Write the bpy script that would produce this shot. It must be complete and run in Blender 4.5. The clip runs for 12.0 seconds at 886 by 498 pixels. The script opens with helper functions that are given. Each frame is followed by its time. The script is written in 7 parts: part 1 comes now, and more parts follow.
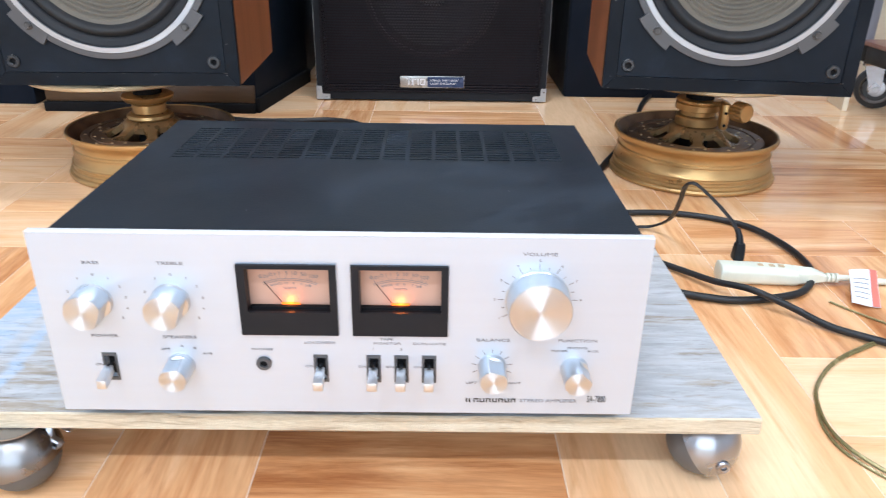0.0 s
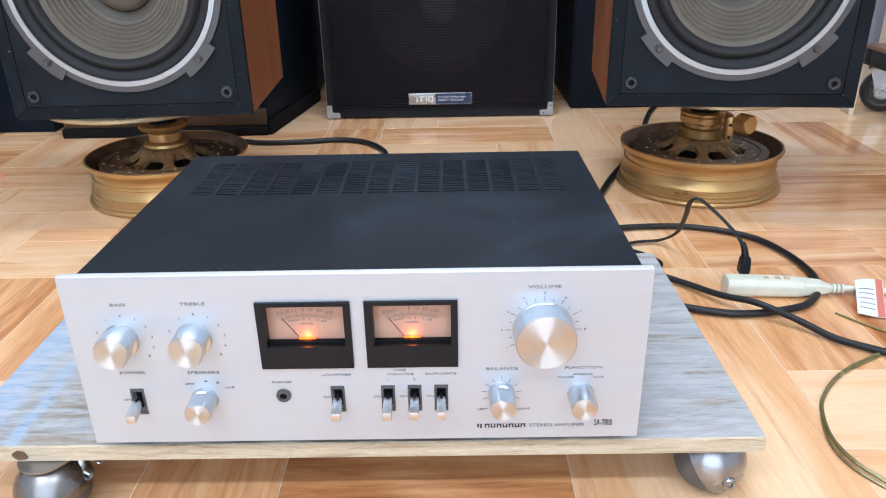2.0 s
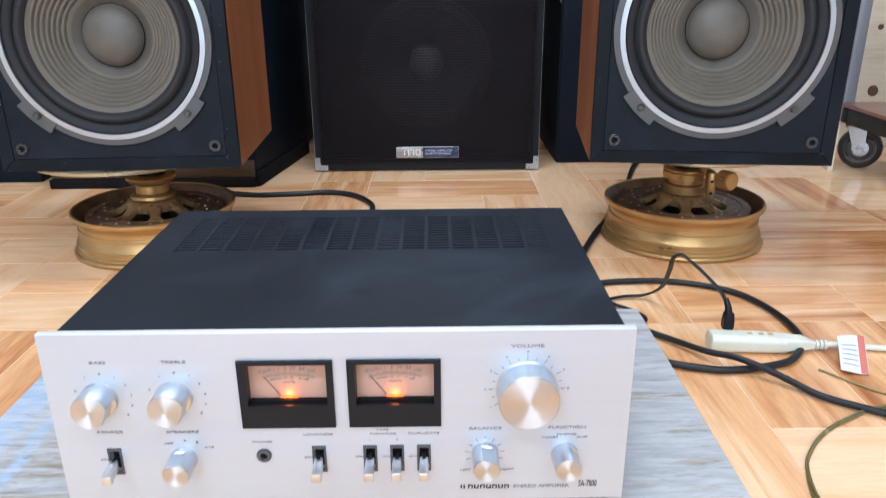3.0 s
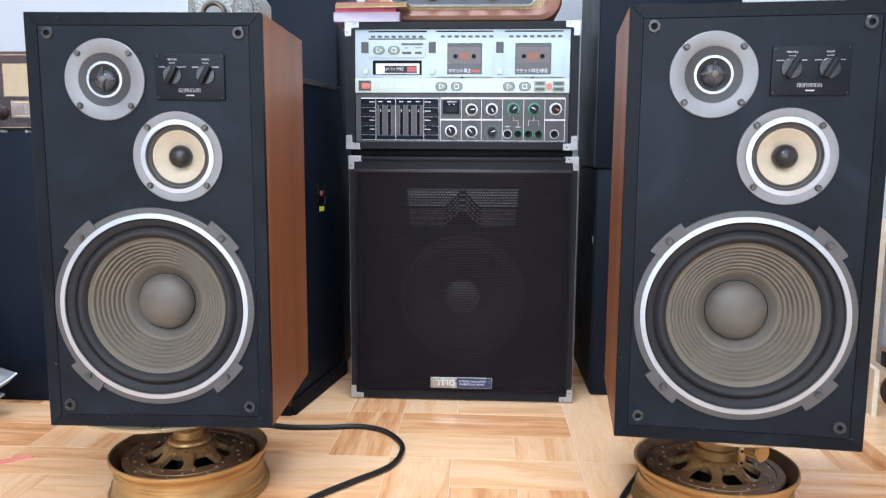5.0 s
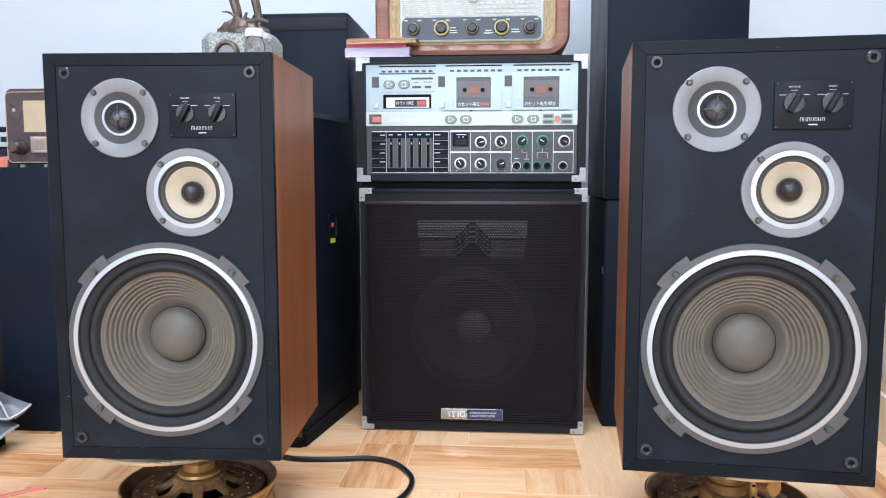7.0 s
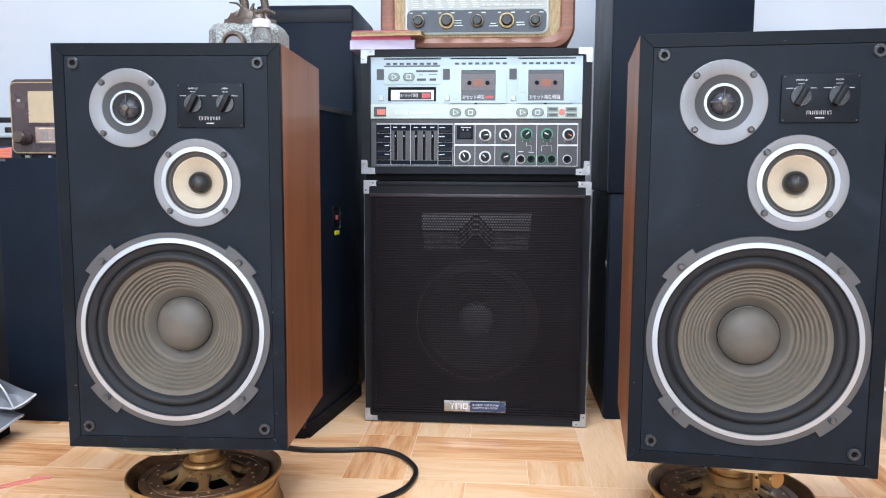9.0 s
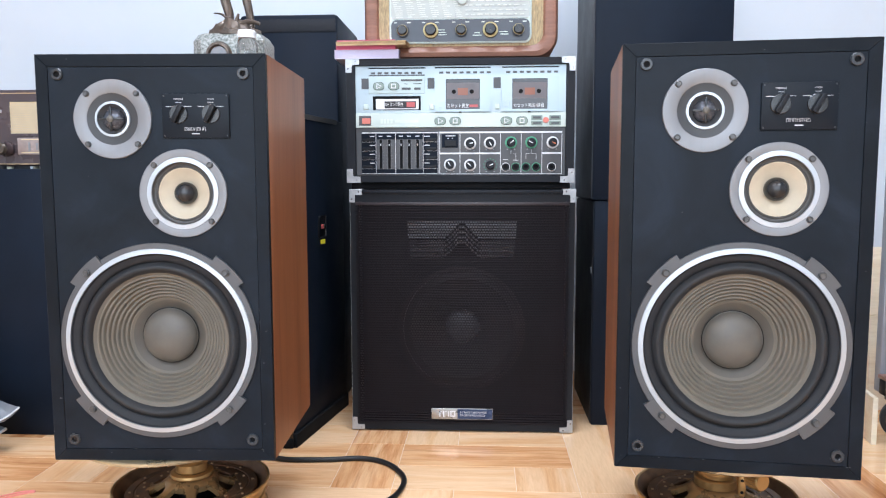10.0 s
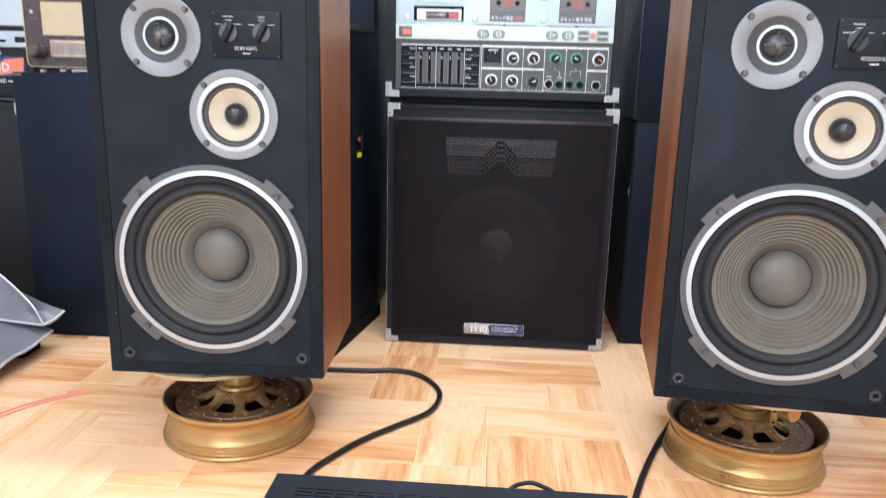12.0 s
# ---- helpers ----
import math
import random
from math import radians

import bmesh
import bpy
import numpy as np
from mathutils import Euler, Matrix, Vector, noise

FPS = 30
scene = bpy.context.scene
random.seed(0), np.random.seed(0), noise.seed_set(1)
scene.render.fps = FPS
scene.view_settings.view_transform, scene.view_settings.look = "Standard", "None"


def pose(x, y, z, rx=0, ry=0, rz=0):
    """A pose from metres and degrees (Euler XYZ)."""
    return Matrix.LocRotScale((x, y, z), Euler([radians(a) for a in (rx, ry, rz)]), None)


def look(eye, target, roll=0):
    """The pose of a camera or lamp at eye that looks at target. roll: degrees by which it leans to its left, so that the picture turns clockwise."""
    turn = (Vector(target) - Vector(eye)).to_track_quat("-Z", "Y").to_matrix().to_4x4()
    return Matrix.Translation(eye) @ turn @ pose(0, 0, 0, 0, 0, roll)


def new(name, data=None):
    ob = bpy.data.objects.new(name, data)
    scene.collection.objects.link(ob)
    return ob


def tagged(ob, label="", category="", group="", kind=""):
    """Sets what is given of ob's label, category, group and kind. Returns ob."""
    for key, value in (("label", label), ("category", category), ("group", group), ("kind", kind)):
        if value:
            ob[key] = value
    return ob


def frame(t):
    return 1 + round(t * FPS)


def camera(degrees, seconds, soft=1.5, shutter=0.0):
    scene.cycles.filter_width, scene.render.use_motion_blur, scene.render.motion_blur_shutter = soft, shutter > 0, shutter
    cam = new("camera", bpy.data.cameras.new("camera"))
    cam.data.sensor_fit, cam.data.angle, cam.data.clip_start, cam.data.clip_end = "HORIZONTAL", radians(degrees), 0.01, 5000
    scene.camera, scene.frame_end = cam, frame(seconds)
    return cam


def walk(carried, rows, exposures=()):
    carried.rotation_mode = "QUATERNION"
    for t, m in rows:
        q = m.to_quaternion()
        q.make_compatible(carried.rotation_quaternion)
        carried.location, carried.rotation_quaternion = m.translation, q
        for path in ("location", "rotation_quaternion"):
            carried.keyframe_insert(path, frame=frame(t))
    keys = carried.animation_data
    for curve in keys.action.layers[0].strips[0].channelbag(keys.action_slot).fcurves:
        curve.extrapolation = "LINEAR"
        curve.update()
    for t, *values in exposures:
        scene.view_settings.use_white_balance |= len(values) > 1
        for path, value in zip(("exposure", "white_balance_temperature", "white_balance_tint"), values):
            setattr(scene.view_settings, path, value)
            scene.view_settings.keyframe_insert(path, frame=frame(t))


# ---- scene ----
cam = camera(61.6, 12.0, 1.1, 0.5)
PATH = [
    (0, (0.072, -0.022, 0.431), (0.091, 1.796, -0.403), 0.9),
    (0.5, (0.063, -0.017, 0.449), (0.008, 1.788, -0.412), -0.5),
    (1, (0.064, -0.02, 0.453), (0.001, 1.791, -0.395), -0.9),
    (1.5, (0.071, -0.032, 0.452), (0.03, 1.782, -0.389), -1.1),
    (2, (0.076, -0.035, 0.46), (0.058, 1.789, -0.361), -1.1),
    (2.5, (0.075, -0.035, 0.46), (0.079, 1.806, -0.32), -0.8),
    (3, (0.079, -0.035, 0.467), (0.096, 1.839, -0.231), -0.4),
    (3.2, (0.086, -0.033, 0.476), (0.103, 1.857, -0.179), -0.2),
    (3.3, (0.095, -0.028, 0.488), (0.104, 1.876, -0.125), -0.2),
    (3.5, (0.107, -0.03, 0.557), (0.121, 1.902, 0.038), -0.1),
    (3.7, (0.113, -0.035, 0.6), (0.116, 1.907, 0.12), 0.1),
    (5.3, (0.115, -0.032, 0.636), (-0.017, 1.949, 0.397), 0.3),
    (5.5, (0.118, -0.034, 0.638), (-0.022, 1.948, 0.409), 0.3),
    (6, (0.121, -0.038, 0.641), (-0.028, 1.945, 0.431), 0.1),
    (6.5, (0.126, -0.044, 0.644), (-0.022, 1.94, 0.444), -0.0),
    (7, (0.128, -0.041, 0.645), (-0.027, 1.943, 0.449), -0.0),
    (9, (0.117, -0.047, 0.64), (-0.036, 1.936, 0.43), 0.3),
    (9.5, (0.125, -0.047, 0.642), (-0.001, 1.939, 0.438), -0.0),
    (10, (0.114, -0.053, 0.642), (0.002, 1.935, 0.452), -0.1),
    (10.2, (0.093, -0.041, 0.64), (-0.015, 1.948, 0.461), -0.1),
    (10.5, (0.051, -0.004, 0.633), (-0.063, 1.985, 0.458), 0.1),
    (10.8, (0.005, -0.012, 0.635), (-0.115, 1.976, 0.451), 0.5),
    (11, (-0.016, -0.027, 0.632), (-0.139, 1.959, 0.431), 0.7),
    (11.2, (-0.016, -0.041, 0.633), (-0.146, 1.943, 0.413), 0.9),
    (11.5, (0.011, -0.055, 0.651), (-0.11, 1.921, 0.37), 1.4),
    (11.8, (0.04, -0.067, 0.67), (-0.091, 1.893, 0.295), 1.6),
    (12, (0.05, -0.046, 0.694), (-0.086, 1.894, 0.228), 1.5),
]
walk(cam, [(t, look(eye, target, roll)) for t, eye, target, roll in PATH],
     [(0, 0.0, 6250, 11), (0.4, -0.16, 6150, 11), (0.6, -0.20, 6150, 11), (1.0, -0.25, 6150, 11), (3.0, -0.22, 6150, 11), (3.5, 0.05, 6450, 13), (5.3, 0.17, 6350, 13), (9.0, 0.17, 6350, 13), (11.0, 0.18, 6550, 13), (11.5, 0.31, 6650, 13), (12.0, 0.30, 6600, 14)])

# ---- world, daylight through an assumed open front, assumed ceiling tubes ----
world = bpy.data.worlds.new("world")
scene.world = world
world.use_nodes = True
wn = world.node_tree
sky = wn.nodes.new("ShaderNodeTexSky")
sky.sky_type, sky.sun_disc = "NISHITA", False
sky.sun_elevation, sky.sun_rotation = radians(50), radians(200)
wn.nodes["Background"].inputs["Strength"].default_value = 0.12
wn.links.new(sky.outputs["Color"], wn.nodes["Background"].inputs["Color"])


def area(name, m, sx, sy, watts, colour):
    data = bpy.data.lights.new(name, "AREA")
    data.shape, data.size, data.size_y, data.energy, data.color = "RECTANGLE", sx, sy, watts, colour
    ob = new(name, data)
    ob.matrix_world = m
    return ob


# Stands in for daylight from an assumed, unseen opening behind the camera.
area("daylight_shopfront", look((-0.3, -2.75, 1.45), (-0.1, 1.2, 0.5)), 3.4, 2.3, 92, (0.74, 0.87, 1.0))
# Unseen tubes: front pair assumed from shadows, third added to brighten the floor.
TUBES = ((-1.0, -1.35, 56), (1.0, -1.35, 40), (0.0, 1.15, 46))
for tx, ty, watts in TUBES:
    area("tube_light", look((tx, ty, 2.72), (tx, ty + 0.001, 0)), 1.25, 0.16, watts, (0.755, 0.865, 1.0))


# ---- materials ----
def nodes_of(name):
    m = bpy.data.materials.new(name)
    m.use_nodes = True
    t = m.node_tree
    return m, t, t.nodes["Principled BSDF"]


def add(t, kind, **values):
    n = t.nodes.new(kind)
    for k, v in values.items():
        n.inputs[k.replace("_", " ")].default_value = v
    return n


def coords(t, scale=(1, 1, 1), shuffle=False):
    tc = t.nodes.new("ShaderNodeTexCoord")
    mp = t.nodes.new("ShaderNodeMapping")
    mp.inputs["Scale"].default_value = scale
    t.links.new(tc.outputs["Object"], mp.inputs["Vector"])
    if shuffle:
        info = t.nodes.new("ShaderNodeObjectInfo")
        wide = t.nodes.new("ShaderNodeMath")
        wide.operation = "MULTIPLY"
        wide.inputs[1].default_value = 37.0
        t.links.new(info.outputs["Random"], wide.inputs[0])
        both = t.nodes.new("ShaderNodeCombineXYZ")
        for a in "XYZ":
            t.links.new(wide.outputs[0], both.inputs[a])
        t.links.new(both.outputs[0], mp.inputs["Location"])
    return mp.outputs["Vector"]


def ramp(t, fac, stops):
    r = t.nodes.new("ShaderNodeValToRGB")
    while len(r.color_ramp.elements) < len(stops):
        r.color_ramp.elements.new(0.5)
    for e, (p, c) in zip(r.color_ramp.elements, stops):
        e.position, e.color = p, (*c, 1) if len(c) == 3 else c
    t.links.new(fac, r.inputs["Fac"])
    return r.outputs["Color"]


def shade(c, k):
    return tuple(min(1.0, v * k) for v in c)


def surface(name, colour, rough=0.5, metal=0.0, vary=0.12, coarse=6.0, fine=220.0, bump=0.03, stretch=(1, 1, 1), coat=0.0, smudge=0.12, spec=0.5):
    """A painted, moulded or metal surface: colour that drifts a little, uneven gloss, fine grain."""
    m, t, b = nodes_of(name)
    big = add(t, "ShaderNodeTexNoise", Scale=coarse, Detail=6.0, Roughness=0.6)
    small = add(t, "ShaderNodeTexNoise", Scale=fine, Detail=4.0)
    v = coords(t, stretch)
    t.links.new(v, big.inputs["Vector"])
    t.links.new(v, small.inputs["Vector"])
    t.links.new(ramp(t, big.outputs["Fac"], ((0.25, shade(colour, 1 - vary)), (0.75, shade(colour, 1 + vary)))), b.inputs["Base Color"])
    lo, hi = max(0.03, rough - smudge), min(1.0, rough + smudge)
    t.links.new(ramp(t, big.outputs["Fac"], ((0.3, (lo,) * 3), (0.7, (hi,) * 3))), b.inputs["Roughness"])
    b.inputs["Metallic"].default_value, b.inputs["Coat Weight"].default_value, b.inputs["Specular IOR Level"].default_value = metal, coat, spec
    if bump:
        bp = add(t, "ShaderNodeBump", Strength=bump, Distance=0.002)
        t.links.new(small.outputs["Fac"], bp.inputs["Height"])
        t.links.new(bp.outputs["Normal"], b.inputs["Normal"])
    return m


def wood(name, pale, mid, dark, along=(2.5, 30, 30), rough=0.35, coat=0.0, shuffle=False, bump=0.05, tint=0.0, fine=6.0, veins=0.30, islands=False):
    """Wood or a wood print: long streaks, fine fibres, tone that changes from piece to piece."""
    m, t, b = nodes_of(name)
    v = coords(t, along, shuffle)
    streak = add(t, "ShaderNodeTexNoise", Scale=1.0, Detail=7.0, Roughness=0.62, Distortion=0.6)
    fibre = add(t, "ShaderNodeTexNoise", Scale=fine, Detail=5.0, Roughness=0.7)
    t.links.new(v, streak.inputs["Vector"])
    t.links.new(v, fibre.inputs["Vector"])
    fac = streak.outputs["Fac"]
    if tint:
        info = t.nodes.new("ShaderNodeObjectInfo")
        k = t.nodes.new("ShaderNodeMath")
        k.operation = "MULTIPLY_ADD"
        k.inputs[1].default_value, k.inputs[2].default_value = tint, -tint * 0.5
        piece = t.nodes.new("ShaderNodeNewGeometry")
        t.links.new(piece.outputs["Random Per Island"] if islands else info.outputs["Random"], k.inputs[0])
        own = t.nodes.new("ShaderNodeSeparateColor")
        t.links.new(info.outputs["Color"], own.inputs[0])
        tone = t.nodes.new("ShaderNodeMath")
        tone.operation = "ADD"
        t.links.new(own.outputs[0], tone.inputs[0])
        tone.inputs[1].default_value = -1.0
        both = t.nodes.new("ShaderNodeMath")
        t.links.new(k.outputs[0], both.inputs[0])
        t.links.new(tone.outputs[0], both.inputs[1])
        s = t.nodes.new("ShaderNodeMath")
        t.links.new(both.outputs[0], s.inputs[0])
        t.links.new(fac, s.inputs[1])
        fac = s.outputs[0]
    c = ramp(t, fac, ((0.22, dark), (0.48, mid), (0.72, pale)))
    mix = t.nodes.new("ShaderNodeMix")
    mix.data_type, mix.blend_type = "RGBA", "MULTIPLY"
    mix.inputs["Factor"].default_value = veins
    t.links.new(c, mix.inputs[6])
    t.links.new(ramp(t, fibre.outputs["Fac"], ((0.3, (0.55, 0.5, 0.45)), (0.65, (1, 1, 1)))), mix.inputs[7])
    t.links.new(mix.outputs[2], b.inputs["Base Color"])
    b.inputs["Roughness"].default_value, b.inputs["Coat Weight"].default_value, b.inputs["Coat Roughness"].default_value = rough, coat, 0.08
    bp = add(t, "ShaderNodeBump", Strength=bump, Distance=0.001)
    t.links.new(fibre.outputs["Fac"], bp.inputs["Height"])
    t.links.new(bp.outputs["Normal"], b.inputs["Normal"])
    return m


def plank_print(name, islands):
    """Glazed tile printed as pale wood: broad figure, thin brown streaks, tone that changes from plank to plank."""
    m, t, b = nodes_of(name)
    info = t.nodes.new("ShaderNodeObjectInfo")
    piece = t.nodes.new("ShaderNodeNewGeometry")
    luck = piece.outputs["Random Per Island"] if islands else info.outputs["Random"]

    def maths(op, a, b2, c=None):
        n = t.nodes.new("ShaderNodeMath")
        n.operation = op
        for sock, v in zip(n.inputs, (a, b2, c)):
            if isinstance(v, (int, float)):
                sock.default_value = v
            elif v is not None:
                t.links.new(v, sock)
        return n.outputs[0]

    figure = add(t, "ShaderNodeTexNoise", Scale=1.0, Detail=5.0, Roughness=0.55, Distortion=0.9)
    streak = add(t, "ShaderNodeTexNoise", Scale=1.0, Detail=6.0, Roughness=0.68, Distortion=0.5)
    fibre = add(t, "ShaderNodeTexNoise", Scale=1.0, Detail=4.0, Roughness=0.7)
    t.links.new(coords(t, (2.2, 15, 15), not islands), figure.inputs["Vector"])
    t.links.new(coords(t, (2.6, 34, 34), not islands), streak.inputs["Vector"])
    t.links.new(coords(t, (22, 240, 240), not islands), fibre.inputs["Vector"])
    own = t.nodes.new("ShaderNodeSeparateColor")
    t.links.new(info.outputs["Color"], own.inputs[0])
    tone = maths("ADD", maths("MULTIPLY_ADD", luck, 0.17, -1.06), own.outputs[0])
    base = ramp(t, maths("ADD", figure.outputs["Fac"], tone), ((0.26, (0.68, 0.325, 0.135)), (0.46, (0.88, 0.500, 0.250)), (0.66, (0.96, 0.645, 0.385))))
    # streaks grow stronger on the darker planks
    line = maths("MULTIPLY_ADD", tone, 0.85, streak.outputs["Fac"])

    def times(a, b2, k):
        mx = t.nodes.new("ShaderNodeMix")
        mx.data_type, mx.blend_type = "RGBA", "MULTIPLY"
        mx.inputs["Factor"].default_value = k
        t.links.new(a, mx.inputs[6])
        t.links.new(b2, mx.inputs[7])
        return mx.outputs[2]

    c = times(base, ramp(t, line, ((0.28, (0.46, 0.26, 0.16)), (0.40, (0.84, 0.69, 0.57)), (0.50, (1, 1, 1)))), 0.72)
    c = times(c, ramp(t, fibre.outputs["Fac"], ((0.3, (0.80, 0.74, 0.68)), (0.6, (1, 1, 1)))), 0.5)
    t.links.new(c, b.inputs["Base Color"])
    wipe = add(t, "ShaderNodeTexNoise", Scale=3.0, Detail=4.0)
    t.links.new(coords(t), wipe.inputs["Vector"])
    t.links.new(ramp(t, wipe.outputs["Fac"], ((0.3, (0.09,) * 3), (0.7, (0.17,) * 3))), b.inputs["Roughness"])
    return m


def turned_metal(name, colour, rough, aniso=0.75):
    """Lathe-turned aluminium, whose sheen fans out from the middle of the face."""
    m, t, b = nodes_of(name)
    tan = t.nodes.new("ShaderNodeTangent")
    tan.direction_type, tan.axis = "RADIAL", "Y"
    t.links.new(tan.outputs[0], b.inputs["Tangent"])
    b.inputs["Anisotropic Rotation"].default_value = 0.25
    b.inputs["Anisotropic"].default_value = aniso
    grain = add(t, "ShaderNodeTexNoise", Scale=40.0, Detail=4.0)
    t.links.new(coords(t), grain.inputs["Vector"])
    t.links.new(ramp(t, grain.outputs["Fac"], ((0.3, shade(colour, 0.94)), (0.7, shade(colour, 1.03)))), b.inputs["Base Color"])
    b.inputs["Metallic"].default_value, b.inputs["Roughness"].default_value = 1.0, rough
    return m


def glow(name, colour, strength):
    m, t, b = nodes_of(name)
    b.inputs["Base Color"].default_value = (*colour, 1)
    b.inputs["Emission Color"].default_value, b.inputs["Emission Strength"].default_value = (*colour, 1), strength
    return m


def glass(name, colour=(1, 1, 1), rough=0.02):
    m, t, b = nodes_of(name)
    b.inputs["Base Color"].default_value = (*colour, 1)
    b.inputs["Transmission Weight"].default_value, b.inputs["Roughness"].default_value = 1.0, rough
    return m


def mesh_screen(name, colour, across, up, rough=0.6):
    """Expanded metal: staggered rows of wide oval holes between raised strands."""
    m, t, b = nodes_of(name)

    def maths(op, a, b2=None):
        n = t.nodes.new("ShaderNodeMath")
        n.operation = op
        for sock, v in zip(n.inputs, (a, b2)):
            if isinstance(v, (int, float)):
                sock.default_value = v
            elif v is not None:
                t.links.new(v, sock)
        return n.outputs[0]

    sep = t.nodes.new("ShaderNodeSeparateXYZ")
    tc = t.nodes.new("ShaderNodeTexCoord")
    t.links.new(tc.outputs["Object"], sep.inputs[0])
    row = maths("DIVIDE", sep.outputs["Z"], up)
    odd = maths("MULTIPLY", maths("MODULO", maths("FLOOR", row), 2.0), 0.5)
    col = maths("ADD", maths("DIVIDE", maths("ADD", sep.outputs["X"], 3.0), across), odd)
    du = maths("MULTIPLY", maths("SUBTRACT", maths("FRACT", col), 0.5), 1.0 / 0.42)
    dv = maths("MULTIPLY", maths("SUBTRACT", maths("FRACT", row), 0.5), 1.0 / 0.32)
    far = maths("SQRT", maths("ADD", maths("MULTIPLY", du, du), maths("MULTIPLY", dv, dv)))
    cut = maths("LESS_THAN", far, 1.0)
    clear = t.nodes.new("ShaderNodeBsdfTransparent")
    mix = t.nodes.new("ShaderNodeMixShader")
    out = t.nodes["Material Output"]
    t.links.new(cut, mix.inputs["Fac"])
    t.links.new(b.outputs[0], mix.inputs[1])
    t.links.new(clear.outputs[0], mix.inputs[2])
    t.links.new(mix.outputs[0], out.inputs["Surface"])
    dust = add(t, "ShaderNodeTexNoise", Scale=9.0, Detail=5.0)
    t.links.new(tc.outputs["Object"], dust.inputs["Vector"])
    t.links.new(ramp(t, dust.outputs["Fac"], ((0.3, shade(colour, 0.8)), (0.7, shade(colour, 1.25)))), b.inputs["Base Color"])
    b.inputs["Roughness"].default_value, b.inputs["Specular IOR Level"].default_value = rough, 0.16
    bp = add(t, "ShaderNodeBump", Strength=0.5, Distance=0.0008)
    t.links.new(far, bp.inputs["Height"])
    t.links.new(bp.outputs["Normal"], b.inputs["Normal"])
    return m


def rubble(name, a, b_, c, scale, rough=0.35):
    """Mottled stone."""
    m, t, b = nodes_of(name)
    v = add(t, "ShaderNodeTexVoronoi", Scale=scale)
    n = add(t, "ShaderNodeTexNoise", Scale=scale * 1.7, Detail=8.0)
    co = coords(t)
    t.links.new(co, v.inputs["Vector"])
    t.links.new(co, n.inputs["Vector"])
    t.links.new(ramp(t, n.outputs["Fac"], ((0.35, a), (0.5, b_), (0.66, c))), b.inputs["Base Color"])
    b.inputs["Roughness"].default_value = rough
    bp = add(t, "ShaderNodeBump", Strength=0.3, Distance=0.003)
    t.links.new(v.outputs["Distance"], bp.inputs["Height"])
    t.links.new(bp.outputs["Normal"], b.inputs["Normal"])
    return m


def scuffed(name, colour, spec=0.30, chips=0.79):
    """Dull black paint with wiped smears and a few pale chips."""
    m, t, b = nodes_of(name)
    smear = add(t, "ShaderNodeTexNoise", Scale=5.5, Detail=7.0, Roughness=0.62, Distortion=1.2)
    chip = add(t, "ShaderNodeTexNoise", Scale=130.0, Detail=2.0)
    fine = add(t, "ShaderNodeTexNoise", Scale=420.0, Detail=3.0)
    v = coords(t, (1, 1, 1), True)
    for n in (smear, chip, fine):
        t.links.new(v, n.inputs["Vector"])
    mx = t.nodes.new("ShaderNodeMix")
    mx.data_type = "RGBA"
    t.links.new(ramp(t, chip.outputs["Fac"], ((chips, (0, 0, 0)), (chips + 0.04, (1, 1, 1)))), mx.inputs["Factor"])
    t.links.new(ramp(t, smear.outputs["Fac"], ((0.36, shade(colour, 0.75)), (0.55, shade(colour, 1.1)), (0.68, shade(colour, 1.7)))), mx.inputs[6])
    mx.inputs[7].default_value = (0.30, 0.29, 0.28, 1)
    t.links.new(mx.outputs[2], b.inputs["Base Color"])
    t.links.new(ramp(t, smear.outputs["Fac"], ((0.3, (0.32,) * 3), (0.7, (0.48,) * 3))), b.inputs["Roughness"])
    b.inputs["Specular IOR Level"].default_value = spec
    bp = add(t, "ShaderNodeBump", Strength=0.05, Distance=0.002)
    t.links.new(fine.outputs["Fac"], bp.inputs["Height"])
    t.links.new(bp.outputs["Normal"], b.inputs["Normal"])
    return m


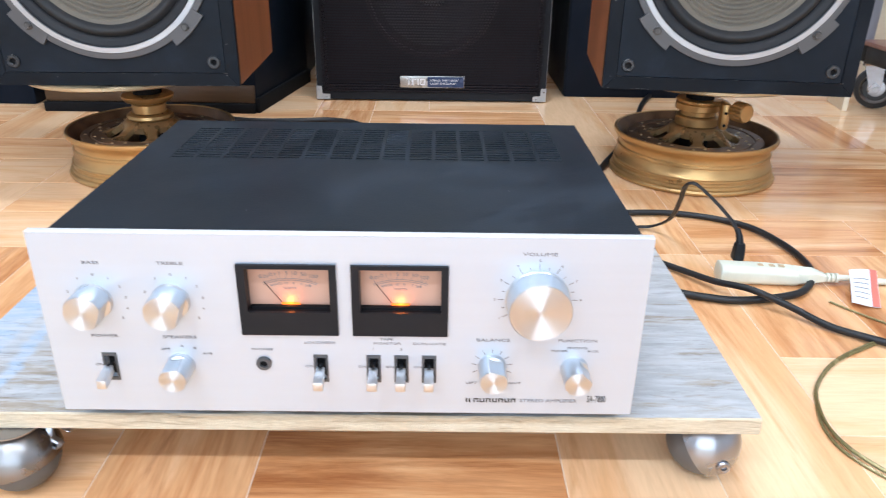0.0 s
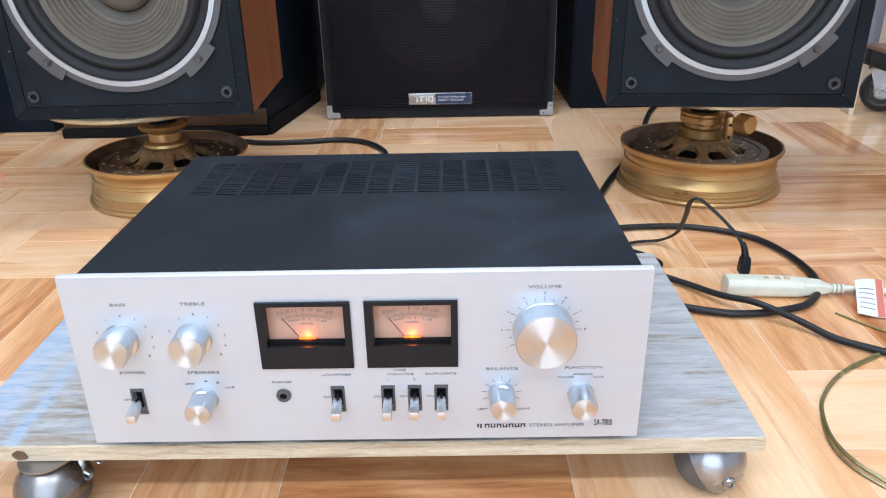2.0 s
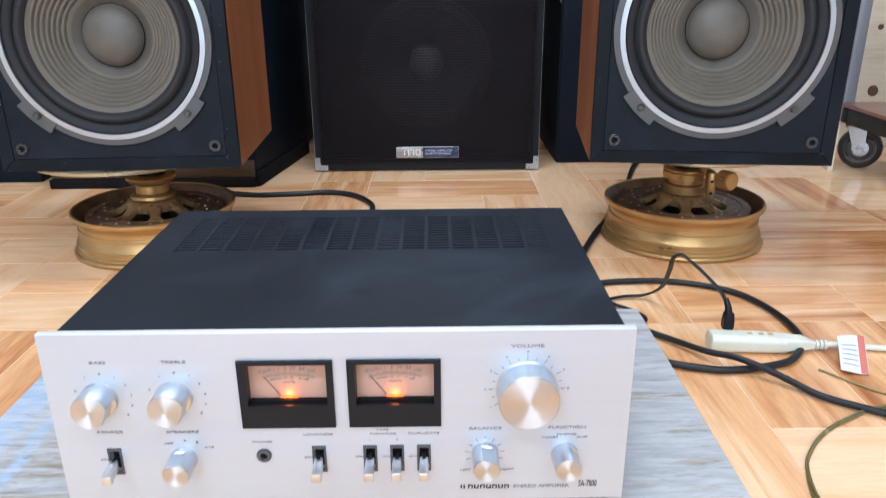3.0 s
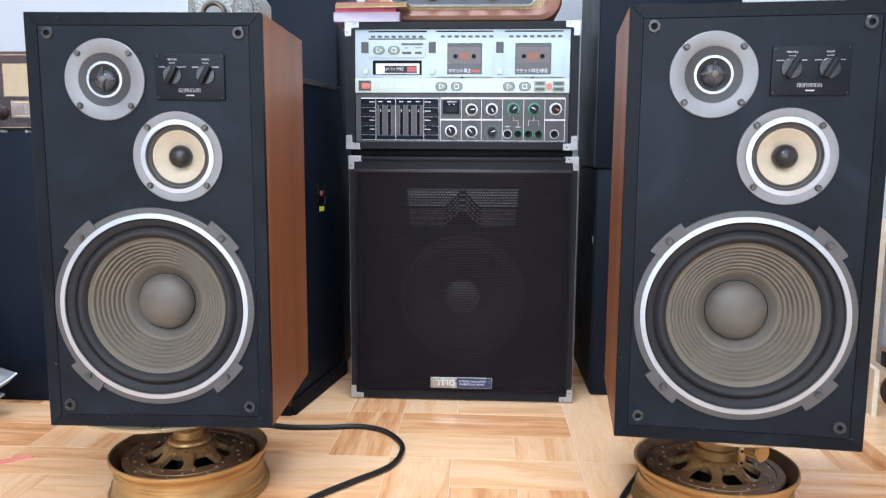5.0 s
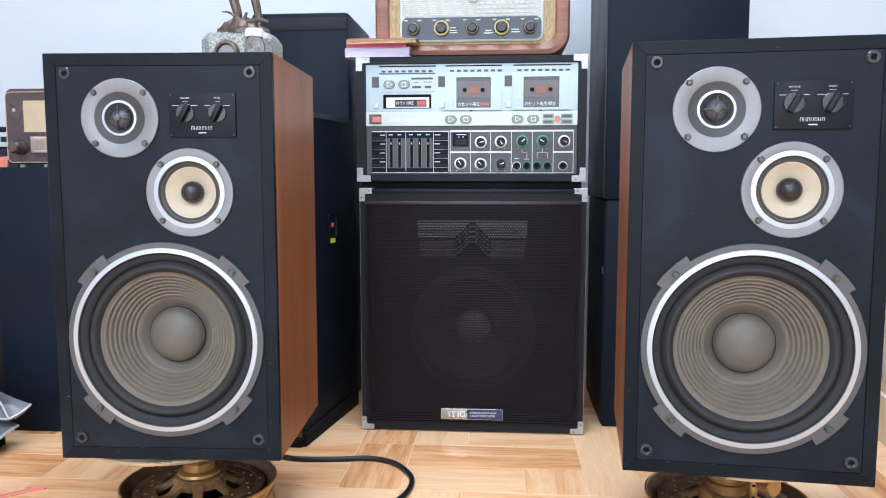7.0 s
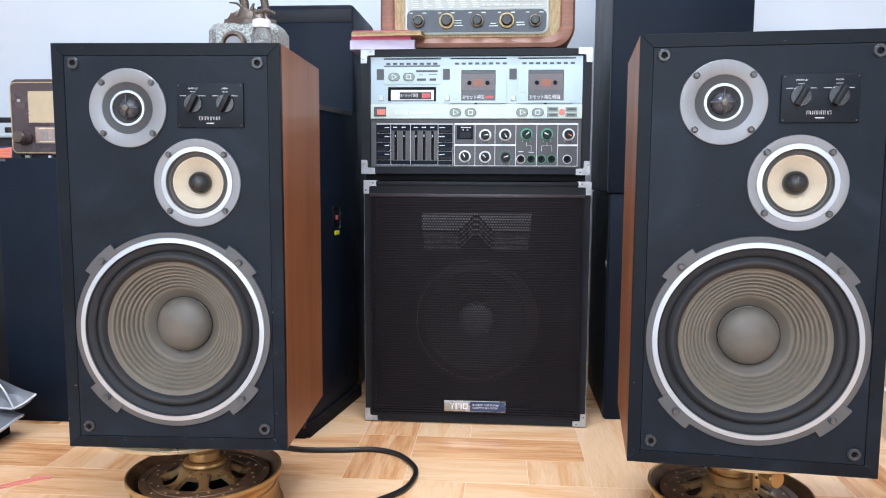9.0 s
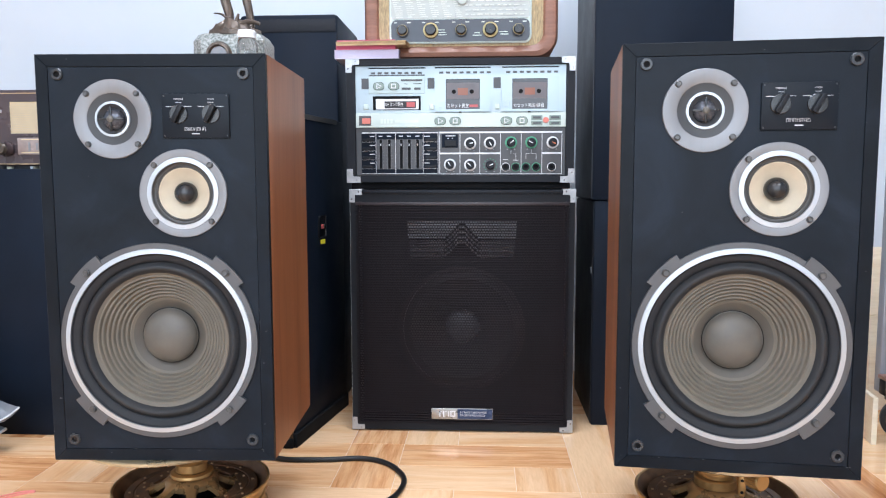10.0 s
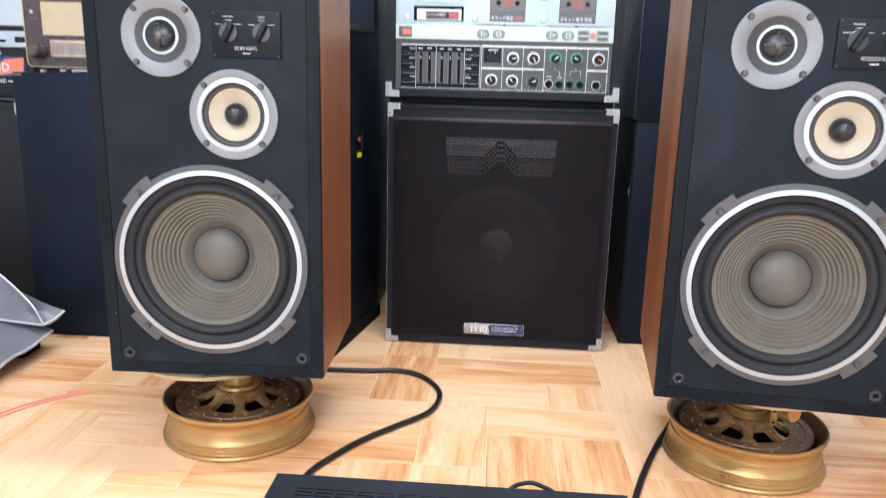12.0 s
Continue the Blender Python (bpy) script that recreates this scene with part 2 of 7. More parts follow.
def painted_board():
    """Weathered softwood under worn grey paint, with a strip of pale blue along one end."""
    m, t, b = nodes_of("weathered_board")
    grain = add(t, "ShaderNodeTexNoise", Scale=1.0, Detail=8.0, Roughness=0.65, Distortion=0.4)
    t.links.new(coords(t, (11, 70, 70)), grain.inputs["Vector"])
    blot = add(t, "ShaderNodeTexNoise", Scale=1.0, Detail=9.0, Roughness=0.7)
    t.links.new(coords(t, (9, 55, 55)), blot.inputs["Vector"])
    speck = add(t, "ShaderNodeTexNoise", Scale=1.0, Detail=6.0, Roughness=0.75)
    t.links.new(coords(t, (60, 210, 60)), speck.inputs["Vector"])

    def mixed(fac, a, b2):
        mx = t.nodes.new("ShaderNodeMix")
        mx.data_type = "RGBA"
        t.links.new(fac, mx.inputs["Factor"])
        for sock, v in ((mx.inputs[6], a), (mx.inputs[7], b2)):
            if isinstance(v, tuple):
                sock.default_value = (*v, 1)
            else:
                t.links.new(v, sock)
        return mx.outputs[2]

    bare = ramp(t, grain.outputs["Fac"], ((0.30, (0.23, 0.185, 0.135)), (0.5, (0.33, 0.275, 0.215)), (0.7, (0.43, 0.38, 0.31))))
    grey = ramp(t, grain.outputs["Fac"], ((0.26, (0.30, 0.295, 0.285)), (0.42, (0.385, 0.385, 0.385)), (0.72, (0.445, 0.448, 0.45))))
    # the paint has gone from most of the boards beside the blue end
    sep = t.nodes.new("ShaderNodeSeparateXYZ")
    tc = t.nodes.new("ShaderNodeTexCoord")
    t.links.new(tc.outputs["Object"], sep.inputs[0])
    wob = t.nodes.new("ShaderNodeMath")
    wob.operation = "MULTIPLY_ADD"
    wob.inputs[1].default_value = 0.030
    t.links.new(blot.outputs["Fac"], wob.inputs[0])
    t.links.new(sep.outputs["X"], wob.inputs[2])
    bias = t.nodes.new("ShaderNodeMath")
    bias.operation = "MULTIPLY_ADD"
    bias.inputs[1].default_value, bias.inputs[2].default_value = 0.20, 0.0
    t.links.new(sep.outputs["X"], bias.inputs[0])
    worn = t.nodes.new("ShaderNodeMath")
    t.links.new(bias.outputs[0], worn.inputs[0])
    t.links.new(blot.outputs["Fac"], worn.inputs[1])
    c = mixed(ramp(t, worn.outputs[0], ((0.45, (0, 0, 0)), (0.53, (1, 1, 1)))), bare, grey)
    blue = ramp(t, speck.outputs["Fac"], ((0.30, (0.16, 0.20, 0.25)), (0.44, (0.33, 0.42, 0.53)), (0.8, (0.42, 0.51, 0.63))))
    c = mixed(blue_mask(t, wob.outputs[0]), c, blue)
    c = mixed(ramp(t, speck.outputs["Fac"], ((0.30, (0.9,) * 3), (0.40, (0, 0, 0)))), c, (0.23, 0.195, 0.155))
    # rubbed patches of chalky white and thin dark cracks along the grain
    chalk = add(t, "ShaderNodeTexNoise", Scale=1.0, Detail=9.0, Roughness=0.72, Distortion=0.3)
    t.links.new(coords(t, (12, 80, 80)), chalk.inputs["Vector"])
    c = mixed(ramp(t, chalk.outputs["Fac"], ((0.46, (0, 0, 0)), (0.60, (0.75,) * 3))), c, (0.535, 0.545, 0.555))
    crack = add(t, "ShaderNodeTexNoise", Scale=1.0, Detail=5.0, Roughness=0.8, Distortion=0.2)
    t.links.new(coords(t, (16, 210, 210)), crack.inputs["Vector"])
    c = mixed(ramp(t, crack.outputs["Fac"], ((0.33, (0.5,) * 3), (0.40, (0, 0, 0)))), c, (0.15, 0.125, 0.105))
    t.links.new(c, b.inputs["Base Color"])
    b.inputs["Roughness"].default_value = 0.66
    bp = add(t, "ShaderNodeBump", Strength=0.45, Distance=0.0012)
    t.links.new(grain.outputs["Fac"], bp.inputs["Height"])
    t.links.new(bp.outputs["Normal"], b.inputs["Normal"])
    return m


def blue_mask(t, along):
    """Pale blue up to 5 cm from the board's end, with a brown streak in it."""
    at = t.nodes.new("ShaderNodeMapRange")
    at.inputs["From Min"].default_value, at.inputs["From Max"].default_value = -0.33, -0.23
    t.links.new(along, at.inputs["Value"])
    return ramp(t, at.outputs["Result"], ((0.44, (1, 1, 1)), (0.52, (0.25,) * 3), (0.60, (0.2,) * 3), (0.66, (1, 1, 1)), (0.73, (1, 1, 1)), (0.78, (0, 0, 0))))


PLANK = plank_print("plank_print", False)
PLANK_REST = plank_print("plank_print_far", True)
GROUT = surface("grout", (0.88, 0.68, 0.50), 0.5, bump=0.1)
WALL = surface("wall_paint", (0.565, 0.615, 0.668), 0.7, vary=0.03, coarse=2.0, fine=90.0, bump=0.05)
CEIL = surface("ceiling_paint", (0.85, 0.86, 0.87), 0.8, vary=0.02)
ALU = surface("brushed_aluminium", (0.545, 0.610, 0.695), 0.36, 0.45, 0.02, 3.0, 300.0, 0.02, (1, 1, 40), smudge=0.03)
alu = ALU.node_tree
along = alu.nodes.new("ShaderNodeTangent")
along.direction_type, along.axis = "RADIAL", "Z"
alu.links.new(along.outputs[0], alu.nodes["Principled BSDF"].inputs["Tangent"])
alu.nodes["Principled BSDF"].inputs["Anisotropic"].default_value = 0.85
ALU_EDGE = surface("bare_aluminium", (0.80, 0.81, 0.82), 0.45, 0.35, 0.03, bump=0.0, smudge=0.05)
KNOB_SIDE = surface("knob_aluminium", (0.62, 0.645, 0.665), 0.30, 1.0, 0.03, bump=0.0, smudge=0.04)
KNOB_FACE = turned_metal("knob_turned_face", (0.64, 0.66, 0.68), 0.36, 1.0)
LEVER = surface("satin_lever", (0.66, 0.67, 0.68), 0.42, 1.0, 0.04, bump=0.0, smudge=0.04)
COVER = scuffed("black_crinkle_paint", (0.0105, 0.0150, 0.0215), 0.38)
BLACK = surface("black_paint", (0.0072, 0.0120, 0.0215), 0.46, 0.0, 0.3, 4.0, 300.0, 0.03, smudge=0.10, spec=0.10)
BAFFLE = scuffed("baffle_paint", (0.0092, 0.0137, 0.0203), 0.14)
RAIL = scuffed("rail_paint", (0.0072, 0.0102, 0.0146), 0.12, 0.74)
VINYL = surface("black_vinyl", (0.0140, 0.0158, 0.0200), 0.50, 0.0, 0.25, 8.0, 260.0, 0.25, smudge=0.08, spec=0.18)
MATT = surface("matt_black", (0.005, 0.005, 0.006), 0.8, vary=0.2, spec=0.2)
PLASTIC = surface("black_plastic", (0.0085, 0.0098, 0.0130), 0.42, vary=0.15, smudge=0.06, spec=0.22)
RUBBER = surface("rubber", (0.030, 0.031, 0.033), 0.42, vary=0.2, bump=0.02)
WALNUT = wood("walnut_veneer", (0.37, 0.148, 0.060), (0.255, 0.092, 0.036), (0.145, 0.048, 0.02), (11, 11, 0.9), 0.40, 0.05, bump=0.02, veins=0.38, fine=9.0)
CONE = surface("woofer_paper", (0.150, 0.131, 0.103), 0.75, vary=0.16, coarse=14.0, fine=420.0, bump=0.15)
CONE_DARK = surface("woofer_ring", (0.065, 0.063, 0.060), 0.6, vary=0.15, coarse=14.0, bump=0.1)
# Cone paper again, darkened for the shade round the dust cap.
CONE_HUB = surface("shaded_hub_paper", (0.098, 0.086, 0.070), 0.58, vary=0.16, coarse=14.0, fine=420.0, bump=0.1)
CAP = surface("dust_cap", (0.118, 0.106, 0.088), 0.48, vary=0.2, coarse=30.0, fine=400.0, bump=0.06)
CREAM_CONE = surface("cream_cone", (0.53, 0.46, 0.345), 0.55, vary=0.14, coarse=24.0, bump=0.08)
FRAME_GREY = surface("grey_cast_frame", (0.095, 0.096, 0.100), 0.42, 0.3, 0.10, 9.0, 400.0, 0.04)
RING_WHITE = surface("silver_ring", (0.47, 0.51, 0.55), 0.34, 0.6, 0.05, bump=0.0)
FLANGE = surface("brushed_flange", (0.225, 0.23, 0.24), 0.47, 0.6, 0.06, 4.0, 300.0, 0.02, (30, 1, 1), smudge=0.05)
SIDE_GREY = surface("grey_side", (0.030, 0.034, 0.042), 0.5, vary=0.35, coarse=5.0)
SOCKET = surface("socket_rubber", (0.030, 0.033, 0.037), 0.30, vary=0.15, bump=0.0)
SURROUND = surface("foam_surround", (0.026, 0.027, 0.029), 0.58, vary=0.25, bump=0.05, spec=0.3)
GASKET = surface("gasket_paper", (0.020, 0.021, 0.024), 0.62, vary=0.3, coarse=40.0, bump=0.06, spec=0.3)
PANEL_BLACK = surface("panel_black", (0.0085, 0.0120, 0.0175), 0.42, vary=0.12, bump=0.01, spec=0.16)
FADED_RED = surface("faded_red_print", (0.50, 0.10, 0.10), 0.5, vary=0.08, bump=0.0)
SCUFF = surface("bared_edge", (0.14, 0.137, 0.133), 0.7, vary=0.3, coarse=90.0, bump=0.0)
BOLT = surface("bolt", (0.10, 0.10, 0.10), 0.35, 0.6, 0.1, bump=0.0)
TWEETER_DOME = surface("tweeter_dome", (0.075, 0.080, 0.095), 0.25, 0.4, 0.25, 60.0, bump=0.0)
DOME = surface("dome", (0.015, 0.016, 0.018), 0.22, vary=0.2, bump=0.0)
INK = surface("grey_ink", (0.20, 0.20, 0.215), 0.6, vary=0.05, bump=0.0)
BLACK_INK = surface("black_ink", (0.02, 0.02, 0.022), 0.5, vary=0.05, bump=0.0)
WHITE_INK = surface("white_ink", (0.75, 0.76, 0.78), 0.55, vary=0.04, bump=0.0)
DIM_INK = surface("dim_dial_ink", (0.52, 0.53, 0.48), 0.5, vary=0.15, coarse=60.0, bump=0.0)
FAINT_INK = surface("faint_green_ink", (0.62, 0.70, 0.62), 0.55, vary=0.04, bump=0.0)
GOLD = surface("gold_paint", (0.50, 0.308, 0.124), 0.35, 0.7, 0.2, 9.0, 300.0, 0.01, smudge=0.10)
RIVET = surface("bright_rivet", (0.55, 0.42, 0.26), 0.35, 0.7, 0.2, bump=0.0)
PLATE_GOLD = surface("dusty_gold", (0.50, 0.40, 0.25), 0.34, 0.7, 0.3, 12.0, 300.0, 0.02, smudge=0.12)
SPOKE_GOLD = surface("dull_gold", (0.36, 0.222, 0.100), 0.32, 0.5, 0.5, 18.0, 250.0, 0.04, smudge=0.12)
MUTED_ORANGE = surface("muted_orange_label", (0.27, 0.095, 0.055), 0.4, vary=0.1, bump=0.0)
GRIP_BLACK = surface("gloss_black", (0.010, 0.0105, 0.012), 0.25, vary=0.2, bump=0.0)
GOLD_DARK = surface("grimy_gold", (0.180, 0.106, 0.060), 0.46, 0.5, 0.6, 26.0, 250.0, 0.05, smudge=0.14)
STEEL = surface("satin_steel", (0.36, 0.36, 0.375), 0.27, 1.0, 0.10, 10.0, 300.0, 0.0, smudge=0.06)
GREY_STEEL = surface("grey_painted_steel", (0.36, 0.39, 0.44), 0.42, 0.2, 0.08, 6.0, bump=0.03)
DARK_STEEL = surface("dark_steel", (0.035, 0.033, 0.032), 0.45, 0.4, 0.3, 14.0, bump=0.03)
HOOD_STEEL = surface("dark_hood_steel", (0.25, 0.245, 0.245), 0.26, 1.0, 0.14, 22.0, 300.0, 0.0, smudge=0.10)
WHEEL_GREY = surface("grey_wheel", (0.115, 0.11, 0.105), 0.55, vary=0.2, coarse=60.0)
BOARD_TOP = painted_board()
BOARD_EDGE = wood("bare_board_edge", (0.80, 0.72, 0.56), (0.70, 0.59, 0.42), (0.27, 0.19, 0.12), (16, 110, 190), 0.65, bump=0.9, veins=0.55)
CABLE = surface("black_cable", (0.011, 0.0115, 0.013), 0.42, vary=0.2, bump=0.02, spec=0.4)
WHITE_PLASTIC = surface("ivory_plastic", (0.70, 0.70, 0.58), 0.38, vary=0.12, coarse=30.0, bump=0.0)
PAPER = surface("paper", (0.82, 0.82, 0.84), 0.7, vary=0.04)
RED_BRIGHT = surface("red_button", (0.68, 0.20, 0.15), 0.38, vary=0.06, bump=0.0)
RED_CORD = surface("faded_red", (0.78, 0.24, 0.20), 0.45, vary=0.1, bump=0.0)
OLIVE = surface("olive_tube", (0.24, 0.20, 0.085), 0.3, 0.4, 0.15, bump=0.0)
CLOTH_DARK = surface("black_woofer_paper", (0.018, 0.016, 0.016), 0.7, vary=0.2, coarse=10.0, bump=0.05)
HORN_GREY = surface("horn_moulding", (0.13, 0.128, 0.13), 0.5, 0.0, 0.12, 8.0, bump=0.03)
GRILLE_FOLD = surface("grille_fold", (0.034, 0.027, 0.030), 0.45, vary=0.2, coarse=20.0, bump=0.05)
GRILLE = mesh_screen("expanded_grille", (0.0128, 0.0096, 0.0124), 0.0066, 0.0064, 0.5)
TRACK_GREY = surface("pale_track_panel", (0.42, 0.50, 0.49), 0.42, 0.2, 0.05, bump=0.02)
SILVER_PANEL = surface("silver_panel", (0.395, 0.472, 0.505), 0.42, 0.35, 0.04, bump=0.02)
SILVER_DOOR = surface("silver_door", (0.375, 0.450, 0.490), 0.38, 0.35, 0.04, bump=0.02)
STRIP_WHITE = surface("pale_strip", (0.53, 0.60, 0.555), 0.4, 0.1, 0.03, bump=0.0)
GREY_PANEL = surface("charcoal_panel", (0.072, 0.075, 0.080), 0.5, vary=0.1)
DARK_WINDOW = surface("smoked_window", (0.052, 0.050, 0.056), 0.12, vary=0.1, bump=0.0)
CASSETTE = surface("cassette_shell", (0.125, 0.108, 0.112), 0.4, vary=0.1)
ORANGE = surface("orange_label", (0.62, 0.18, 0.07), 0.5, vary=0.1)
GREEN = surface("green_ring", (0.05, 0.30, 0.17), 0.4, vary=0.06, bump=0.0)
PILL = surface("grey_green_key", (0.21, 0.275, 0.24), 0.4, vary=0.05, bump=0.0)
NAVY = surface("navy_badge", (0.03, 0.055, 0.13), 0.3, 0.3, 0.06, bump=0.0)
BADGE = surface("silver_badge", (0.42, 0.41, 0.39), 0.3, 0.7, 0.06, bump=0.0)
CHROME = surface("corner_metal", (0.46, 0.475, 0.49), 0.40, 0.6, 0.22, 40.0, 300.0, 0.05, smudge=0.08)
RADIO_WOOD = wood("radio_veneer", (0.34, 0.165, 0.105), (0.24, 0.105, 0.066), (0.13, 0.05, 0.03), (1.6, 26, 26), 0.50, 0.03, bump=0.01, veins=0.45)
CANE = surface("woven_cane", (0.40, 0.30, 0.165), 0.65, vary=0.55, coarse=7.0, fine=60.0, bump=0.5, stretch=(46, 46, 9))
DIAL = surface("dial_glass", (0.36, 0.37, 0.33), 0.15, vary=0.06, coarse=8.0, bump=0.0, coat=0.4)
RADIO_BLACK = surface("radio_black", (0.030, 0.032, 0.042), 0.2, vary=0.2, bump=0.0)
SCALE_PINK = surface("faded_scale", (0.30, 0.24, 0.22), 0.18, vary=0.25, coarse=50.0, bump=0.0, coat=0.3)
BRASS = surface("brass", (0.36, 0.285, 0.145), 0.38, 0.9, 0.15, bump=0.0)
BAKELITE = surface("brown_bakelite", (0.060, 0.042, 0.045), 0.30, vary=0.15, bump=0.0)
GRILL_YELLOW = surface("cream_mesh", (0.60, 0.49, 0.30), 0.55, vary=0.12, coarse=40.0)
STONE = rubble("grey_marble", (0.085, 0.10, 0.088), (0.23, 0.25, 0.235), (0.42, 0.44, 0.42), 170.0)
BRONZE = surface("bronze", (0.11, 0.085, 0.068), 0.40, 0.6, 0.4, 40.0, 200.0, 0.25)
CLEAR = glass("clear_plastic", (0.93, 0.95, 0.96), 0.12)
CAP_WHITE = surface("white_cap", (0.80, 0.82, 0.84), 0.45, vary=0.03, bump=0.0)
LILAC = surface("lilac_cover", (0.62, 0.58, 0.72), 0.5, vary=0.05)
PINK = surface("pink_cover", (0.52, 0.11, 0.17), 0.5, vary=0.06)
CARD = surface("card_edge", (0.52, 0.38, 0.22), 0.7, vary=0.15, coarse=60.0)
HORN = surface("grey_horn", (0.155, 0.165, 0.18), 0.46, 0.15, 0.28, 7.0, 120.0, 0.12, smudge=0.1)
HORN_RIM = surface("worn_horn_rim", (0.55, 0.56, 0.58), 0.4, 0.4, 0.2)
PINE = wood("pine_board", (0.88, 0.80, 0.64), (0.84, 0.74, 0.56), (0.72, 0.58, 0.38), (2, 20, 20), 0.5)
KNOT = surface("pine_knot", (0.13, 0.075, 0.045), 0.6, vary=0.5, coarse=180.0)
TROLLEY_TOP = wood("reddish_ply", (0.36, 0.17, 0.12), (0.29, 0.125, 0.085), (0.20, 0.08, 0.05), (3, 25, 25), 0.3, 0.2, bump=0.02)
TROLLEY_DARK = wood("dark_oak", (0.115, 0.064, 0.028), (0.075, 0.040, 0.018), (0.06, 0.03, 0.014), (3, 25, 25), 0.45)
YELLOW = surface("yellow_label", (0.80, 0.78, 0.05), 0.5, vary=0.03, bump=0.0)
# Cream paper tinted peach: part of the lamp's glow is in this colour.
METER_PAPER = surface("meter_paper", (0.53, 0.325, 0.238), 0.6, vary=0.03, bump=0.0)
METER_LAMP = glow("meter_lamp", (1.0, 0.20, 0.015), 0.9)
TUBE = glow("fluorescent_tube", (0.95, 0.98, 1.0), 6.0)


# ---- building helpers ----
def box(bm, x0, x1, y0, y1, z0, z1, bevel=0.0, segments=2, m=None):
    vs = [bm.verts.new(Vector(p) if m is None else m @ Vector(p)) for p in
          [(x0, y0, z0), (x1, y0, z0), (x1, y1, z0), (x0, y1, z0), (x0, y0, z1), (x1, y0, z1), (x1, y1, z1), (x0, y1, z1)]]
    fs = [bm.faces.new([vs[i] for i in f]) for f in ((3, 2, 1, 0), (4, 5, 6, 7), (0, 1, 5, 4), (1, 2, 6, 5), (2, 3, 7, 6), (3, 0, 4, 7))]
    if bevel:
        es = list({e for f in fs for e in f.edges})
        bmesh.ops.bevel(bm, geom=es, offset=bevel, segments=segments, affect="EDGES", profile=0.5)
    return bm


def lathe(bm, profile, cx=0.0, cz=0.0, seg=48, axis="Y", cy=0.0, ends=False, m=None):
    """Turn a profile of (radius, height along the axis) round an axis through (cx, cy, cz)."""
    rings = []
    for r, h in profile:
        ring = []
        for i in range(seg):
            a = 2 * math.pi * i / seg
            u, w = r * math.cos(a), r * math.sin(a)
            p = {"Y": (cx + u, cy + h, cz + w), "Z": (cx + u, cy + w, cz + h), "X": (cx + h, cy + u, cz + w)}[axis]
            ring.append(bm.verts.new(Vector(p) if m is None else m @ Vector(p)))
            if r < 1e-6:
                break
        rings.append(ring)
    for a, b in zip(rings, rings[1:]):
        if len(a) == 1 and len(b) == 1:
            continue
        for i in range(seg):
            j = (i + 1) % seg
            if len(a) == 1:
                bm.faces.new((a[0], b[i], b[j]))
            elif len(b) == 1:
                bm.faces.new((a[i], a[j], b[0]))
            else:
                bm.faces.new((a[i], a[j], b[j], b[i]))
    if ends:
        for r in (rings[0], rings[-1]):
            if len(r) > 2:
                bm.faces.new(r)
    return bm


def plate(bm, xs, zs, holes, y0, y1, m=None):
    """A flat plate from y0 (front) to y1, cut into cells by xs and zs, with cells left open."""
    nx, nz = len(xs) - 1, len(zs) - 1
    solid = lambda i, j: 0 <= i < nx and 0 <= j < nz and (i, j) not in holes
    vs = {}

    def v(i, j, y):
        if (i, j, y) not in vs:
            p = Vector((xs[i], y, zs[j]))
            vs[i, j, y] = bm.verts.new(p if m is None else m @ p)
        return vs[i, j, y]

    for i in range(nx):
        for j in range(nz):
            if not solid(i, j):
                continue
            bm.faces.new((v(i, j, y0), v(i + 1, j, y0), v(i + 1, j + 1, y0), v(i, j + 1, y0)))
            bm.faces.new((v(i, j + 1, y1), v(i + 1, j + 1, y1), v(i + 1, j, y1), v(i, j, y1)))
            for di, dj, a, b in ((-1, 0, (i, j), (i, j + 1)), (1, 0, (i + 1, j + 1), (i + 1, j)), (0, -1, (i + 1, j), (i, j)), (0, 1, (i, j + 1), (i + 1, j + 1))):
                if not solid(i + di, j + dj):
                    bm.faces.new((v(*b, y0), v(*a, y0), v(*a, y1), v(*b, y1)))
    return bm


def smooth_line(points, steps=8):
    ps = [Vector(p) for p in points]
    ps = [2 * ps[0] - ps[1], *ps, 2 * ps[-1] - ps[-2]]
    out = []
    for a, b, c, d in zip(ps, ps[1:], ps[2:], ps[3:]):
        for k in range(steps):
            t = k / steps
            out.append(0.5 * (2 * b + (c - a) * t + (2 * a - 5 * b + 4 * c - d) * t * t + (3 * b - a - 3 * c + d) * t ** 3))
    return out + [ps[-2]]


def sweep(bm, points, r, seg=10, steps=8, flat=1.0, taper=None):
    """A cable or rod along a smooth line. flat < 1 squashes it."""
    line = smooth_line(points, steps)
    up = Vector((0, 0, 1))
    rings = []
    for i, p in enumerate(line):
        d = (line[min(i + 1, len(line) - 1)] - line[max(i - 1, 0)]).normalized()
        side = d.cross(up)
        side = side.normalized() if side.length > 1e-4 else Vector((1, 0, 0))
        top = side.cross(d).normalized()
        k = r if taper is None else r + (taper - r) * i / (len(line) - 1)
        rings.append([bm.verts.new(p + side * k * math.cos(2 * math.pi * j / seg) + top * k * flat * math.sin(2 * math.pi * j / seg)) for j in range(seg)])
    for a, b in zip(rings, rings[1:]):
        for j in range(seg):
            bm.faces.new((a[j], a[(j + 1) % seg], b[(j + 1) % seg], b[j]))
    bm.faces.new(rings[0]), bm.faces.new(rings[-1])
    return bm


def rounded_rect(x0, x1, z0, z1, r, n=8):
    out = []
    for cx, cz, a0 in ((x1 - r, z0 + r, -90), (x1 - r, z1 - r, 0), (x0 + r, z1 - r, 90), (x0 + r, z0 + r, 180)):
        for i in range(n + 1):
            a = math.radians(a0 + 90 * i / n)
            out.append((cx + r * math.cos(a), cz + r * math.sin(a)))
    return out


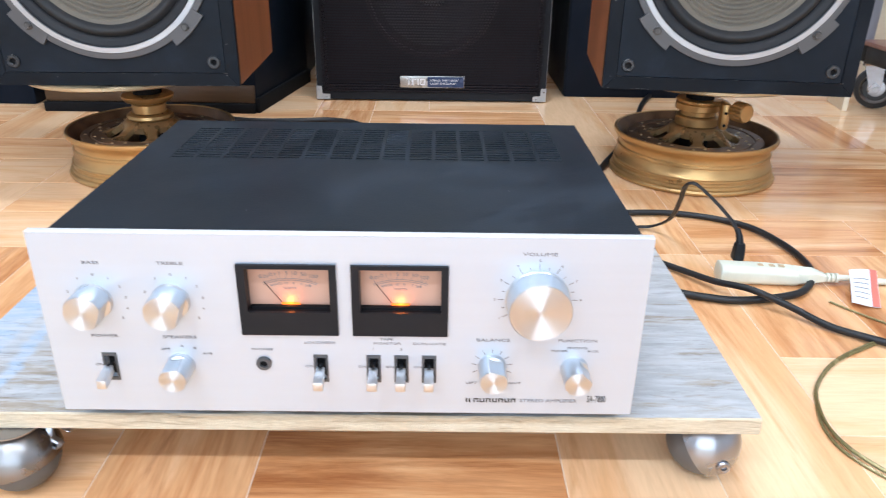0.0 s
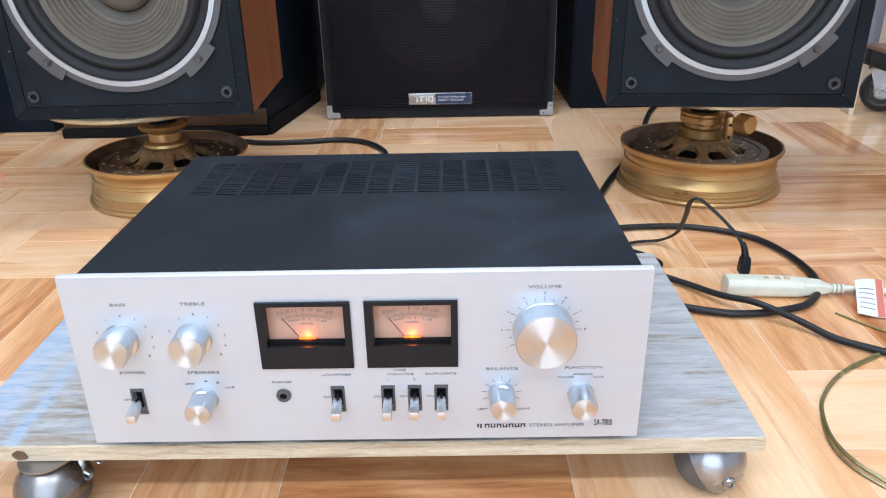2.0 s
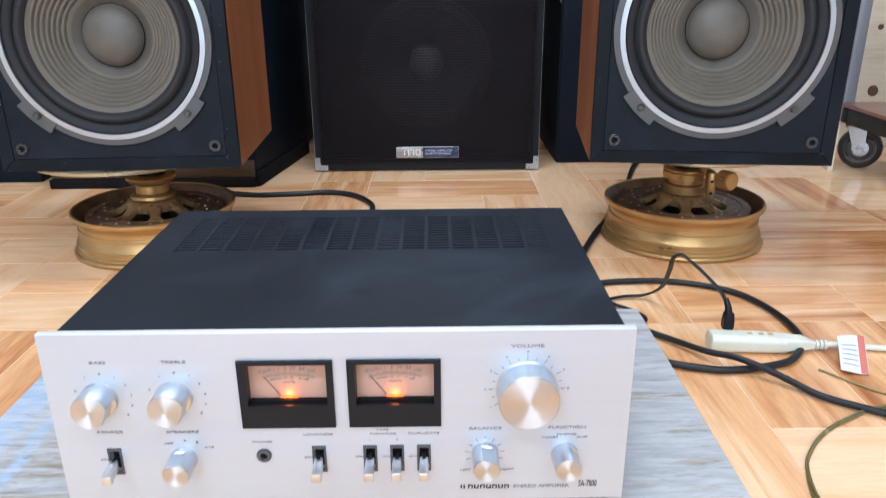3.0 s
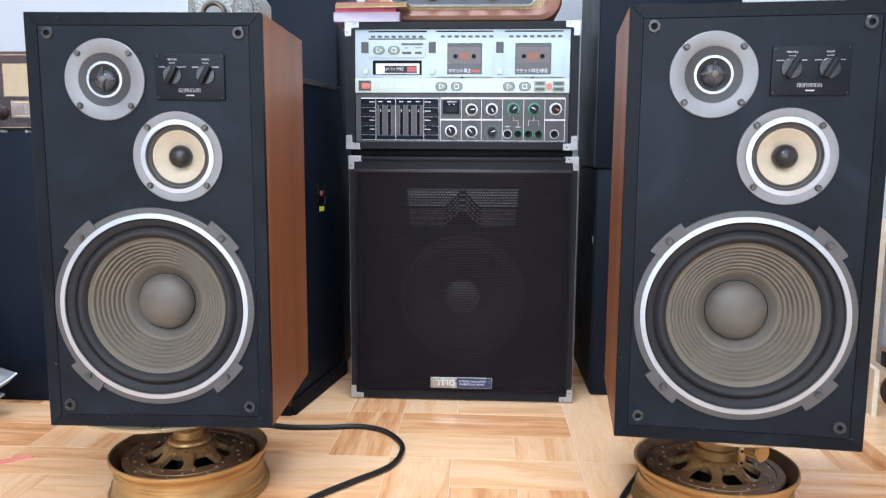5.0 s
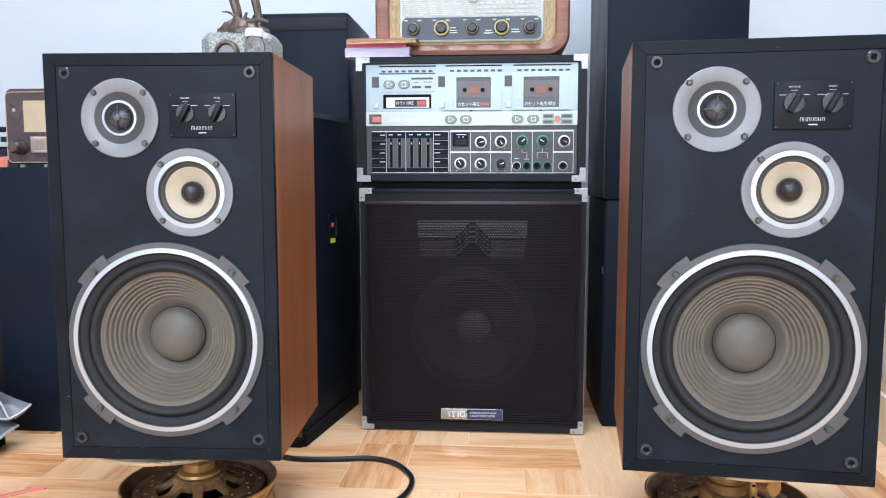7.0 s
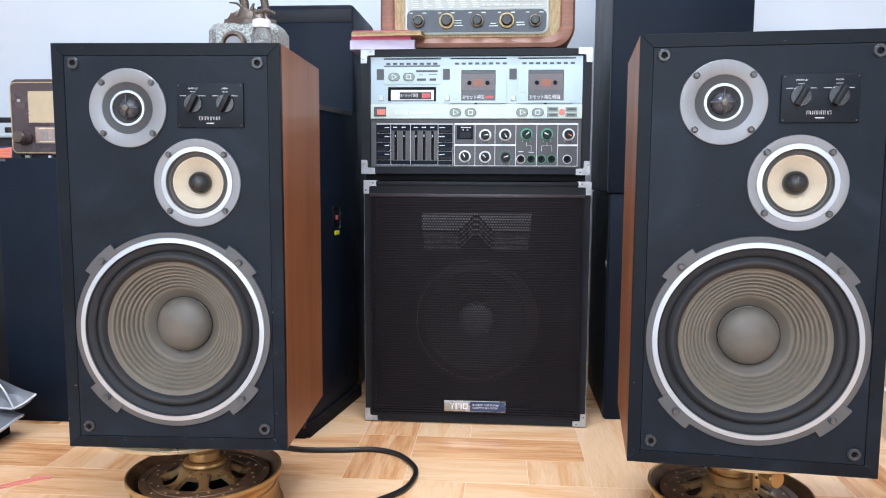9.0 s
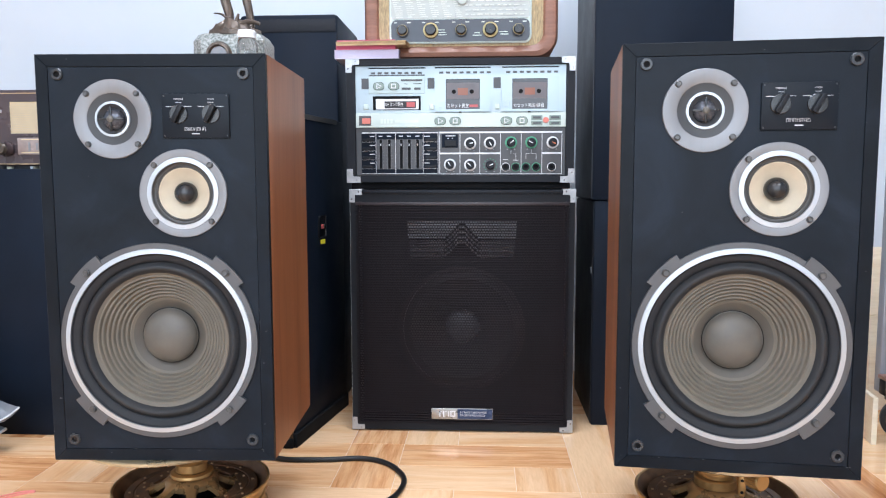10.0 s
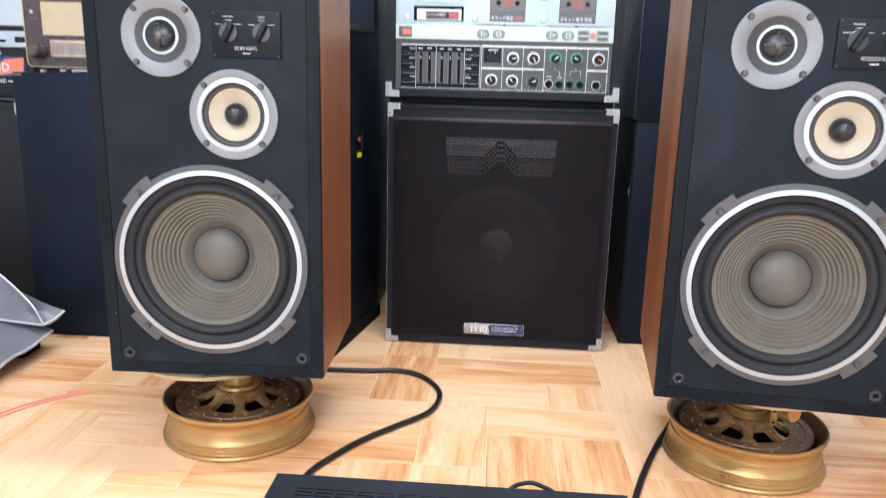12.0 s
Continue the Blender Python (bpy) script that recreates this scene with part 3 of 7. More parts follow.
def loft(bm, loops, close=True):
    """Skin between closed outlines of (x, y, z) points."""
    rings = [[bm.verts.new(p) for p in l] for l in loops]
    n = len(rings[0])
    for a, b in zip(rings, rings[1:]):
        for i in range(n):
            bm.faces.new((a[i], a[(i + 1) % n], b[(i + 1) % n], b[i]))
    if close:
        bm.faces.new(rings[0]), bm.faces.new(rings[-1])
    return bm


def outline(x0, x1, z0, z1, r, y):
    return [(x, y, z) for x, z in rounded_rect(x0, x1, z0, z1, r)]


def part(name, bm, material, parent=None, label="", sharp=32):
    """Links a bmesh as one mesh object under a thing or a part."""
    bmesh.ops.recalc_face_normals(bm, faces=bm.faces)
    me = bpy.data.meshes.new(name)
    bm.to_mesh(me)
    bm.free()
    for p in me.polygons:
        p.use_smooth = True
    me.set_sharp_from_angle(angle=radians(sharp))
    me.materials.append(material)
    ob = new(name, me)
    if parent is not None:
        ob.parent = parent
    return tagged(ob, label)


def thing(name, m, label, category, group="", kind=""):
    ob = new(name)
    ob.empty_display_size = 0.05
    ob.matrix_world = m
    return tagged(ob, label, category, group, kind)


def B():
    return bmesh.new()


def words(text, size, x, z, y, parent, material, wide=1.0, align="CENTER", name="lettering"):
    """Raised printing on a front face that looks along -y."""
    cu = bpy.data.curves.new(name, "FONT")
    cu.body, cu.size, cu.align_x, cu.align_y, cu.resolution_u, cu.extrude = text, size, align, "CENTER", 2, 0.00015
    tmp = new("tmp", cu)
    bpy.context.view_layer.update()
    me = bpy.data.meshes.new_from_object(tmp.evaluated_get(bpy.context.evaluated_depsgraph_get()))
    bpy.data.objects.remove(tmp)
    me.transform(Matrix.Translation((x, y, z)) @ pose(0, 0, 0, 90) @ Matrix.Diagonal((wide, 1, 1, 1)))
    me.materials.clear()
    me.materials.append(material)
    ob = new(name, me)
    ob.parent = parent
    return ob


def bars(name, parent, material, y, rects, depth=0.0004):
    """Plain raised bars on a front face: (x0, x1, z0, z1) each."""
    bm = B()
    for x0, x1, z0, z1 in rects:
        box(bm, x0, x1, y - depth, y + 0.0002, z0, z1)
    return part(name, bm, material, parent)


# ---- the room ----
X0, X1, Y0, Y1, TOP = -2.7, 2.7, -3.0, 2.40, 2.80
part("wall_north", box(B(), X0 - 0.12, X1 + 0.12, Y1, Y1 + 0.12, -0.05, TOP), WALL)
part("wall_west", box(B(), X0 - 0.12, X0, Y0, Y1, -0.05, TOP), WALL)
part("wall_east", box(B(), X1, X1 + 0.12, Y0, Y1, -0.05, TOP), WALL)
# South wall and its opening are out of view, assumed to admit daylight.
part("wall_south", plate(B(), [X0 - 0.12, -2.1, 1.5, X1 + 0.12], [-0.05, 0.0, 2.5, TOP], {(1, 1)}, Y0 - 0.12, Y0), WALL)
part("ceiling", box(B(), X0 - 0.12, X1 + 0.12, Y0 - 0.12, Y1 + 0.12, TOP, TOP + 0.1), CEIL)
for n, c in (("wall_north", "white wall with a cool bluish tone"), ("wall_west", "plain white side wall"), ("wall_east", "plain white side wall"),
             ("wall_south", "white wall with an assumed wide opening, out of view"), ("ceiling", "plain white ceiling")):
    tagged(bpy.data.objects[n], c, "ceiling" if n == "ceiling" else "wall", kind="structure")

# Batten bodies for the assumed tubes, all out of view.
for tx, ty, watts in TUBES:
    lamp = thing("ceiling_light", pose(tx, ty, TOP), "white fluorescent batten assumed under the ceiling, out of view", "lamp", "ceiling lights")
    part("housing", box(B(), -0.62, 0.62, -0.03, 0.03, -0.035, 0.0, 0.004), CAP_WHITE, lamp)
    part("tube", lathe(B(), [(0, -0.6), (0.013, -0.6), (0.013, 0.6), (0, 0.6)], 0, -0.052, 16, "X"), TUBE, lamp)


# ---- loudspeakers on wheel stands ----
def pierced(bm, x0, x1, z0, z1, circles, y0, y1, seg=64):
    """A front board with round openings."""
    es = []
    for loop in [[(x0, z0), (x1, z0), (x1, z1), (x0, z1)]] + [[(cx + r * math.cos(2 * math.pi * i / seg), cz + r * math.sin(2 * math.pi * i / seg)) for i in range(seg)] for cx, cz, r in circles]:
        vs = [bm.verts.new((x, y0, z)) for x, z in loop]
        es += [bm.edges.new((vs[i], vs[(i + 1) % len(vs)])) for i in range(len(vs))]
    bmesh.ops.triangle_fill(bm, edges=es, use_beauty=True)
    got = bmesh.ops.extrude_face_region(bm, geom=bm.faces[:])
    for v in got["geom"]:
        if isinstance(v, bmesh.types.BMVert):
            v.co.y = y1
    return bm


def bolts(parent, centres, y, r=0.0055, h=0.004):
    for cx, cz in centres:
        bm = lathe(B(), [(0, y - h), (r * 0.55, y - h), (r * 0.6, y - h + 0.001), (r * 0.8, y - h + 0.0005), (r, y - h + 0.0015), (r, y)], cx, cz, 16)
        part("bolt", bm, BOLT, parent)


def rim_tab(bm, a, r0, r1, half, y0, y1):
    """A bracket on a round frame, at the angle a."""
    pts = []
    n = 8
    for i in range(n + 1):
        t = a - half + 2 * half * i / n
        pts.append((r1 * math.cos(t), r1 * math.sin(t)))
    for i in range(n + 1):
        t = a + half - 2.0 * half * i / n
        pts.append((r0 * math.cos(t), r0 * math.sin(t)))
    lo = [bm.verts.new((x, y0, z)) for x, z in pts]
    hi = [bm.verts.new((x, y1, z)) for x, z in pts]
    bm.faces.new(lo), bm.faces.new(hi)
    for i in range(len(pts)):
        j = (i + 1) % len(pts)
        bm.faces.new((lo[i], lo[j], hi[j], hi[i]))


def loudspeaker(m):
    W, H, D = 0.364, 0.657, 0.302
    s = thing("loudspeaker", m, "three-way loudspeaker with black baffle and walnut sides on a wheel stand", "loudspeaker", "pair of loudspeakers")
    h = W / 2
    for n, x0, x1, y0, y1, z0, z1 in (("side_panel", -h, -h + 0.018, 0.0125, D, 0, H), ("side_panel", h - 0.018, h, 0.0125, D, 0, H), ("bottom_panel", -h + 0.018, h - 0.018, 0.0125, D, 0, 0.018),
                                      ("top_panel", -h + 0.018, h - 0.018, 0.0125, D, H - 0.018, H), ("back_panel", -h + 0.018, h - 0.018, D - 0.018, D - 0.002, 0.018, H - 0.018)):
        part(n, box(B(), x0, x1, y0, y1, z0, z1), WALNUT, s, "walnut veneer panel")
    e, q = 0.0195, 0.00006
    for a, b2, c2, d2 in (((-h + q, 0), (h - q, 0), (h - e - q, e), (-h + e + q, e)), ((-h + q, H), (-h + e + q, H - e), (h - e - q, H - e), (h - q, H)),
                          ((-h, q), (-h + e, e + q), (-h + e, H - e - q), (-h, H - q)), ((h, q), (h, H - q), (h - e, H - e - q), (h - e, e + q))):
        bm = B()
        ring = [[bm.verts.new((x, y, z)) for x, z in (a, b2, c2, d2)] for y in (0.0, 0.012)]
        bm.faces.new(ring[0]), bm.faces.new(ring[1])
        for k in range(4):
            bm.faces.new((ring[0][k], ring[0][(k + 1) % 4], ring[1][(k + 1) % 4], ring[1][k]))
        bmesh.ops.recalc_face_normals(bm, faces=bm.faces)
        bmesh.ops.bevel(bm, geom=bm.edges[:], offset=0.0005, segments=1, affect="EDGES", profile=0.5)
        part("front_rail", bm, RAIL, s, "scuffed black mitred front rail")
    b = e + 0.0006
    bm = pierced(B(), -h + b, h - b, b, H - b, [(0, 0.200, 0.146), (0.047, 0.439, 0.058), (-0.061, 0.556, 0.045)], 0.001, 0.016)
    part("baffle", bm, BAFFLE, s, "dull black baffle")
    for cx in (-0.147, 0.147):
        for cz in (0.036, 0.626):
            p = part("grille_socket", lathe(B(), [(0.0042, 0.004), (0.0044, -0.0024), (0.0052, -0.0030), (0.0084, -0.0030), (0.0096, -0.0016), (0.0096, 0.001)], cx, cz, 28), SOCKET, s)
            part("socket_core", lathe(B(), [(0, 0.0006), (0.0044, 0.0006), (0.0044, 0.003)], cx, cz, 12), MATT, p)

    # woofer
    w = part("woofer", lathe(B(), [(0.142, 0.012), (0.142, -0.0035), (0.1435, -0.0045), (0.1595, -0.004), (0.160, -0.003), (0.160, 0.001)], 0, 0.200, 96), FRAME_GREY, s, "twelve-inch woofer with ribbed grey-brown paper cone")
    for k in range(4):
        bm = B()
        rim_tab(bm, math.pi / 4 + k * math.pi / 2, 0.149, 0.1695, 0.180, -0.0055, 0.001)
        bm.transform(Matrix.Translation((0, 0, 0.200)))
        part("bracket", bm, FRAME_GREY, w)
    bolts(w, [(sx * 0.112, 0.2 + sz * 0.112) for sx in (-1, 1) for sz in (-1, 1)], -0.0055, 0.0058, 0.0045)
    part("silver_ring", lathe(B(), [(0.1425, -0.003), (0.1432, -0.0068), (0.1505, -0.0062), (0.1512, -0.004)], 0, 0.200, 96), RING_WHITE, w)
    part("gasket", lathe(B(), [(0.1424, -0.0055), (0.1415, -0.004), (0.1400, -0.0022), (0.1345, -0.0008), (0.1310, 0.0006), (0.1290, 0.003), (0.1280, 0.006)], 0, 0.200, 96), GASKET, w, "dull black gasket ring")
    part("surround", lathe(B(), [(0.1288 - 0.0178 * i / 12, 0.0045 - 0.0085 * math.sin(math.pi * i / 12)) for i in range(13)], 0, 0.200, 96), SURROUND, w)
    prof = []
    for i in range(281):
        r = 0.1114 + (0.0462 - 0.1114) * i / 280
        y = 0.004 + 0.047 * ((0.1114 - r) / 0.0652) ** 0.95
        for c in (0.1045, 0.0985, 0.0925, 0.0865, 0.0805, 0.0745, 0.0685):
            y -= 0.0016 * math.exp(-((r - c) / 0.0014) ** 2) - 0.0021 * math.exp(-((r - c + 0.0024) / 0.0009) ** 2)
        prof.append((r, y))
    part("cone", lathe(B(), [p for p in prof if p[0] > 0.0602], 0, 0.200, 96), CONE, w)
    part("cone_centre", lathe(B(), [p for p in prof if p[0] < 0.0606], 0, 0.200, 96), CONE_HUB, w, "smooth ring round the dust cap, coloured dark for shade")
    part("dust_cap", lathe(B(), [(0.0478, 0.0510), (0.0466, 0.0470), (0.0455, 0.0463)] + [(0.0455 * math.cos(a * math.pi / 24), 0.046 - 0.0225 * math.sin(a * math.pi / 24)) for a in range(1, 12)] + [(0, 0.0235)], 0, 0.200, 64), CAP, w)

    # Black ring draws the shade where the cap meets the cone.
    part("cap_ring", lathe(B(), [(0.0472, 0.0500), (0.0474, 0.0474), (0.0466, 0.0466), (0.0458, 0.0470), (0.0454, 0.0496)], 0, 0.200, 64), MATT, w, "dark ring for the shade at the dust cap's edge")

    # midrange
    d = part("midrange_driver", lathe(B(), [(0.050, 0.010), (0.050, -0.003), (0.0515, -0.0038), (0.0692, -0.0034), (0.070, -0.0025), (0.070, 0.001)], 0.047, 0.439, 72), FLANGE, s, "midrange driver with cream cone and black cap")
    bolts(d, [(0.047 + sx * 0.0445, 0.439 + sz * 0.0445) for sx in (-1, 1) for sz in (-1, 1)], -0.0034, 0.0050, 0.0035)
    part("silver_ring", lathe(B(), [(0.0493, -0.002), (0.0498, -0.0055), (0.0568, -0.005), (0.0574, -0.003)], 0.047, 0.439, 72), RING_WHITE, d)
    part("surround", lathe(B(), [(0.0494, -0.003), (0.047, 0.001), (0.0445, 0.002), (0.0425, 0.0005), (0.0405, 0.002)], 0.047, 0.439, 72), CONE_DARK, d)
    part("cone", lathe(B(), [(0.0407, 0.0018), (0.0392, 0.0020), (0.0380, 0.0030), (0.0345, 0.0052), (0.0300, 0.0079), (0.0240, 0.0110), (0.0172, 0.0145)], 0.047, 0.439, 64), CREAM_CONE, d)
    part("cap", lathe(B(), [(0.0178, 0.0140)] + [(0.0178 * math.cos(a * math.pi / 20), 0.009 - 0.0150 * math.sin(a * math.pi / 20)) for a in range(10)] + [(0, -0.0060)], 0.047, 0.439, 48), DOME, d)

    # tweeter
    d = part("tweeter", lathe(B(), [(0.0405, 0.010), (0.0405, -0.003), (0.042, -0.0038), (0.0612, -0.0034), (0.062, -0.0025), (0.062, 0.001)], -0.061, 0.556, 72), FLANGE, s, "dome tweeter on a satin grey flange")
    bolts(d, [(-0.061 + sx * 0.0395, 0.556 + sz * 0.0395) for sx in (-1, 1) for sz in (-1, 1)], -0.0034, 0.0050, 0.0035)
    part("recess", lathe(B(), [(0.0412, -0.0028), (0.034, -0.0015), (0.027, -0.0012)], -0.061, 0.556, 64), RUBBER, d)
    part("silver_ring", lathe(B(), [(0.0238, 0.001), (0.0240, -0.004), (0.0275, -0.0038), (0.0280, -0.001)], -0.061, 0.556, 64), RING_WHITE, d)
    part("horn_throat", lathe(B(), [(0.0240, -0.0025), (0.021, 0.002), (0.0172, 0.005), (0.0, 0.006)], -0.061, 0.556, 48), FRAME_GREY, d)
    part("dome", lathe(B(), [(0.0172, 0.005)] + [(0.0172 * math.cos(a * math.pi / 20), 0.004 - 0.0125 * math.sin(a * math.pi / 20)) for a in range(10)] + [(0, -0.0085)], -0.061, 0.556, 40), TWEETER_DOME, d)
    bm = B()
    box(bm, -0.0195, 0.0195, -0.0100, -0.0075, -0.0016, 0.0016, 0.0006)
    box(bm, -0.0014, 0.0014, -0.0102, -0.0072, -0.0195, 0.0195, 0.0006)
    bm.transform(Matrix.Translation((-0.061, 0, 0.556)))
    part("phase_bridge", bm, DOME, d)
    part("centre_button", lathe(B(), [(0.0052, -0.009), (0.0050, -0.0125), (0.003, -0.0135), (0, -0.0136)], -0.061, 0.556, 20), CAP, d)

    # level control panel
    c = part("control_panel", box(B(), 0.018, 0.124, -0.0032, 0.001, 0.526, 0.595, 0.0008), PANEL_BLACK, s, "black level control panel with two knobs")
    for kx, cap in ((0.0445, "MIDDLE"), (0.0955, "HIGH")):
        k = part("knob", lathe(B(), [(0.0148, -0.0032), (0.0148, -0.0048), (0.0138, -0.0060), (0, -0.0062)], kx, 0.5635, 32), DOME, c)
        bm = box(B(), -0.0040, 0.0040, -0.0150, -0.0060, -0.0146, 0.0146, 0.0014)
        bm.transform(Matrix.Translation((kx, 0, 0.5635)) @ pose(0, 0, 0, 0, 28, 0))
        part("grip", bm, PLASTIC, k)
        words(cap, 0.0034, kx, 0.5865, -0.0034, c, WHITE_INK, 1.3)
        words("normal", 0.0026, kx, 0.5815, -0.0034, c, WHITE_INK, 1.2)
        bars("scale_print", c, WHITE_INK, -0.0032, [(kx - 0.0003, kx + 0.0003, 0.5765, 0.5788), (kx - 0.0205, kx - 0.0105, 0.5748, 0.5755), (kx + 0.0095, kx + 0.0205, 0.5748, 0.5755)])
    bars("maker_mark", c, WHITE_INK, -0.0032, [(0.0535 + i * 0.0049 + d, 0.0540 + i * 0.0049 + d, 0.5375, 0.5428) for i in range(7) for d in (0, 0.0028)] + [(0.0535 + i * 0.0049, 0.0567 + i * 0.0049, 0.5424, 0.5428) for i in range(0, 7, 2)])
    bars("type_mark", c, WHITE_INK, -0.0032, [(0.0650, 0.0770, 0.5320, 0.5334)])
    bolts(c, [(x, z) for x in (0.0215, 0.1205) for z in (0.5295, 0.5915)], -0.0032, 0.0018, 0.0006)
    chip = random.Random(5)
    bm = B()
    for k in range(26):
        near = chip.random() < 0.6
        x = (chip.choice((-1, 1)) * chip.uniform(0.11, 0.176)) if near else chip.uniform(-0.17, 0.17)
        z = chip.choice((0.0006, 0.0012, 0.0190, 0.0185)) + chip.uniform(0, 0.0008)
        l, t = chip.uniform(0.0004, 0.0032), chip.uniform(0.00010, 0.00035)
        vs = [bm.verts.new((x + a * l, -0.00035, z + c2 * t + a * t)) for a, c2 in ((-1, -1), (1, -0.6), (0.8, 0.7), (-0.7, 1))]
        bm.faces.new(vs)
    tagged(part("scuff_marks", bm, SCUFF, s), "pale worn scuffs along the lower front edge", kind="stuff")
    part("foot_strip", box(B(), -h + 0.03, h - 0.03, 0.02, D - 0.02, -0.0005, 0.004), MATT, s)
    return s


loudspeaker(pose(-0.4115, 1.1060, 0.1795, 0, 0, 2.3))
loudspeaker(pose(0.5022, 1.0850, 0.1855, 0, 0, -6.0))


def wheel_stand(x, y, top, turn, clamp):
    s = thing("wheel_stand", pose(x, y, 0, 0, 0, turn), "gold-painted scooter wheel with a round top plate, used as speaker stand", "stand", "speaker stands")
    k = 0.985
    part("rim", lathe(B(), [(r * k, z) for r, z in ((0.132, 0.001), (0.140, 0.0), (0.1462, 0.0022), (0.1472, 0.0058), (0.1455, 0.0092), (0.1418, 0.0108), (0.1412, 0.0150), (0.1388, 0.0168), (0.1384, 0.0205), (0.1402, 0.0222), (0.1400, 0.0252), (0.1378, 0.0268), (0.1366, 0.0300),
                            (0.1352, 0.0318), (0.1340, 0.0440), (0.1356, 0.0456), (0.1352, 0.0490), (0.1330, 0.0508), (0.1324, 0.0560), (0.1342, 0.0605), (0.1385, 0.0650), (0.1426, 0.0685), (0.1442, 0.0722), (0.1438, 0.0766), (0.1414, 0.0778), (0.1390, 0.0764))], 0, 0, 96, "Z"), GOLD, s, "gold-painted wheel rim")
    part("rim_inside", lathe(B(), [(r * k, z) for r, z in ((0.1386, 0.0759), (0.1330, 0.0690), (0.1280, 0.0590), (0.1225, 0.0510), (0.1190, 0.0380), (0.1185, 0.004))], 0, 0, 96, "Z"), GOLD_DARK, s, "grimy brown inside of the rim")
    # Black disc puts the shade between the spokes into colour.
    part("inner_pan", lathe(B(), [(0, 0.010), (0.1160, 0.010), (0.1160, 0.006), (0, 0.006)], 0, 0, 48, "Z"), MATT, s, "black disc standing in for the shade inside the wheel")
    disc = part("brake_disc", lathe(B(), [(0.0765, 0.060), (0.0765, 0.0645), (0.0775, 0.0660), (0.1000, 0.0660), (0.1010, 0.0645), (0.1030, 0.0645), (0.1040, 0.0660), (0.1175, 0.0660), (0.1185, 0.0645), (0.1185, 0.061), (0.0765, 0.060)], 0, 0, 72, "Z"), GOLD_DARK, s, "stained bronze-brown brake disc with rivets")
    for i in range(30):
        a = 2 * math.pi * i / 30
        r = (0.1100, 0.0960, 0.0880)[i % 3]
        part("rivet", lathe(B(), [(0.0026, 0.066), (0.0023, 0.0674), (0, 0.0681)], r * math.cos(a), 0.0, 8, "Z", r * math.sin(a)), RIVET, disc)
    part("carrier", lathe(B(), [(0.030, 0.066), (0.030, 0.0880), (0.0395, 0.0875), (0.0445, 0.0850), (0.0480, 0.0800), (0.0480, 0.070)], 0, 0, 56, "Z"), SPOKE_GOLD, s, "dull gold disc carrier")
    for i in range(7):
        bm = B()
        wide = [(0.044, 0.0150, 0.0850), (0.050, 0.0102, 0.0800), (0.058, 0.0080, 0.0740), (0.067, 0.0088, 0.0695), (0.075, 0.0150, 0.0672), (0.081, 0.0260, 0.0668)]
        rings = [[bm.verts.new((x, y, z)) for y, z in ((-w, h - 0.012), (w, h - 0.012), (w, h - 0.002), (w * 0.6, h), (-w * 0.6, h), (-w, h - 0.002))] for x, w, h in wide]
        for a, b in zip(rings, rings[1:]):
            for q in range(6):
                bm.faces.new((a[q], a[(q + 1) % 6], b[(q + 1) % 6], b[q]))
        bm.faces.new(rings[0]), bm.faces.new(rings[-1])
        bm.transform(pose(0, 0, 0, 0, 0, 360 / 7 * i + 12))
        part("spoke", bm, SPOKE_GOLD, s)
    part("axle", lathe(B(), [(0, 0.010), (0.024, 0.010), (0.024, top - 0.008), (0, top - 0.008)], 0, 0, 40, "Z"), MATT, s, "dark axle tube")
    if clamp:
        collars = (((0.0300, 0.0885), (0.0368, 0.0888), (0.0378, 0.0900), (0.0378, 0.1028), (0.0366, 0.1044), (0.0290, 0.1050)), ((0.0285, 0.1052), (0.0305, 0.1062), (0.0305, 0.1130), (0.0285, 0.1140)),
                   ((0.0290, 0.1145), (0.0388, 0.1150), (0.0400, 0.1162), (0.0400, 0.1262), (0.0380, 0.1280), (0.0402, 0.1300), (0.0402, 0.1330), (0.0380, 0.1342), (0.0245, 0.1345)))
    else:
        collars = (((0.0300, 0.0885), (0.0380, 0.0890), (0.0395, 0.0915), (0.0385, 0.0960), (0.0310, 0.0985)), ((0.0300, 0.0990), (0.0285, 0.1000), (0.0280, 0.1130), (0.0310, 0.1165)),
                   ((0.0310, 0.1170), (0.0390, 0.1195), (0.0430, 0.1250), (0.0435, 0.1290), (0.0400, 0.1310), (0.0245, 0.1320)))
    for prof in collars:
        part("collar", lathe(B(), list(prof), 0, 0, 56, "Z"), GOLD, s, "gold-painted collar")
    part("top_plate", lathe(B(), [(0, top - 0.008), (0.156, top - 0.008), (0.159, top - 0.006), (0.159, top - 0.002), (0.157, top - 0.0005), (0, top - 0.0005)], -0.028 if not clamp else 0.0, 0, 72, "Z", -0.030 if clamp else -0.014), PLATE_GOLD, s, "round dusty gold plate")
    if clamp:
        c = part("clamp_lug", box(B(), 0.030, 0.044, -0.064, -0.030, 0.094, 0.140, 0.005), GOLD, s)
        for z in (0.103, 0.124):
            part("lug_hole", lathe(B(), [(0, -0.0645), (0.0026, -0.0645), (0.0026, -0.062)], 0.037, z, 14), MATT, c)
        at = Matrix.Translation((0.047, -0.050, 0.128)) @ pose(0, 0, 0, 0, 0, -50)
        part("clamp_screw", lathe(B(), [(0.0, -0.012), (0.0065, -0.012), (0.0065, 0.008), (0, 0.008)], 0, 0, 20, "X", m=at), GOLD, c)
        prof = lathe(B(), [(0.0, 0.006), (0.0135, 0.006), (0.0160, 0.009), (0.0160, 0.030), (0.0142, 0.033), (0.010, 0.033), (0.0, 0.0315)], 0, 0, 40, "X")
        for v in prof.verts:
            rel = Vector((0, v.co.y, v.co.z))
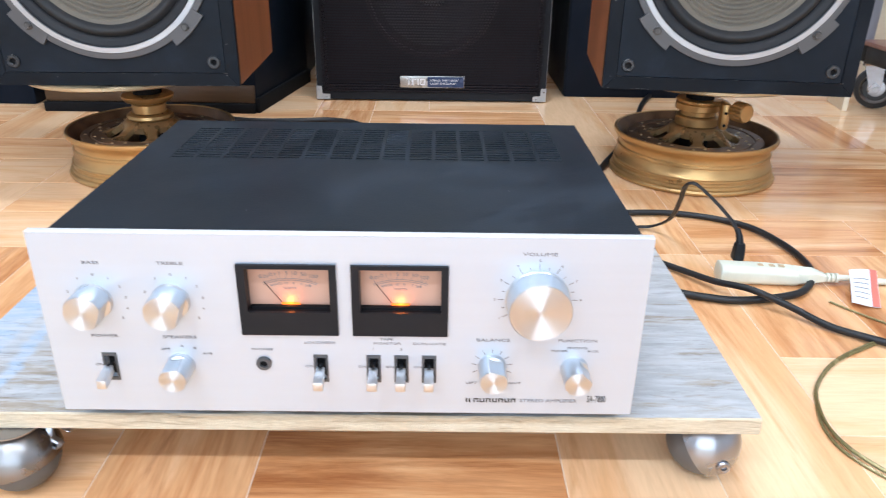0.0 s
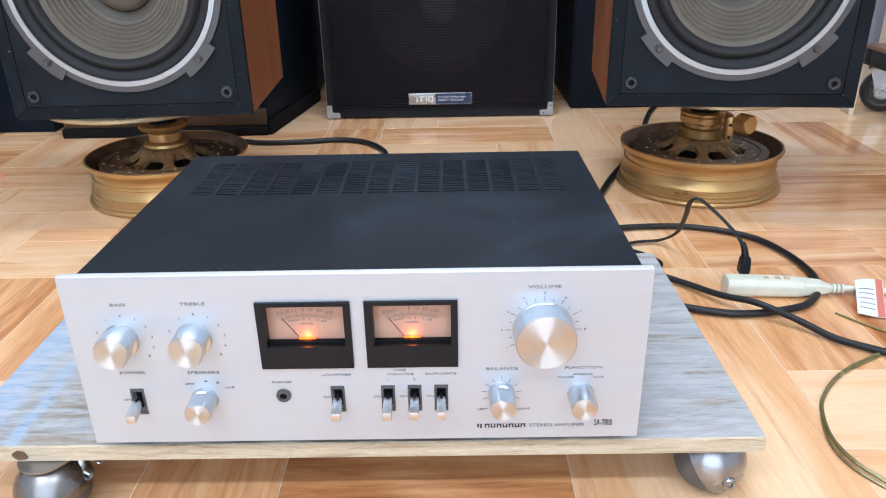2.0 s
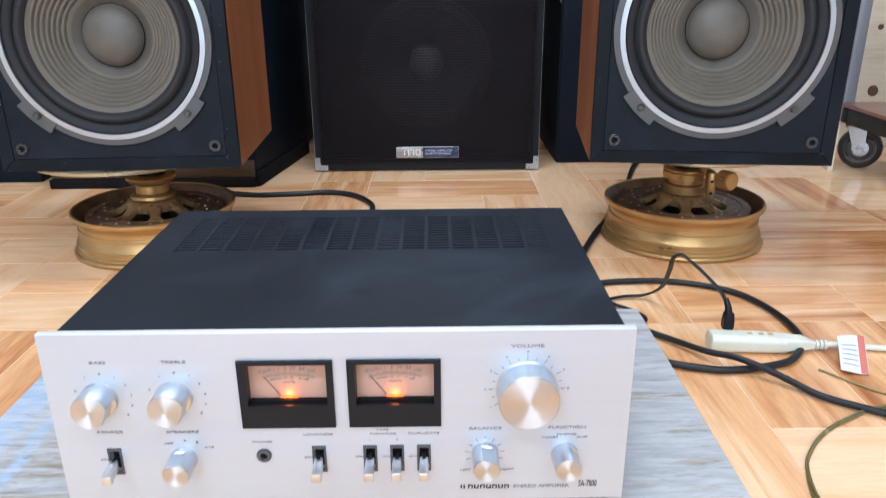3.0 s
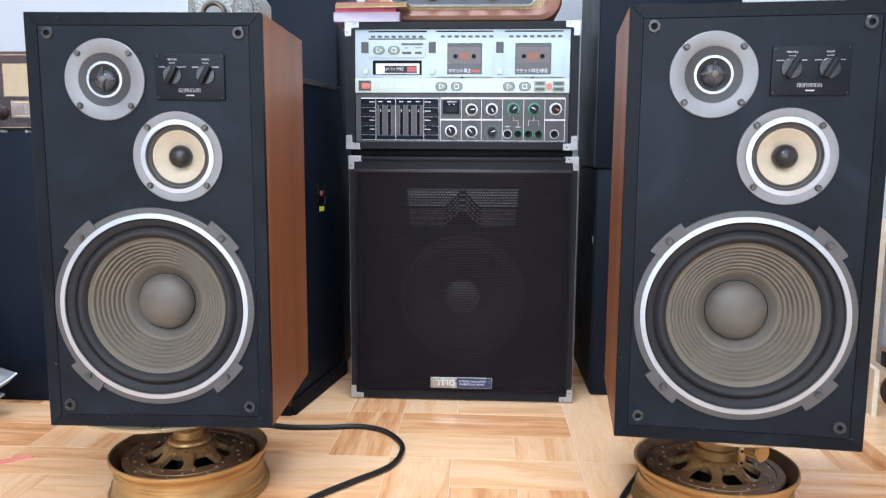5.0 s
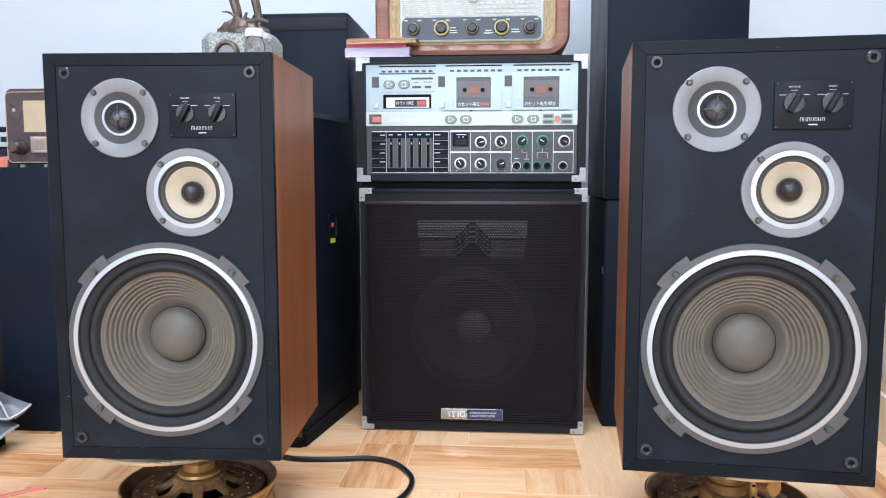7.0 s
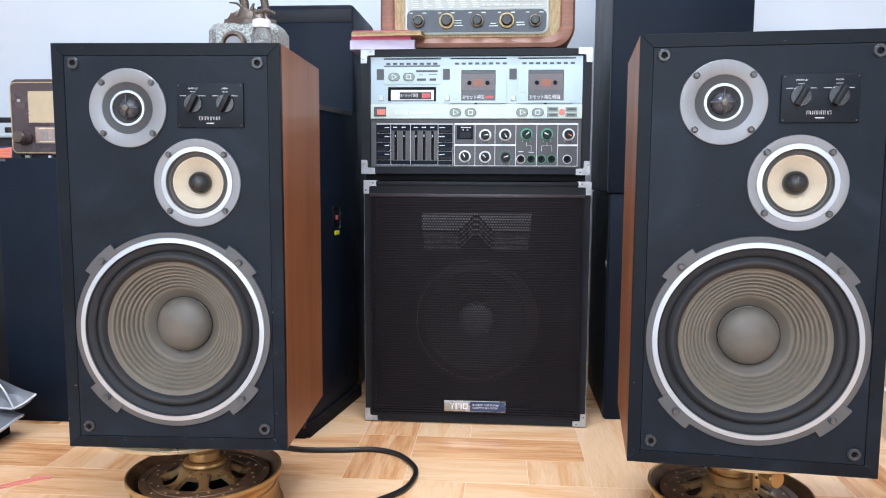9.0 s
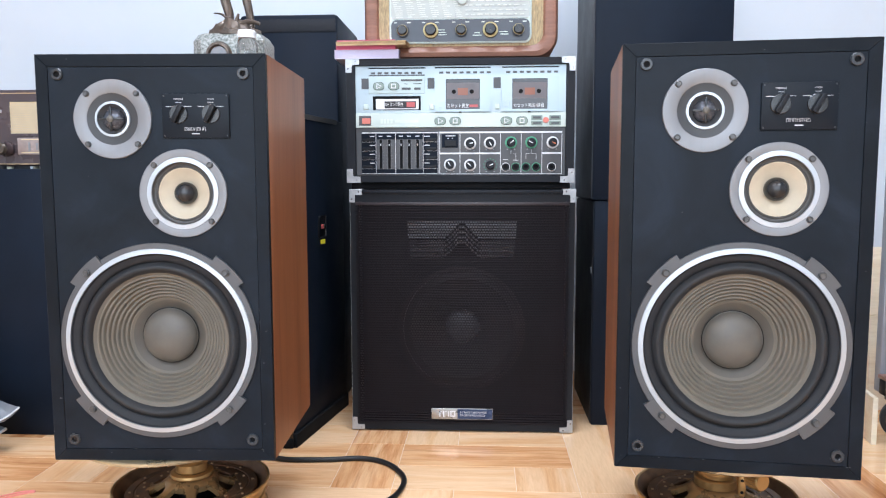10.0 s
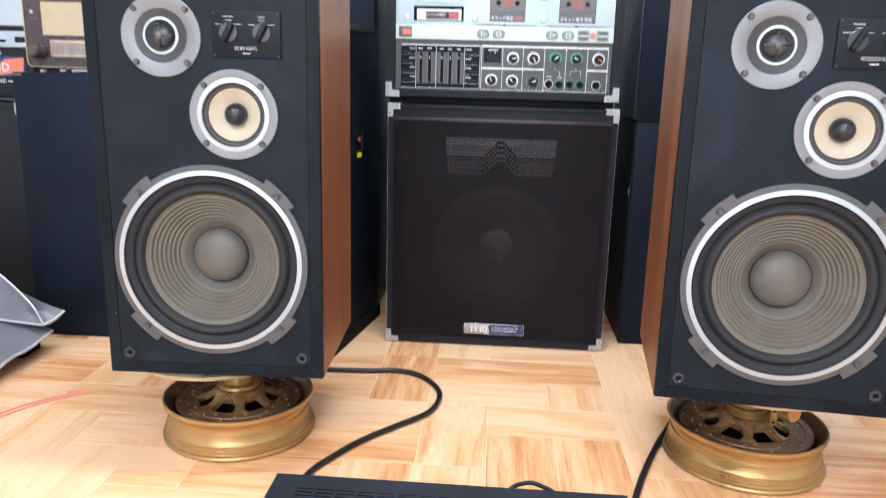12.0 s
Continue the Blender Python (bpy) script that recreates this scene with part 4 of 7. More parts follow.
            if rel.length > 0.0150:
                kk = 1 + 0.05 * (1 if int(round(math.atan2(rel.z, rel.y) / (2 * math.pi) * 40)) % 2 else -1)
                v.co.y, v.co.z = rel.y * kk, rel.z * kk
        prof.transform(at)
        part("knurled_knob", prof, GOLD, s, "knurled gold clamp knob")
    return s


wheel_stand(-0.434, 1.270, 0.1795, 20, False)
wheel_stand(0.534, 1.276, 0.1855, -12, True)


# ---- the amplifier on its board ----
def amplifier(m):
    s = thing("stereo_amplifier", m, "vintage silver-faced stereo amplifier with black cover and two lit meters", "amplifier")
    W, z0, z1 = 0.2105, 0.013, 0.156
    mx = [(-0.0725, -0.0045), (0.0055, 0.0725)]
    slots = [-0.1700, -0.0185, 0.0195, 0.0395, 0.0595]
    xs = sorted({-W, W, *[a for p in mx for a in p], *[x + d for x in slots for d in (-0.0036, 0.0036)]})
    zs = [z0, 0.0425, 0.0605, 0.080, 0.135, z1]
    holes = {(xs.index(a), 3) for a, b in mx} | {(i, 3) for i in range(len(xs) - 1) for a, b in mx if a <= xs[i] < b} | {(xs.index(x - 0.0036), 1) for x in slots}
    part("faceplate", plate(B(), xs, zs, holes, 0.0, 0.006), ALU, s, "brushed silver aluminium front panel")
    part("faceplate_lip", box(B(), -W, W, 0.0004, 0.006, z1, z1 + 0.0012, 0.0003), ALU_EDGE, s)

    # cover with louvres
    gx = [-0.2005]
    n, pitch, gap = 15, 0.0232, 0.0034
    start = -0.1700
    for i in range(n):
        gx += [start + i * pitch, start + (i + 1) * pitch - gap]
    gx.append(0.2045)
    gy = [0.0065, 0.168, 0.266, 0.2935]
    lay = Matrix(((1, 0, 0, 0), (0, 0, 1, 0), (0, -1, 0, 0.1545), (0, 0, 0, 1)))
    bm = plate(B(), gx, gy, {(1 + 2 * i, 1) for i in range(n)}, 0.0, 0.0016, lay)
    part("cover", bm, COVER, s, "black crinkle-painted steel cover")
    for x in (-0.2005, 0.2030):
        part("side_panel", box(B(), x, x + 0.0015, 0.0065, 0.2935, 0.018, 0.1528), COVER, s)
    part("back_panel", box(B(), -0.1990, 0.2030, 0.2920, 0.2935, 0.018, 0.1528), COVER, s)
    for i in range(n):
        bm = B()
        a, b = start + i * pitch - 0.0004, start + (i + 1) * pitch - gap + 0.0004
        for k in range(14):
            y = 0.1690 + k * 0.0070
            box(bm, a, b, y, y + 0.0046, 0.1526, 0.1541)
        part("louvre", bm, COVER, s)
    part("chassis", box(B(), -0.197, 0.197, 0.014, 0.290, 0.014, 0.060), MATT, s)
    for x in (-0.165, 0.165):
        for y in (0.05, 0.25):
            part("foot", lathe(B(), [(0, 0), (0.014, 0), (0.016, 0.003), (0.016, 0.014), (0, 0.014)], x, 0, 20, "Z", y), RUBBER, s)

    # meters
    for a, b in mx:
        cx = (a + b) / 2
        me = part("power_meter", plate(B(), [a, a + 0.0058, b - 0.0050, b], [0.080, 0.0985, 0.1318, 0.135], {(1, 1)}, -0.0022, 0.007), PLASTIC, s, "black-framed power meter lit amber from below")
        part("scale", box(B(), a + 0.001, b - 0.001, 0.0090, 0.0100, 0.096, 0.1345), METER_PAPER, me, "meter scale tinted peach for the lamp's glow")
        ledge = B()
        vs = [ledge.verts.new(p) for p in ((a + 0.0058, -0.0018, 0.0984), (b - 0.0050, -0.0018, 0.0984), (b - 0.0050, 0.0090, 0.0990), (a + 0.0058, 0.0090, 0.0990), (a + 0.0058, 0.009, 0.0975), (b - 0.0050, 0.009, 0.0975))]
        ledge.faces.new(vs[:4]), ledge.faces.new((vs[3], vs[2], vs[5], vs[4])), ledge.faces.new((vs[0], vs[4], vs[5], vs[1])), ledge.faces.new((vs[0], vs[3], vs[4])), ledge.faces.new((vs[1], vs[5], vs[2]))
        part("ledge", ledge, MATT, me)
        bm = B()
        for r, w in ((0.0515, 0.0002), (0.0502, 0.0002)):
            for i in range(26):
                t0, t1 = math.radians(90 + 22 - i * 44 / 26), math.radians(90 + 22 - (i + 1) * 44 / 26)
                p = [(cx + q * math.cos(t), 0.0681 + q * math.sin(t)) for q, t in ((r - w, t0), (r + w, t0), (r + w, t1), (r - w, t1))]
                bm.faces.new([bm.verts.new((x, 0.00885, z)) for x, z in p])
        for dt in (20, 14, 9, 7, 2.5, -2, -8, -13.5, -15.5, -17, -20):
            t = math.radians(90 + dt)
            p = [(cx + q * math.cos(t) + d, 0.0681 + q * math.sin(t)) for q, d in ((0.0517, -0.00015), (0.0517, 0.00015), (0.0535, 0.00015), (0.0535, -0.00015))]
            bm.faces.new([bm.verts.new((x, 0.00885, z)) for x, z in p])
        part("scale_rule", bm, INK, me)
        for text, a in (("0.01", 18.5), ("0.1", 12), ("1", 7.2), ("5", 1.8), ("10", -3.4), ("50", -10.5), ("100", -17.5)):
            words(text, 0.0038, cx + 0.0556 * math.cos(math.radians(90 + a)), 0.0681 + 0.0556 * math.sin(math.radians(90 + a)), 0.0088, me, INK, 1.15)
        for text, a in (("40", 15), ("30", 11.5), ("20", 8), ("10", 3), ("5", -3), ("0", -10), ("3dB", -15.5)):
            words(text, 0.0024, cx + 0.0477 * math.cos(math.radians(90 + a)), 0.0681 + 0.0477 * math.sin(math.radians(90 + a)), 0.0088, me, INK, 1.1)
        words("WATTS", 0.0021, cx, 0.1118, 0.0088, me, INK, 1.3)
        bm = box(B(), -0.0002, 0.0002, 0.0080, 0.0083, 0.0, 0.0212)
        bm.transform(Matrix.Translation((cx - 0.0050, 0, 0.0995)) @ pose(0, 0, 0, 0, -36, 0))
        part("needle", bm, BLACK_INK, me)
        part("lamp", box(B(), cx - 0.0065, cx + 0.0065, 0.0068, 0.0084, 0.0992, 0.1012, 0.0005), METER_LAMP, me, "small glowing amber meter lamp")
        # Added bar keeps the bulb's glow off the ledge.
        part("lamp_sill", box(B(), cx - 0.0277, cx + 0.0285, 0.0030, 0.0064, 0.0984, 0.1004, 0.0004), MATT, me, "narrow black sill added to shade the ledge from the lamp")
        bulb = bpy.data.lights.new("meter_bulb", "POINT")
        bulb.energy, bulb.color, bulb.shadow_soft_size = 0.0085, (1.0, 0.21, 0.025), 0.0030
        ob = new("meter_bulb", bulb)
        ob.matrix_world = m @ Matrix.Translation((cx, 0.0060, 0.1024))

    # turning knobs
    def knob(x, z, r, length, notch, flat=0.80):
        """A turned knob with one flat milled along the side that points to the scale."""
        n = math.radians(notch)
        point = Vector((math.sin(n), 0, math.cos(n)))

        def milled(bm):
            for v in bm.verts:
                rel = Vector((v.co.x - x, 0, v.co.z - z))
                over = rel.dot(point) - r * flat
                if over > 0 and v.co.y < -length * 0.22:
                    v.co -= point * over
            return bm

        rows = [(r * 1.02, 0.0), (r * 1.02, -0.0012), (r * 0.985, -0.0018), (r * 0.985, -0.0030), (r, -0.0034), (r * 0.995, -length * 0.20), (r * 0.994, -length * 0.24), (r * 0.975, -length + 0.0008), (r * 0.945, -length)]
        k = part("knob", milled(lathe(B(), rows, x, z, 96)), KNOB_SIDE, s, "polished aluminium knob with one milled flat")
        part("knob_face", milled(lathe(B(), [(r * 0.945, -length), (r * 0.5, -length), (0, -length)], x, z, 96)), KNOB_FACE, k, "spun aluminium knob face")
        bm = box(B(), -0.0003, 0.0003, -length * 0.20, -0.0036, r * 0.975, r * 1.003)
        bm.transform(Matrix.Translation((x, 0, z)) @ pose(0, 0, 0, 0, notch, 0))
        part("pointer", bm, BLACK_INK, k)

    knob(-0.1735, 0.1050, 0.0132, 0.0190, 112)
    knob(-0.1200, 0.1055, 0.0132, 0.0190, 108)
    knob(-0.1195, 0.0530, 0.0099, 0.0205, -8)
    knob(0.1345, 0.1095, 0.0220, 0.0200, 160, 0.93)
    knob(0.1050, 0.0545, 0.0099, 0.0215, 16)
    knob(0.1647, 0.0530, 0.0099, 0.0205, 48)

    # lever switches
    for x in slots:
        w = 0.0036
        f = part("switch_frame", plate(B(), [x - 0.0052, x - w, x + w, x + 0.0052], [0.0400, 0.0425, 0.0605, 0.0630], {(1, 1)}, -0.0006, 0.0004), GREY_PANEL, s)
        part("switch_well", box(B(), x - 0.0036, x + 0.0036, 0.0050, 0.0062, 0.0425, 0.0605), MATT, f)
        part("stem", lathe(B(), [(0.0014, 0.005), (0.0014, -0.006)], x, 0.0540, 10), DOME, f)
        bm = box(B(), x - 0.0036, x + 0.0036, -0.0195, -0.0035, 0.0480, 0.0552, 0.0009)
        for v in bm.verts:
            v.co.z += (v.co.y + 0.0035) * 0.22
            v.co.x = x + (v.co.x - x) * (1.0 if v.co.y < -0.01 else 0.86)
        part("lever", bm, LEVER, f, "square aluminium lever")
    j = part("headphone_socket", lathe(B(), [(0.0026, 0.004), (0.0028, -0.0022), (0.0050, -0.0022), (0.0056, -0.0012), (0.0056, 0.0004)], -0.0595, 0.0555, 28), GREY_PANEL, s)
    part("socket_hole", lathe(B(), [(0, -0.0004), (0.0028, -0.0004), (0.0028, 0.003)], -0.0595, 0.0555, 16), MATT, j)

    # printing
    F = -0.0002
    for t, x, z, size in (("BASS", -0.1705, 0.1345, 0.0042), ("TREBLE", -0.1170, 0.1345, 0.0042), ("POWER", -0.1705, 0.0770, 0.0042), ("SPEAKERS", -0.1175, 0.0765, 0.0042), ("PHONES", -0.0600, 0.0670, 0.0030), ("LOUDNESS", -0.0185, 0.0730, 0.0034),
                          ("TAPE", 0.0290, 0.0762, 0.0032), ("MONITOR", 0.0295, 0.0728, 0.0032), ("DUPLICATE", 0.0595, 0.0728, 0.0034), ("VOLUME", 0.1342, 0.1442, 0.0046), ("BALANCE", 0.1050, 0.0765, 0.0042), ("FUNCTION", 0.1655, 0.0765, 0.0042),
                          ("TUNER", 0.1530, 0.0680, 0.0030), ("PHONO", 0.1655, 0.0705, 0.0030), ("AUX", 0.1770, 0.0680, 0.0030), ("OFF", -0.1290, 0.0665, 0.0030), ("A", -0.1170, 0.0690, 0.0030), ("B", -0.1080, 0.0675, 0.0030), ("A+B", -0.0995, 0.0630, 0.0030),
                          ("LEFT", 0.0905, 0.0400, 0.0030), ("RIGHT", 0.1210, 0.0400, 0.0030)):
        words(t, size * 0.78, x, z, F, s, INK, 1.7)
    for x in slots:
        words("ON", 0.0026, x - 0.0082, 0.0530, F, s, INK, 1.5)
    for x, t in ((0.0195, "1"), (0.0395, "2")):
        words(t, 0.0026, x, 0.0680, F, s, INK, 1.3)
    words("STEREO AMPLIFIER", 0.0040, 0.1480, 0.0245, F, s, INK, 1.28)
    words("SA-7800", 0.0082, 0.1835, 0.0262, F, s, BLACK_INK, 0.50)
    bars("maker_mark", s, BLACK_INK, 0.0, [(0.0925 + i * 0.0046 + d, 0.0935 + i * 0.0046 + d, 0.0230, 0.0263) for i in range(7) for d in (0, 0.0026)] + [(0.0925 + i * 0.0046, 0.0961 + i * 0.0046, 0.0256, 0.0263) for i in range(0, 7, 2)] + [(0.0925 + i * 0.0046, 0.0961 + i * 0.0046, 0.0230, 0.0237) for i in range(1, 7, 2)] + [(0.0868, 0.0880, 0.0232, 0.0265), (0.0890, 0.0902, 0.0228, 0.0262)])
    tick = B()
    for i in range(17):
        a = math.radians(210 - i * 15)
        lo, hi = (0.0236, 0.0258) if i % 2 else (0.0236, 0.0276)
        if i > 14:
            continue
        b2 = box(B(), lo, hi, -0.0003, 0.0001, -0.0002, 0.0002)
        b2.transform(Matrix.Translation((0.1345, 0, 0.1095)) @ pose(0, 0, 0, 0, -math.degrees(a), 0))
        tmp = bpy.data.meshes.new("tick")
        b2.to_mesh(tmp)
        b2.free()
        tick.from_mesh(tmp)
        bpy.data.meshes.remove(tmp)
    for kx, kz, r, spread in ((0.1050, 0.0545, 0.0110, 110),):
        for i in range(9):
            a = math.radians(90 + spread - i * spread / 4)
            b2 = box(B(), r, r + 0.0038, -0.0003, 0.0001, -0.0002, 0.0002)
            b2.transform(Matrix.Translation((kx, 0, kz)) @ pose(0, 0, 0, 0, -math.degrees(a), 0))
            tmp = bpy.data.meshes.new("tick")
            b2.to_mesh(tmp)
            b2.free()
            tick.from_mesh(tmp)
            bpy.data.meshes.remove(tmp)
    tagged(part("tick_print", tick, INK, s), kind="stuff")
    for i, t in enumerate("12345678"):
        a = math.radians(210 - i * 30)
        words(t, 0.0023, 0.1345 + 0.0300 * math.cos(a), 0.1095 + 0.0300 * math.sin(a), F, s, INK, 1.4)
    for kx, kz in ((-0.1705, 0.1050), (-0.1175, 0.1055)):
        for t, a in (("3", 205), ("2", 160), ("1", 122), ("0", 90), ("1", 60), ("2", 34), ("3", 8), ("4", -16), ("5", -40)):
            words(t, 0.0026, kx + 0.0205 * math.cos(math.radians(a)), kz + 0.0205 * math.sin(math.radians(a)), F, s, INK, 1.3)
    return s


amplifier(pose(0.0085, 0.432, 0.0752))


def rolling_board():
    s = thing("rolling_board", pose(-0.006, 0.444, 0), "weathered grey wooden board on four ball casters under the amplifier", "dolly")
    bm = box(B(), -0.330, 0.333, 0.0, 0.355, 0.0600, 0.0752, 0.0012, 1)
    bmesh.ops.subdivide_edges(bm, edges=[e for e in bm.edges if e.calc_length() > 0.2], cuts=60, use_grid_fill=True)
    for v in bm.verts:
        if v.co.y < 0.003 and v.co.z > 0.072:
            k = noise.noise(Vector((v.co.x * 26, 3.1, 0))) + 0.5 * noise.noise(Vector((v.co.x * 90, 1.1, 0)))
            v.co.y += max(0.0, k) * 0.005
            v.co.z -= max(0.0, k) * 0.0025
    board = part("board", bm, BOARD_TOP, s, "grey weathered board with chipped pale edge")
    board.data.materials.append(BOARD_EDGE)
    for p in board.data.polygons:
        if abs(p.normal.y) > 0.4:
            p.material_index = 1
    bm = lathe(B(), [(0, -0.0003), (0.0028, -0.0003), (0.0046, -0.0002), (0.0050, 0.0004)], 0, 0, 18)
    for v in bm.verts:
        v.co.x *= 1.35 + 0.55 * noise.noise(v.co * 260)
        v.co.z *= 0.95 + 0.4 * noise.noise(v.co * 230)
    bm.transform(Matrix.Translation((-0.268, 0, 0.0665)))
    part("knot", bm, KNOT, s, "dark knot in the board edge")
    for cx, cy, tilt in ((0.303, 0.034, (0.80, -0.35, 0.62)), (-0.252, 0.008, (-0.20, -0.02, 0.98)), (0.27, 0.31, (0.4, 0.5, 0.8)), (-0.27, 0.31, (-0.4, 0.5, 0.8))):
        mid = Vector((cx, cy, 0.0292))
        c = part("caster", lathe(B(), [(0.0, -0.0290)] + [(0.0290 * math.sin(a * math.pi / 18), -0.0290 * math.cos(a * math.pi / 18)) for a in range(1, 18)] + [(0, 0.0285)], 0, 0, 36, "Z", m=Matrix.Translation(mid)), WHEEL_GREY, s, "grey ball caster")
        lean = Vector(tilt).to_track_quat("Z", "Y").to_matrix().to_4x4()
        r, q = 0.0312, 97
        prof = [(0.0, r)] + [(r * math.sin(math.radians(q * a / 14)), r * math.cos(math.radians(q * a / 14))) for a in range(1, 15)]
        prof += [(u - 0.0012, w) for u, w in prof[-1:]] + [(u * 0.955, w * 0.955) for u, w in prof[-2:0:-3]]
        hood = lathe(B(), prof, 0, 0, 40, "Z", m=Matrix.Translation(mid) @ lean)
        for v in hood.verts:
            v.co.z = min(v.co.z, 0.0597)
        h = part("hood", hood, HOOD_STEEL if cx < 0 else STEEL, c, "satin steel caster hood")
        if cx > 0.3:
            part("axle_screw", lathe(B(), [(0.0, -0.0010), (0.0020, -0.0010), (0.0024, -0.0026), (0.0046, -0.0030), (0.0055, -0.0018), (0.0055, 0.003)], cx + 0.008, 0.0255, 20, "Y", cy - 0.0302), STEEL, h)
        part("mount", lathe(B(), [(0.0, 0.0588), (0.022, 0.0588), (0.022, 0.0599), (0, 0.0599)], cx, 0, 24, "Z", cy), STEEL, c)
    part("bent_bracket", sweep(B(), [(-0.240, 0.020, 0.0570), (-0.228, 0.014, 0.0545), (-0.216, 0.010, 0.0575), (-0.206, 0.008, 0.0545)], 0.0050, 8, 6, 0.30), STEEL, s, "bent steel caster bracket")
    part("bent_bracket", sweep(B(), [(-0.228, 0.014, 0.0535), (-0.226, 0.010, 0.045), (-0.219, 0.008, 0.040), (-0.226, 0.008, 0.033), (-0.234, 0.008, 0.027)], 0.0032, 8, 6, 0.6), STEEL, s, "bent steel caster bracket")
    return s


rolling_board()


# ---- loudspeaker cabinet with cassette deck ----
def metal_corner(parent, x, z, sx, sz, y, arm=0.028, wide=0.0125, lift=0.0016):
    """A pressed corner plate that wraps round the front edges, with a braced inner angle."""
    bm = B()
    q = wide * 1.14
    flat = [(-lift, -lift), (arm, -lift), (arm, wide * 0.95), (q, wide), (wide, q), (wide * 0.95, arm), (-lift, arm)]
    rings = [[bm.verts.new((x - sx * (u + (g if u < 0 else 0)), d, z - sz * (w + (g if w < 0 else 0)))) for u, w in flat] for d, g in ((y - lift, 0.0009), (y - lift + 0.0010, 0.0), (y + 0.030, 0.0))]
    for a, b in zip(rings, rings[1:]):
        for k in range(len(flat)):
            bm.faces.new((a[k], a[(k + 1) % len(flat)], b[(k + 1) % len(flat)], b[k]))
    bm.faces.new(rings[0]), bm.faces.new(rings[-1])
    c = part("metal_corner", bm, CHROME, parent, "worn silver metal corner")
    for u, w in ((arm * 0.72, wide * 0.35), (wide * 0.35, arm * 0.72)):
        part("rivet", lathe(B(), [(0, y - lift - 0.0012), (0.0016, y - lift - 0.0010), (0.0022, y - lift)], x - sx * u, z - sz * w, 12), STEEL, c)


def speaker_cabinet():
    W, H, D = 0.278, 0.6132, 0.36
    s = thing("speaker_cabinet", pose(0.057, 1.778, 0), "black vinyl speaker cabinet with perforated grille and metal corners", "loudspeaker")
    bm = plate(B(), [-W, -W + 0.014, W - 0.014, W], [0.004, 0.022, H - 0.0295, H], {(1, 1)}, 0.004, 0.10)
    box(bm, -W, W, 0.10, D, 0.004, H)
    part("body", bm, VINYL, s, "black vinyl box")
    part("top_edge", box(B(), -W + 0.03, W - 0.03, 0.0, 0.0038, H - 0.010, H - 0.001, 0.001), VINYL, s)
    for x in (-W - 0.0008, W - 0.0002):
        part("side_trim", box(B(), x, x + 0.001, 0.006, 0.012, 0.03, H - 0.03), ALU_EDGE, s)
    part("grille", box(B(), -W + 0.0145, W - 0.0145, 0.0, 0.0012, 0.0225, H - 0.0300), GRILLE, s, "dark brown perforated metal grille")
    part("grille_edge", box(B(), -W + 0.0145, W - 0.0145, -0.0012, -0.0002, H - 0.0385, H - 0.0300, 0.0003), GRILLE_FOLD, s)
    for f in (("x", -W + 0.0145), ("x", W - 0.0195)):
        part("grille_edge", box(B(), f[1], f[1] + 0.005, 0.0014, 0.020, 0.0225, H - 0.0300), MATT, s)
    for sx in (-1, 1):
        for zz, sz in ((0.004, -1), (H, 1)):
            metal_corner(s, sx * W, zz, sx, sz, 0.004, 0.031)
    part("handle", box(B(), -W - 0.010, -W - 0.0006, 0.10, 0.22, H - 0.10, H - 0.06, 0.003), PLASTIC, s, "black side handle")
    # horn: a bright sloping upper face, chevron fins below it and two lower wings round a dark throat
    def slope(points, z0, y0, k, thick=0.003):
        bm = B()
        front = [bm.verts.new((x, y0 + k * (z - z0), z)) for x, z in points]
        face = bm.faces.new(front)
        out = bmesh.ops.extrude_face_region(bm, geom=[face])
        for v in out["geom"]:
            if isinstance(v, bmesh.types.BMVert):
                v.co.y += thick
        bmesh.ops.recalc_face_normals(bm, faces=bm.faces)
        return bm

    peak = ((0.042, 0.0), (0.026, 0.014), (0.007, 0.036), (-0.007, 0.036), (-0.026, 0.014), (-0.042, 0.0))
    horn = part("horn_tweeter", slope([(-0.137, 0.537), (0.137, 0.537), (0.134, 0.493)] + [(x, 0.493 + z) for x, z in peak] + [(-0.134, 0.493)], 0.493, 0.010, 0.35), HORN_GREY, s, "grey horn tweeter with chevron fins behind the grille")
    for k in range(4):
        z0 = 0.4865 - k * 0.0115
        line = [(0.130, 0.0), *peak, (-0.130, 0.0)]
        part("fin", slope([(x, z0 + z) for x, z in line] + [(x, z0 + z - 0.0055) for x, z in reversed(line)], z0, 0.012, -0.30), HORN_GREY, horn)
    for sx in (-1, 1):
        part("wing", slope([(sx * 0.133, 0.487), (sx * 0.129, 0.440), (sx * 0.047, 0.440), (sx * 0.047, 0.487)], 0.487, 0.024, -0.45), HORN_GREY, horn)
    # Matt black plate stands in for the shade in the throat.
    part("horn_back", box(B(), -0.128, 0.128, 0.052, 0.056, 0.442, 0.531), MATT, horn)
    part("woofer", lathe(B(), [(0.160, 0.030), (0.150, 0.028), (0.148, 0.034), (0.130, 0.030), (0.045, 0.066), (0.044, 0.055), (0.030, 0.048), (0.0, 0.044)], 0.0, 0.26, 64), CLOTH_DARK, s, "dark woofer behind the grille")
    part("woofer_cap", lathe(B(), [(0.044, 0.054), (0.040, 0.047), (0.030, 0.043), (0.016, 0.041), (0, 0.040)], 0.0, 0.26, 40), FRAME_GREY, s, "grey dust cap behind the grille")
    b = part("badge", box(B(), -0.076, 0.079, -0.0030, -0.0002, 0.035, 0.063, 0.0008), BADGE, s, "silver and navy name badge")
    part("badge_field", box(B(), -0.010, 0.0775, -0.0036, -0.0031, 0.0365, 0.0615), NAVY, b)
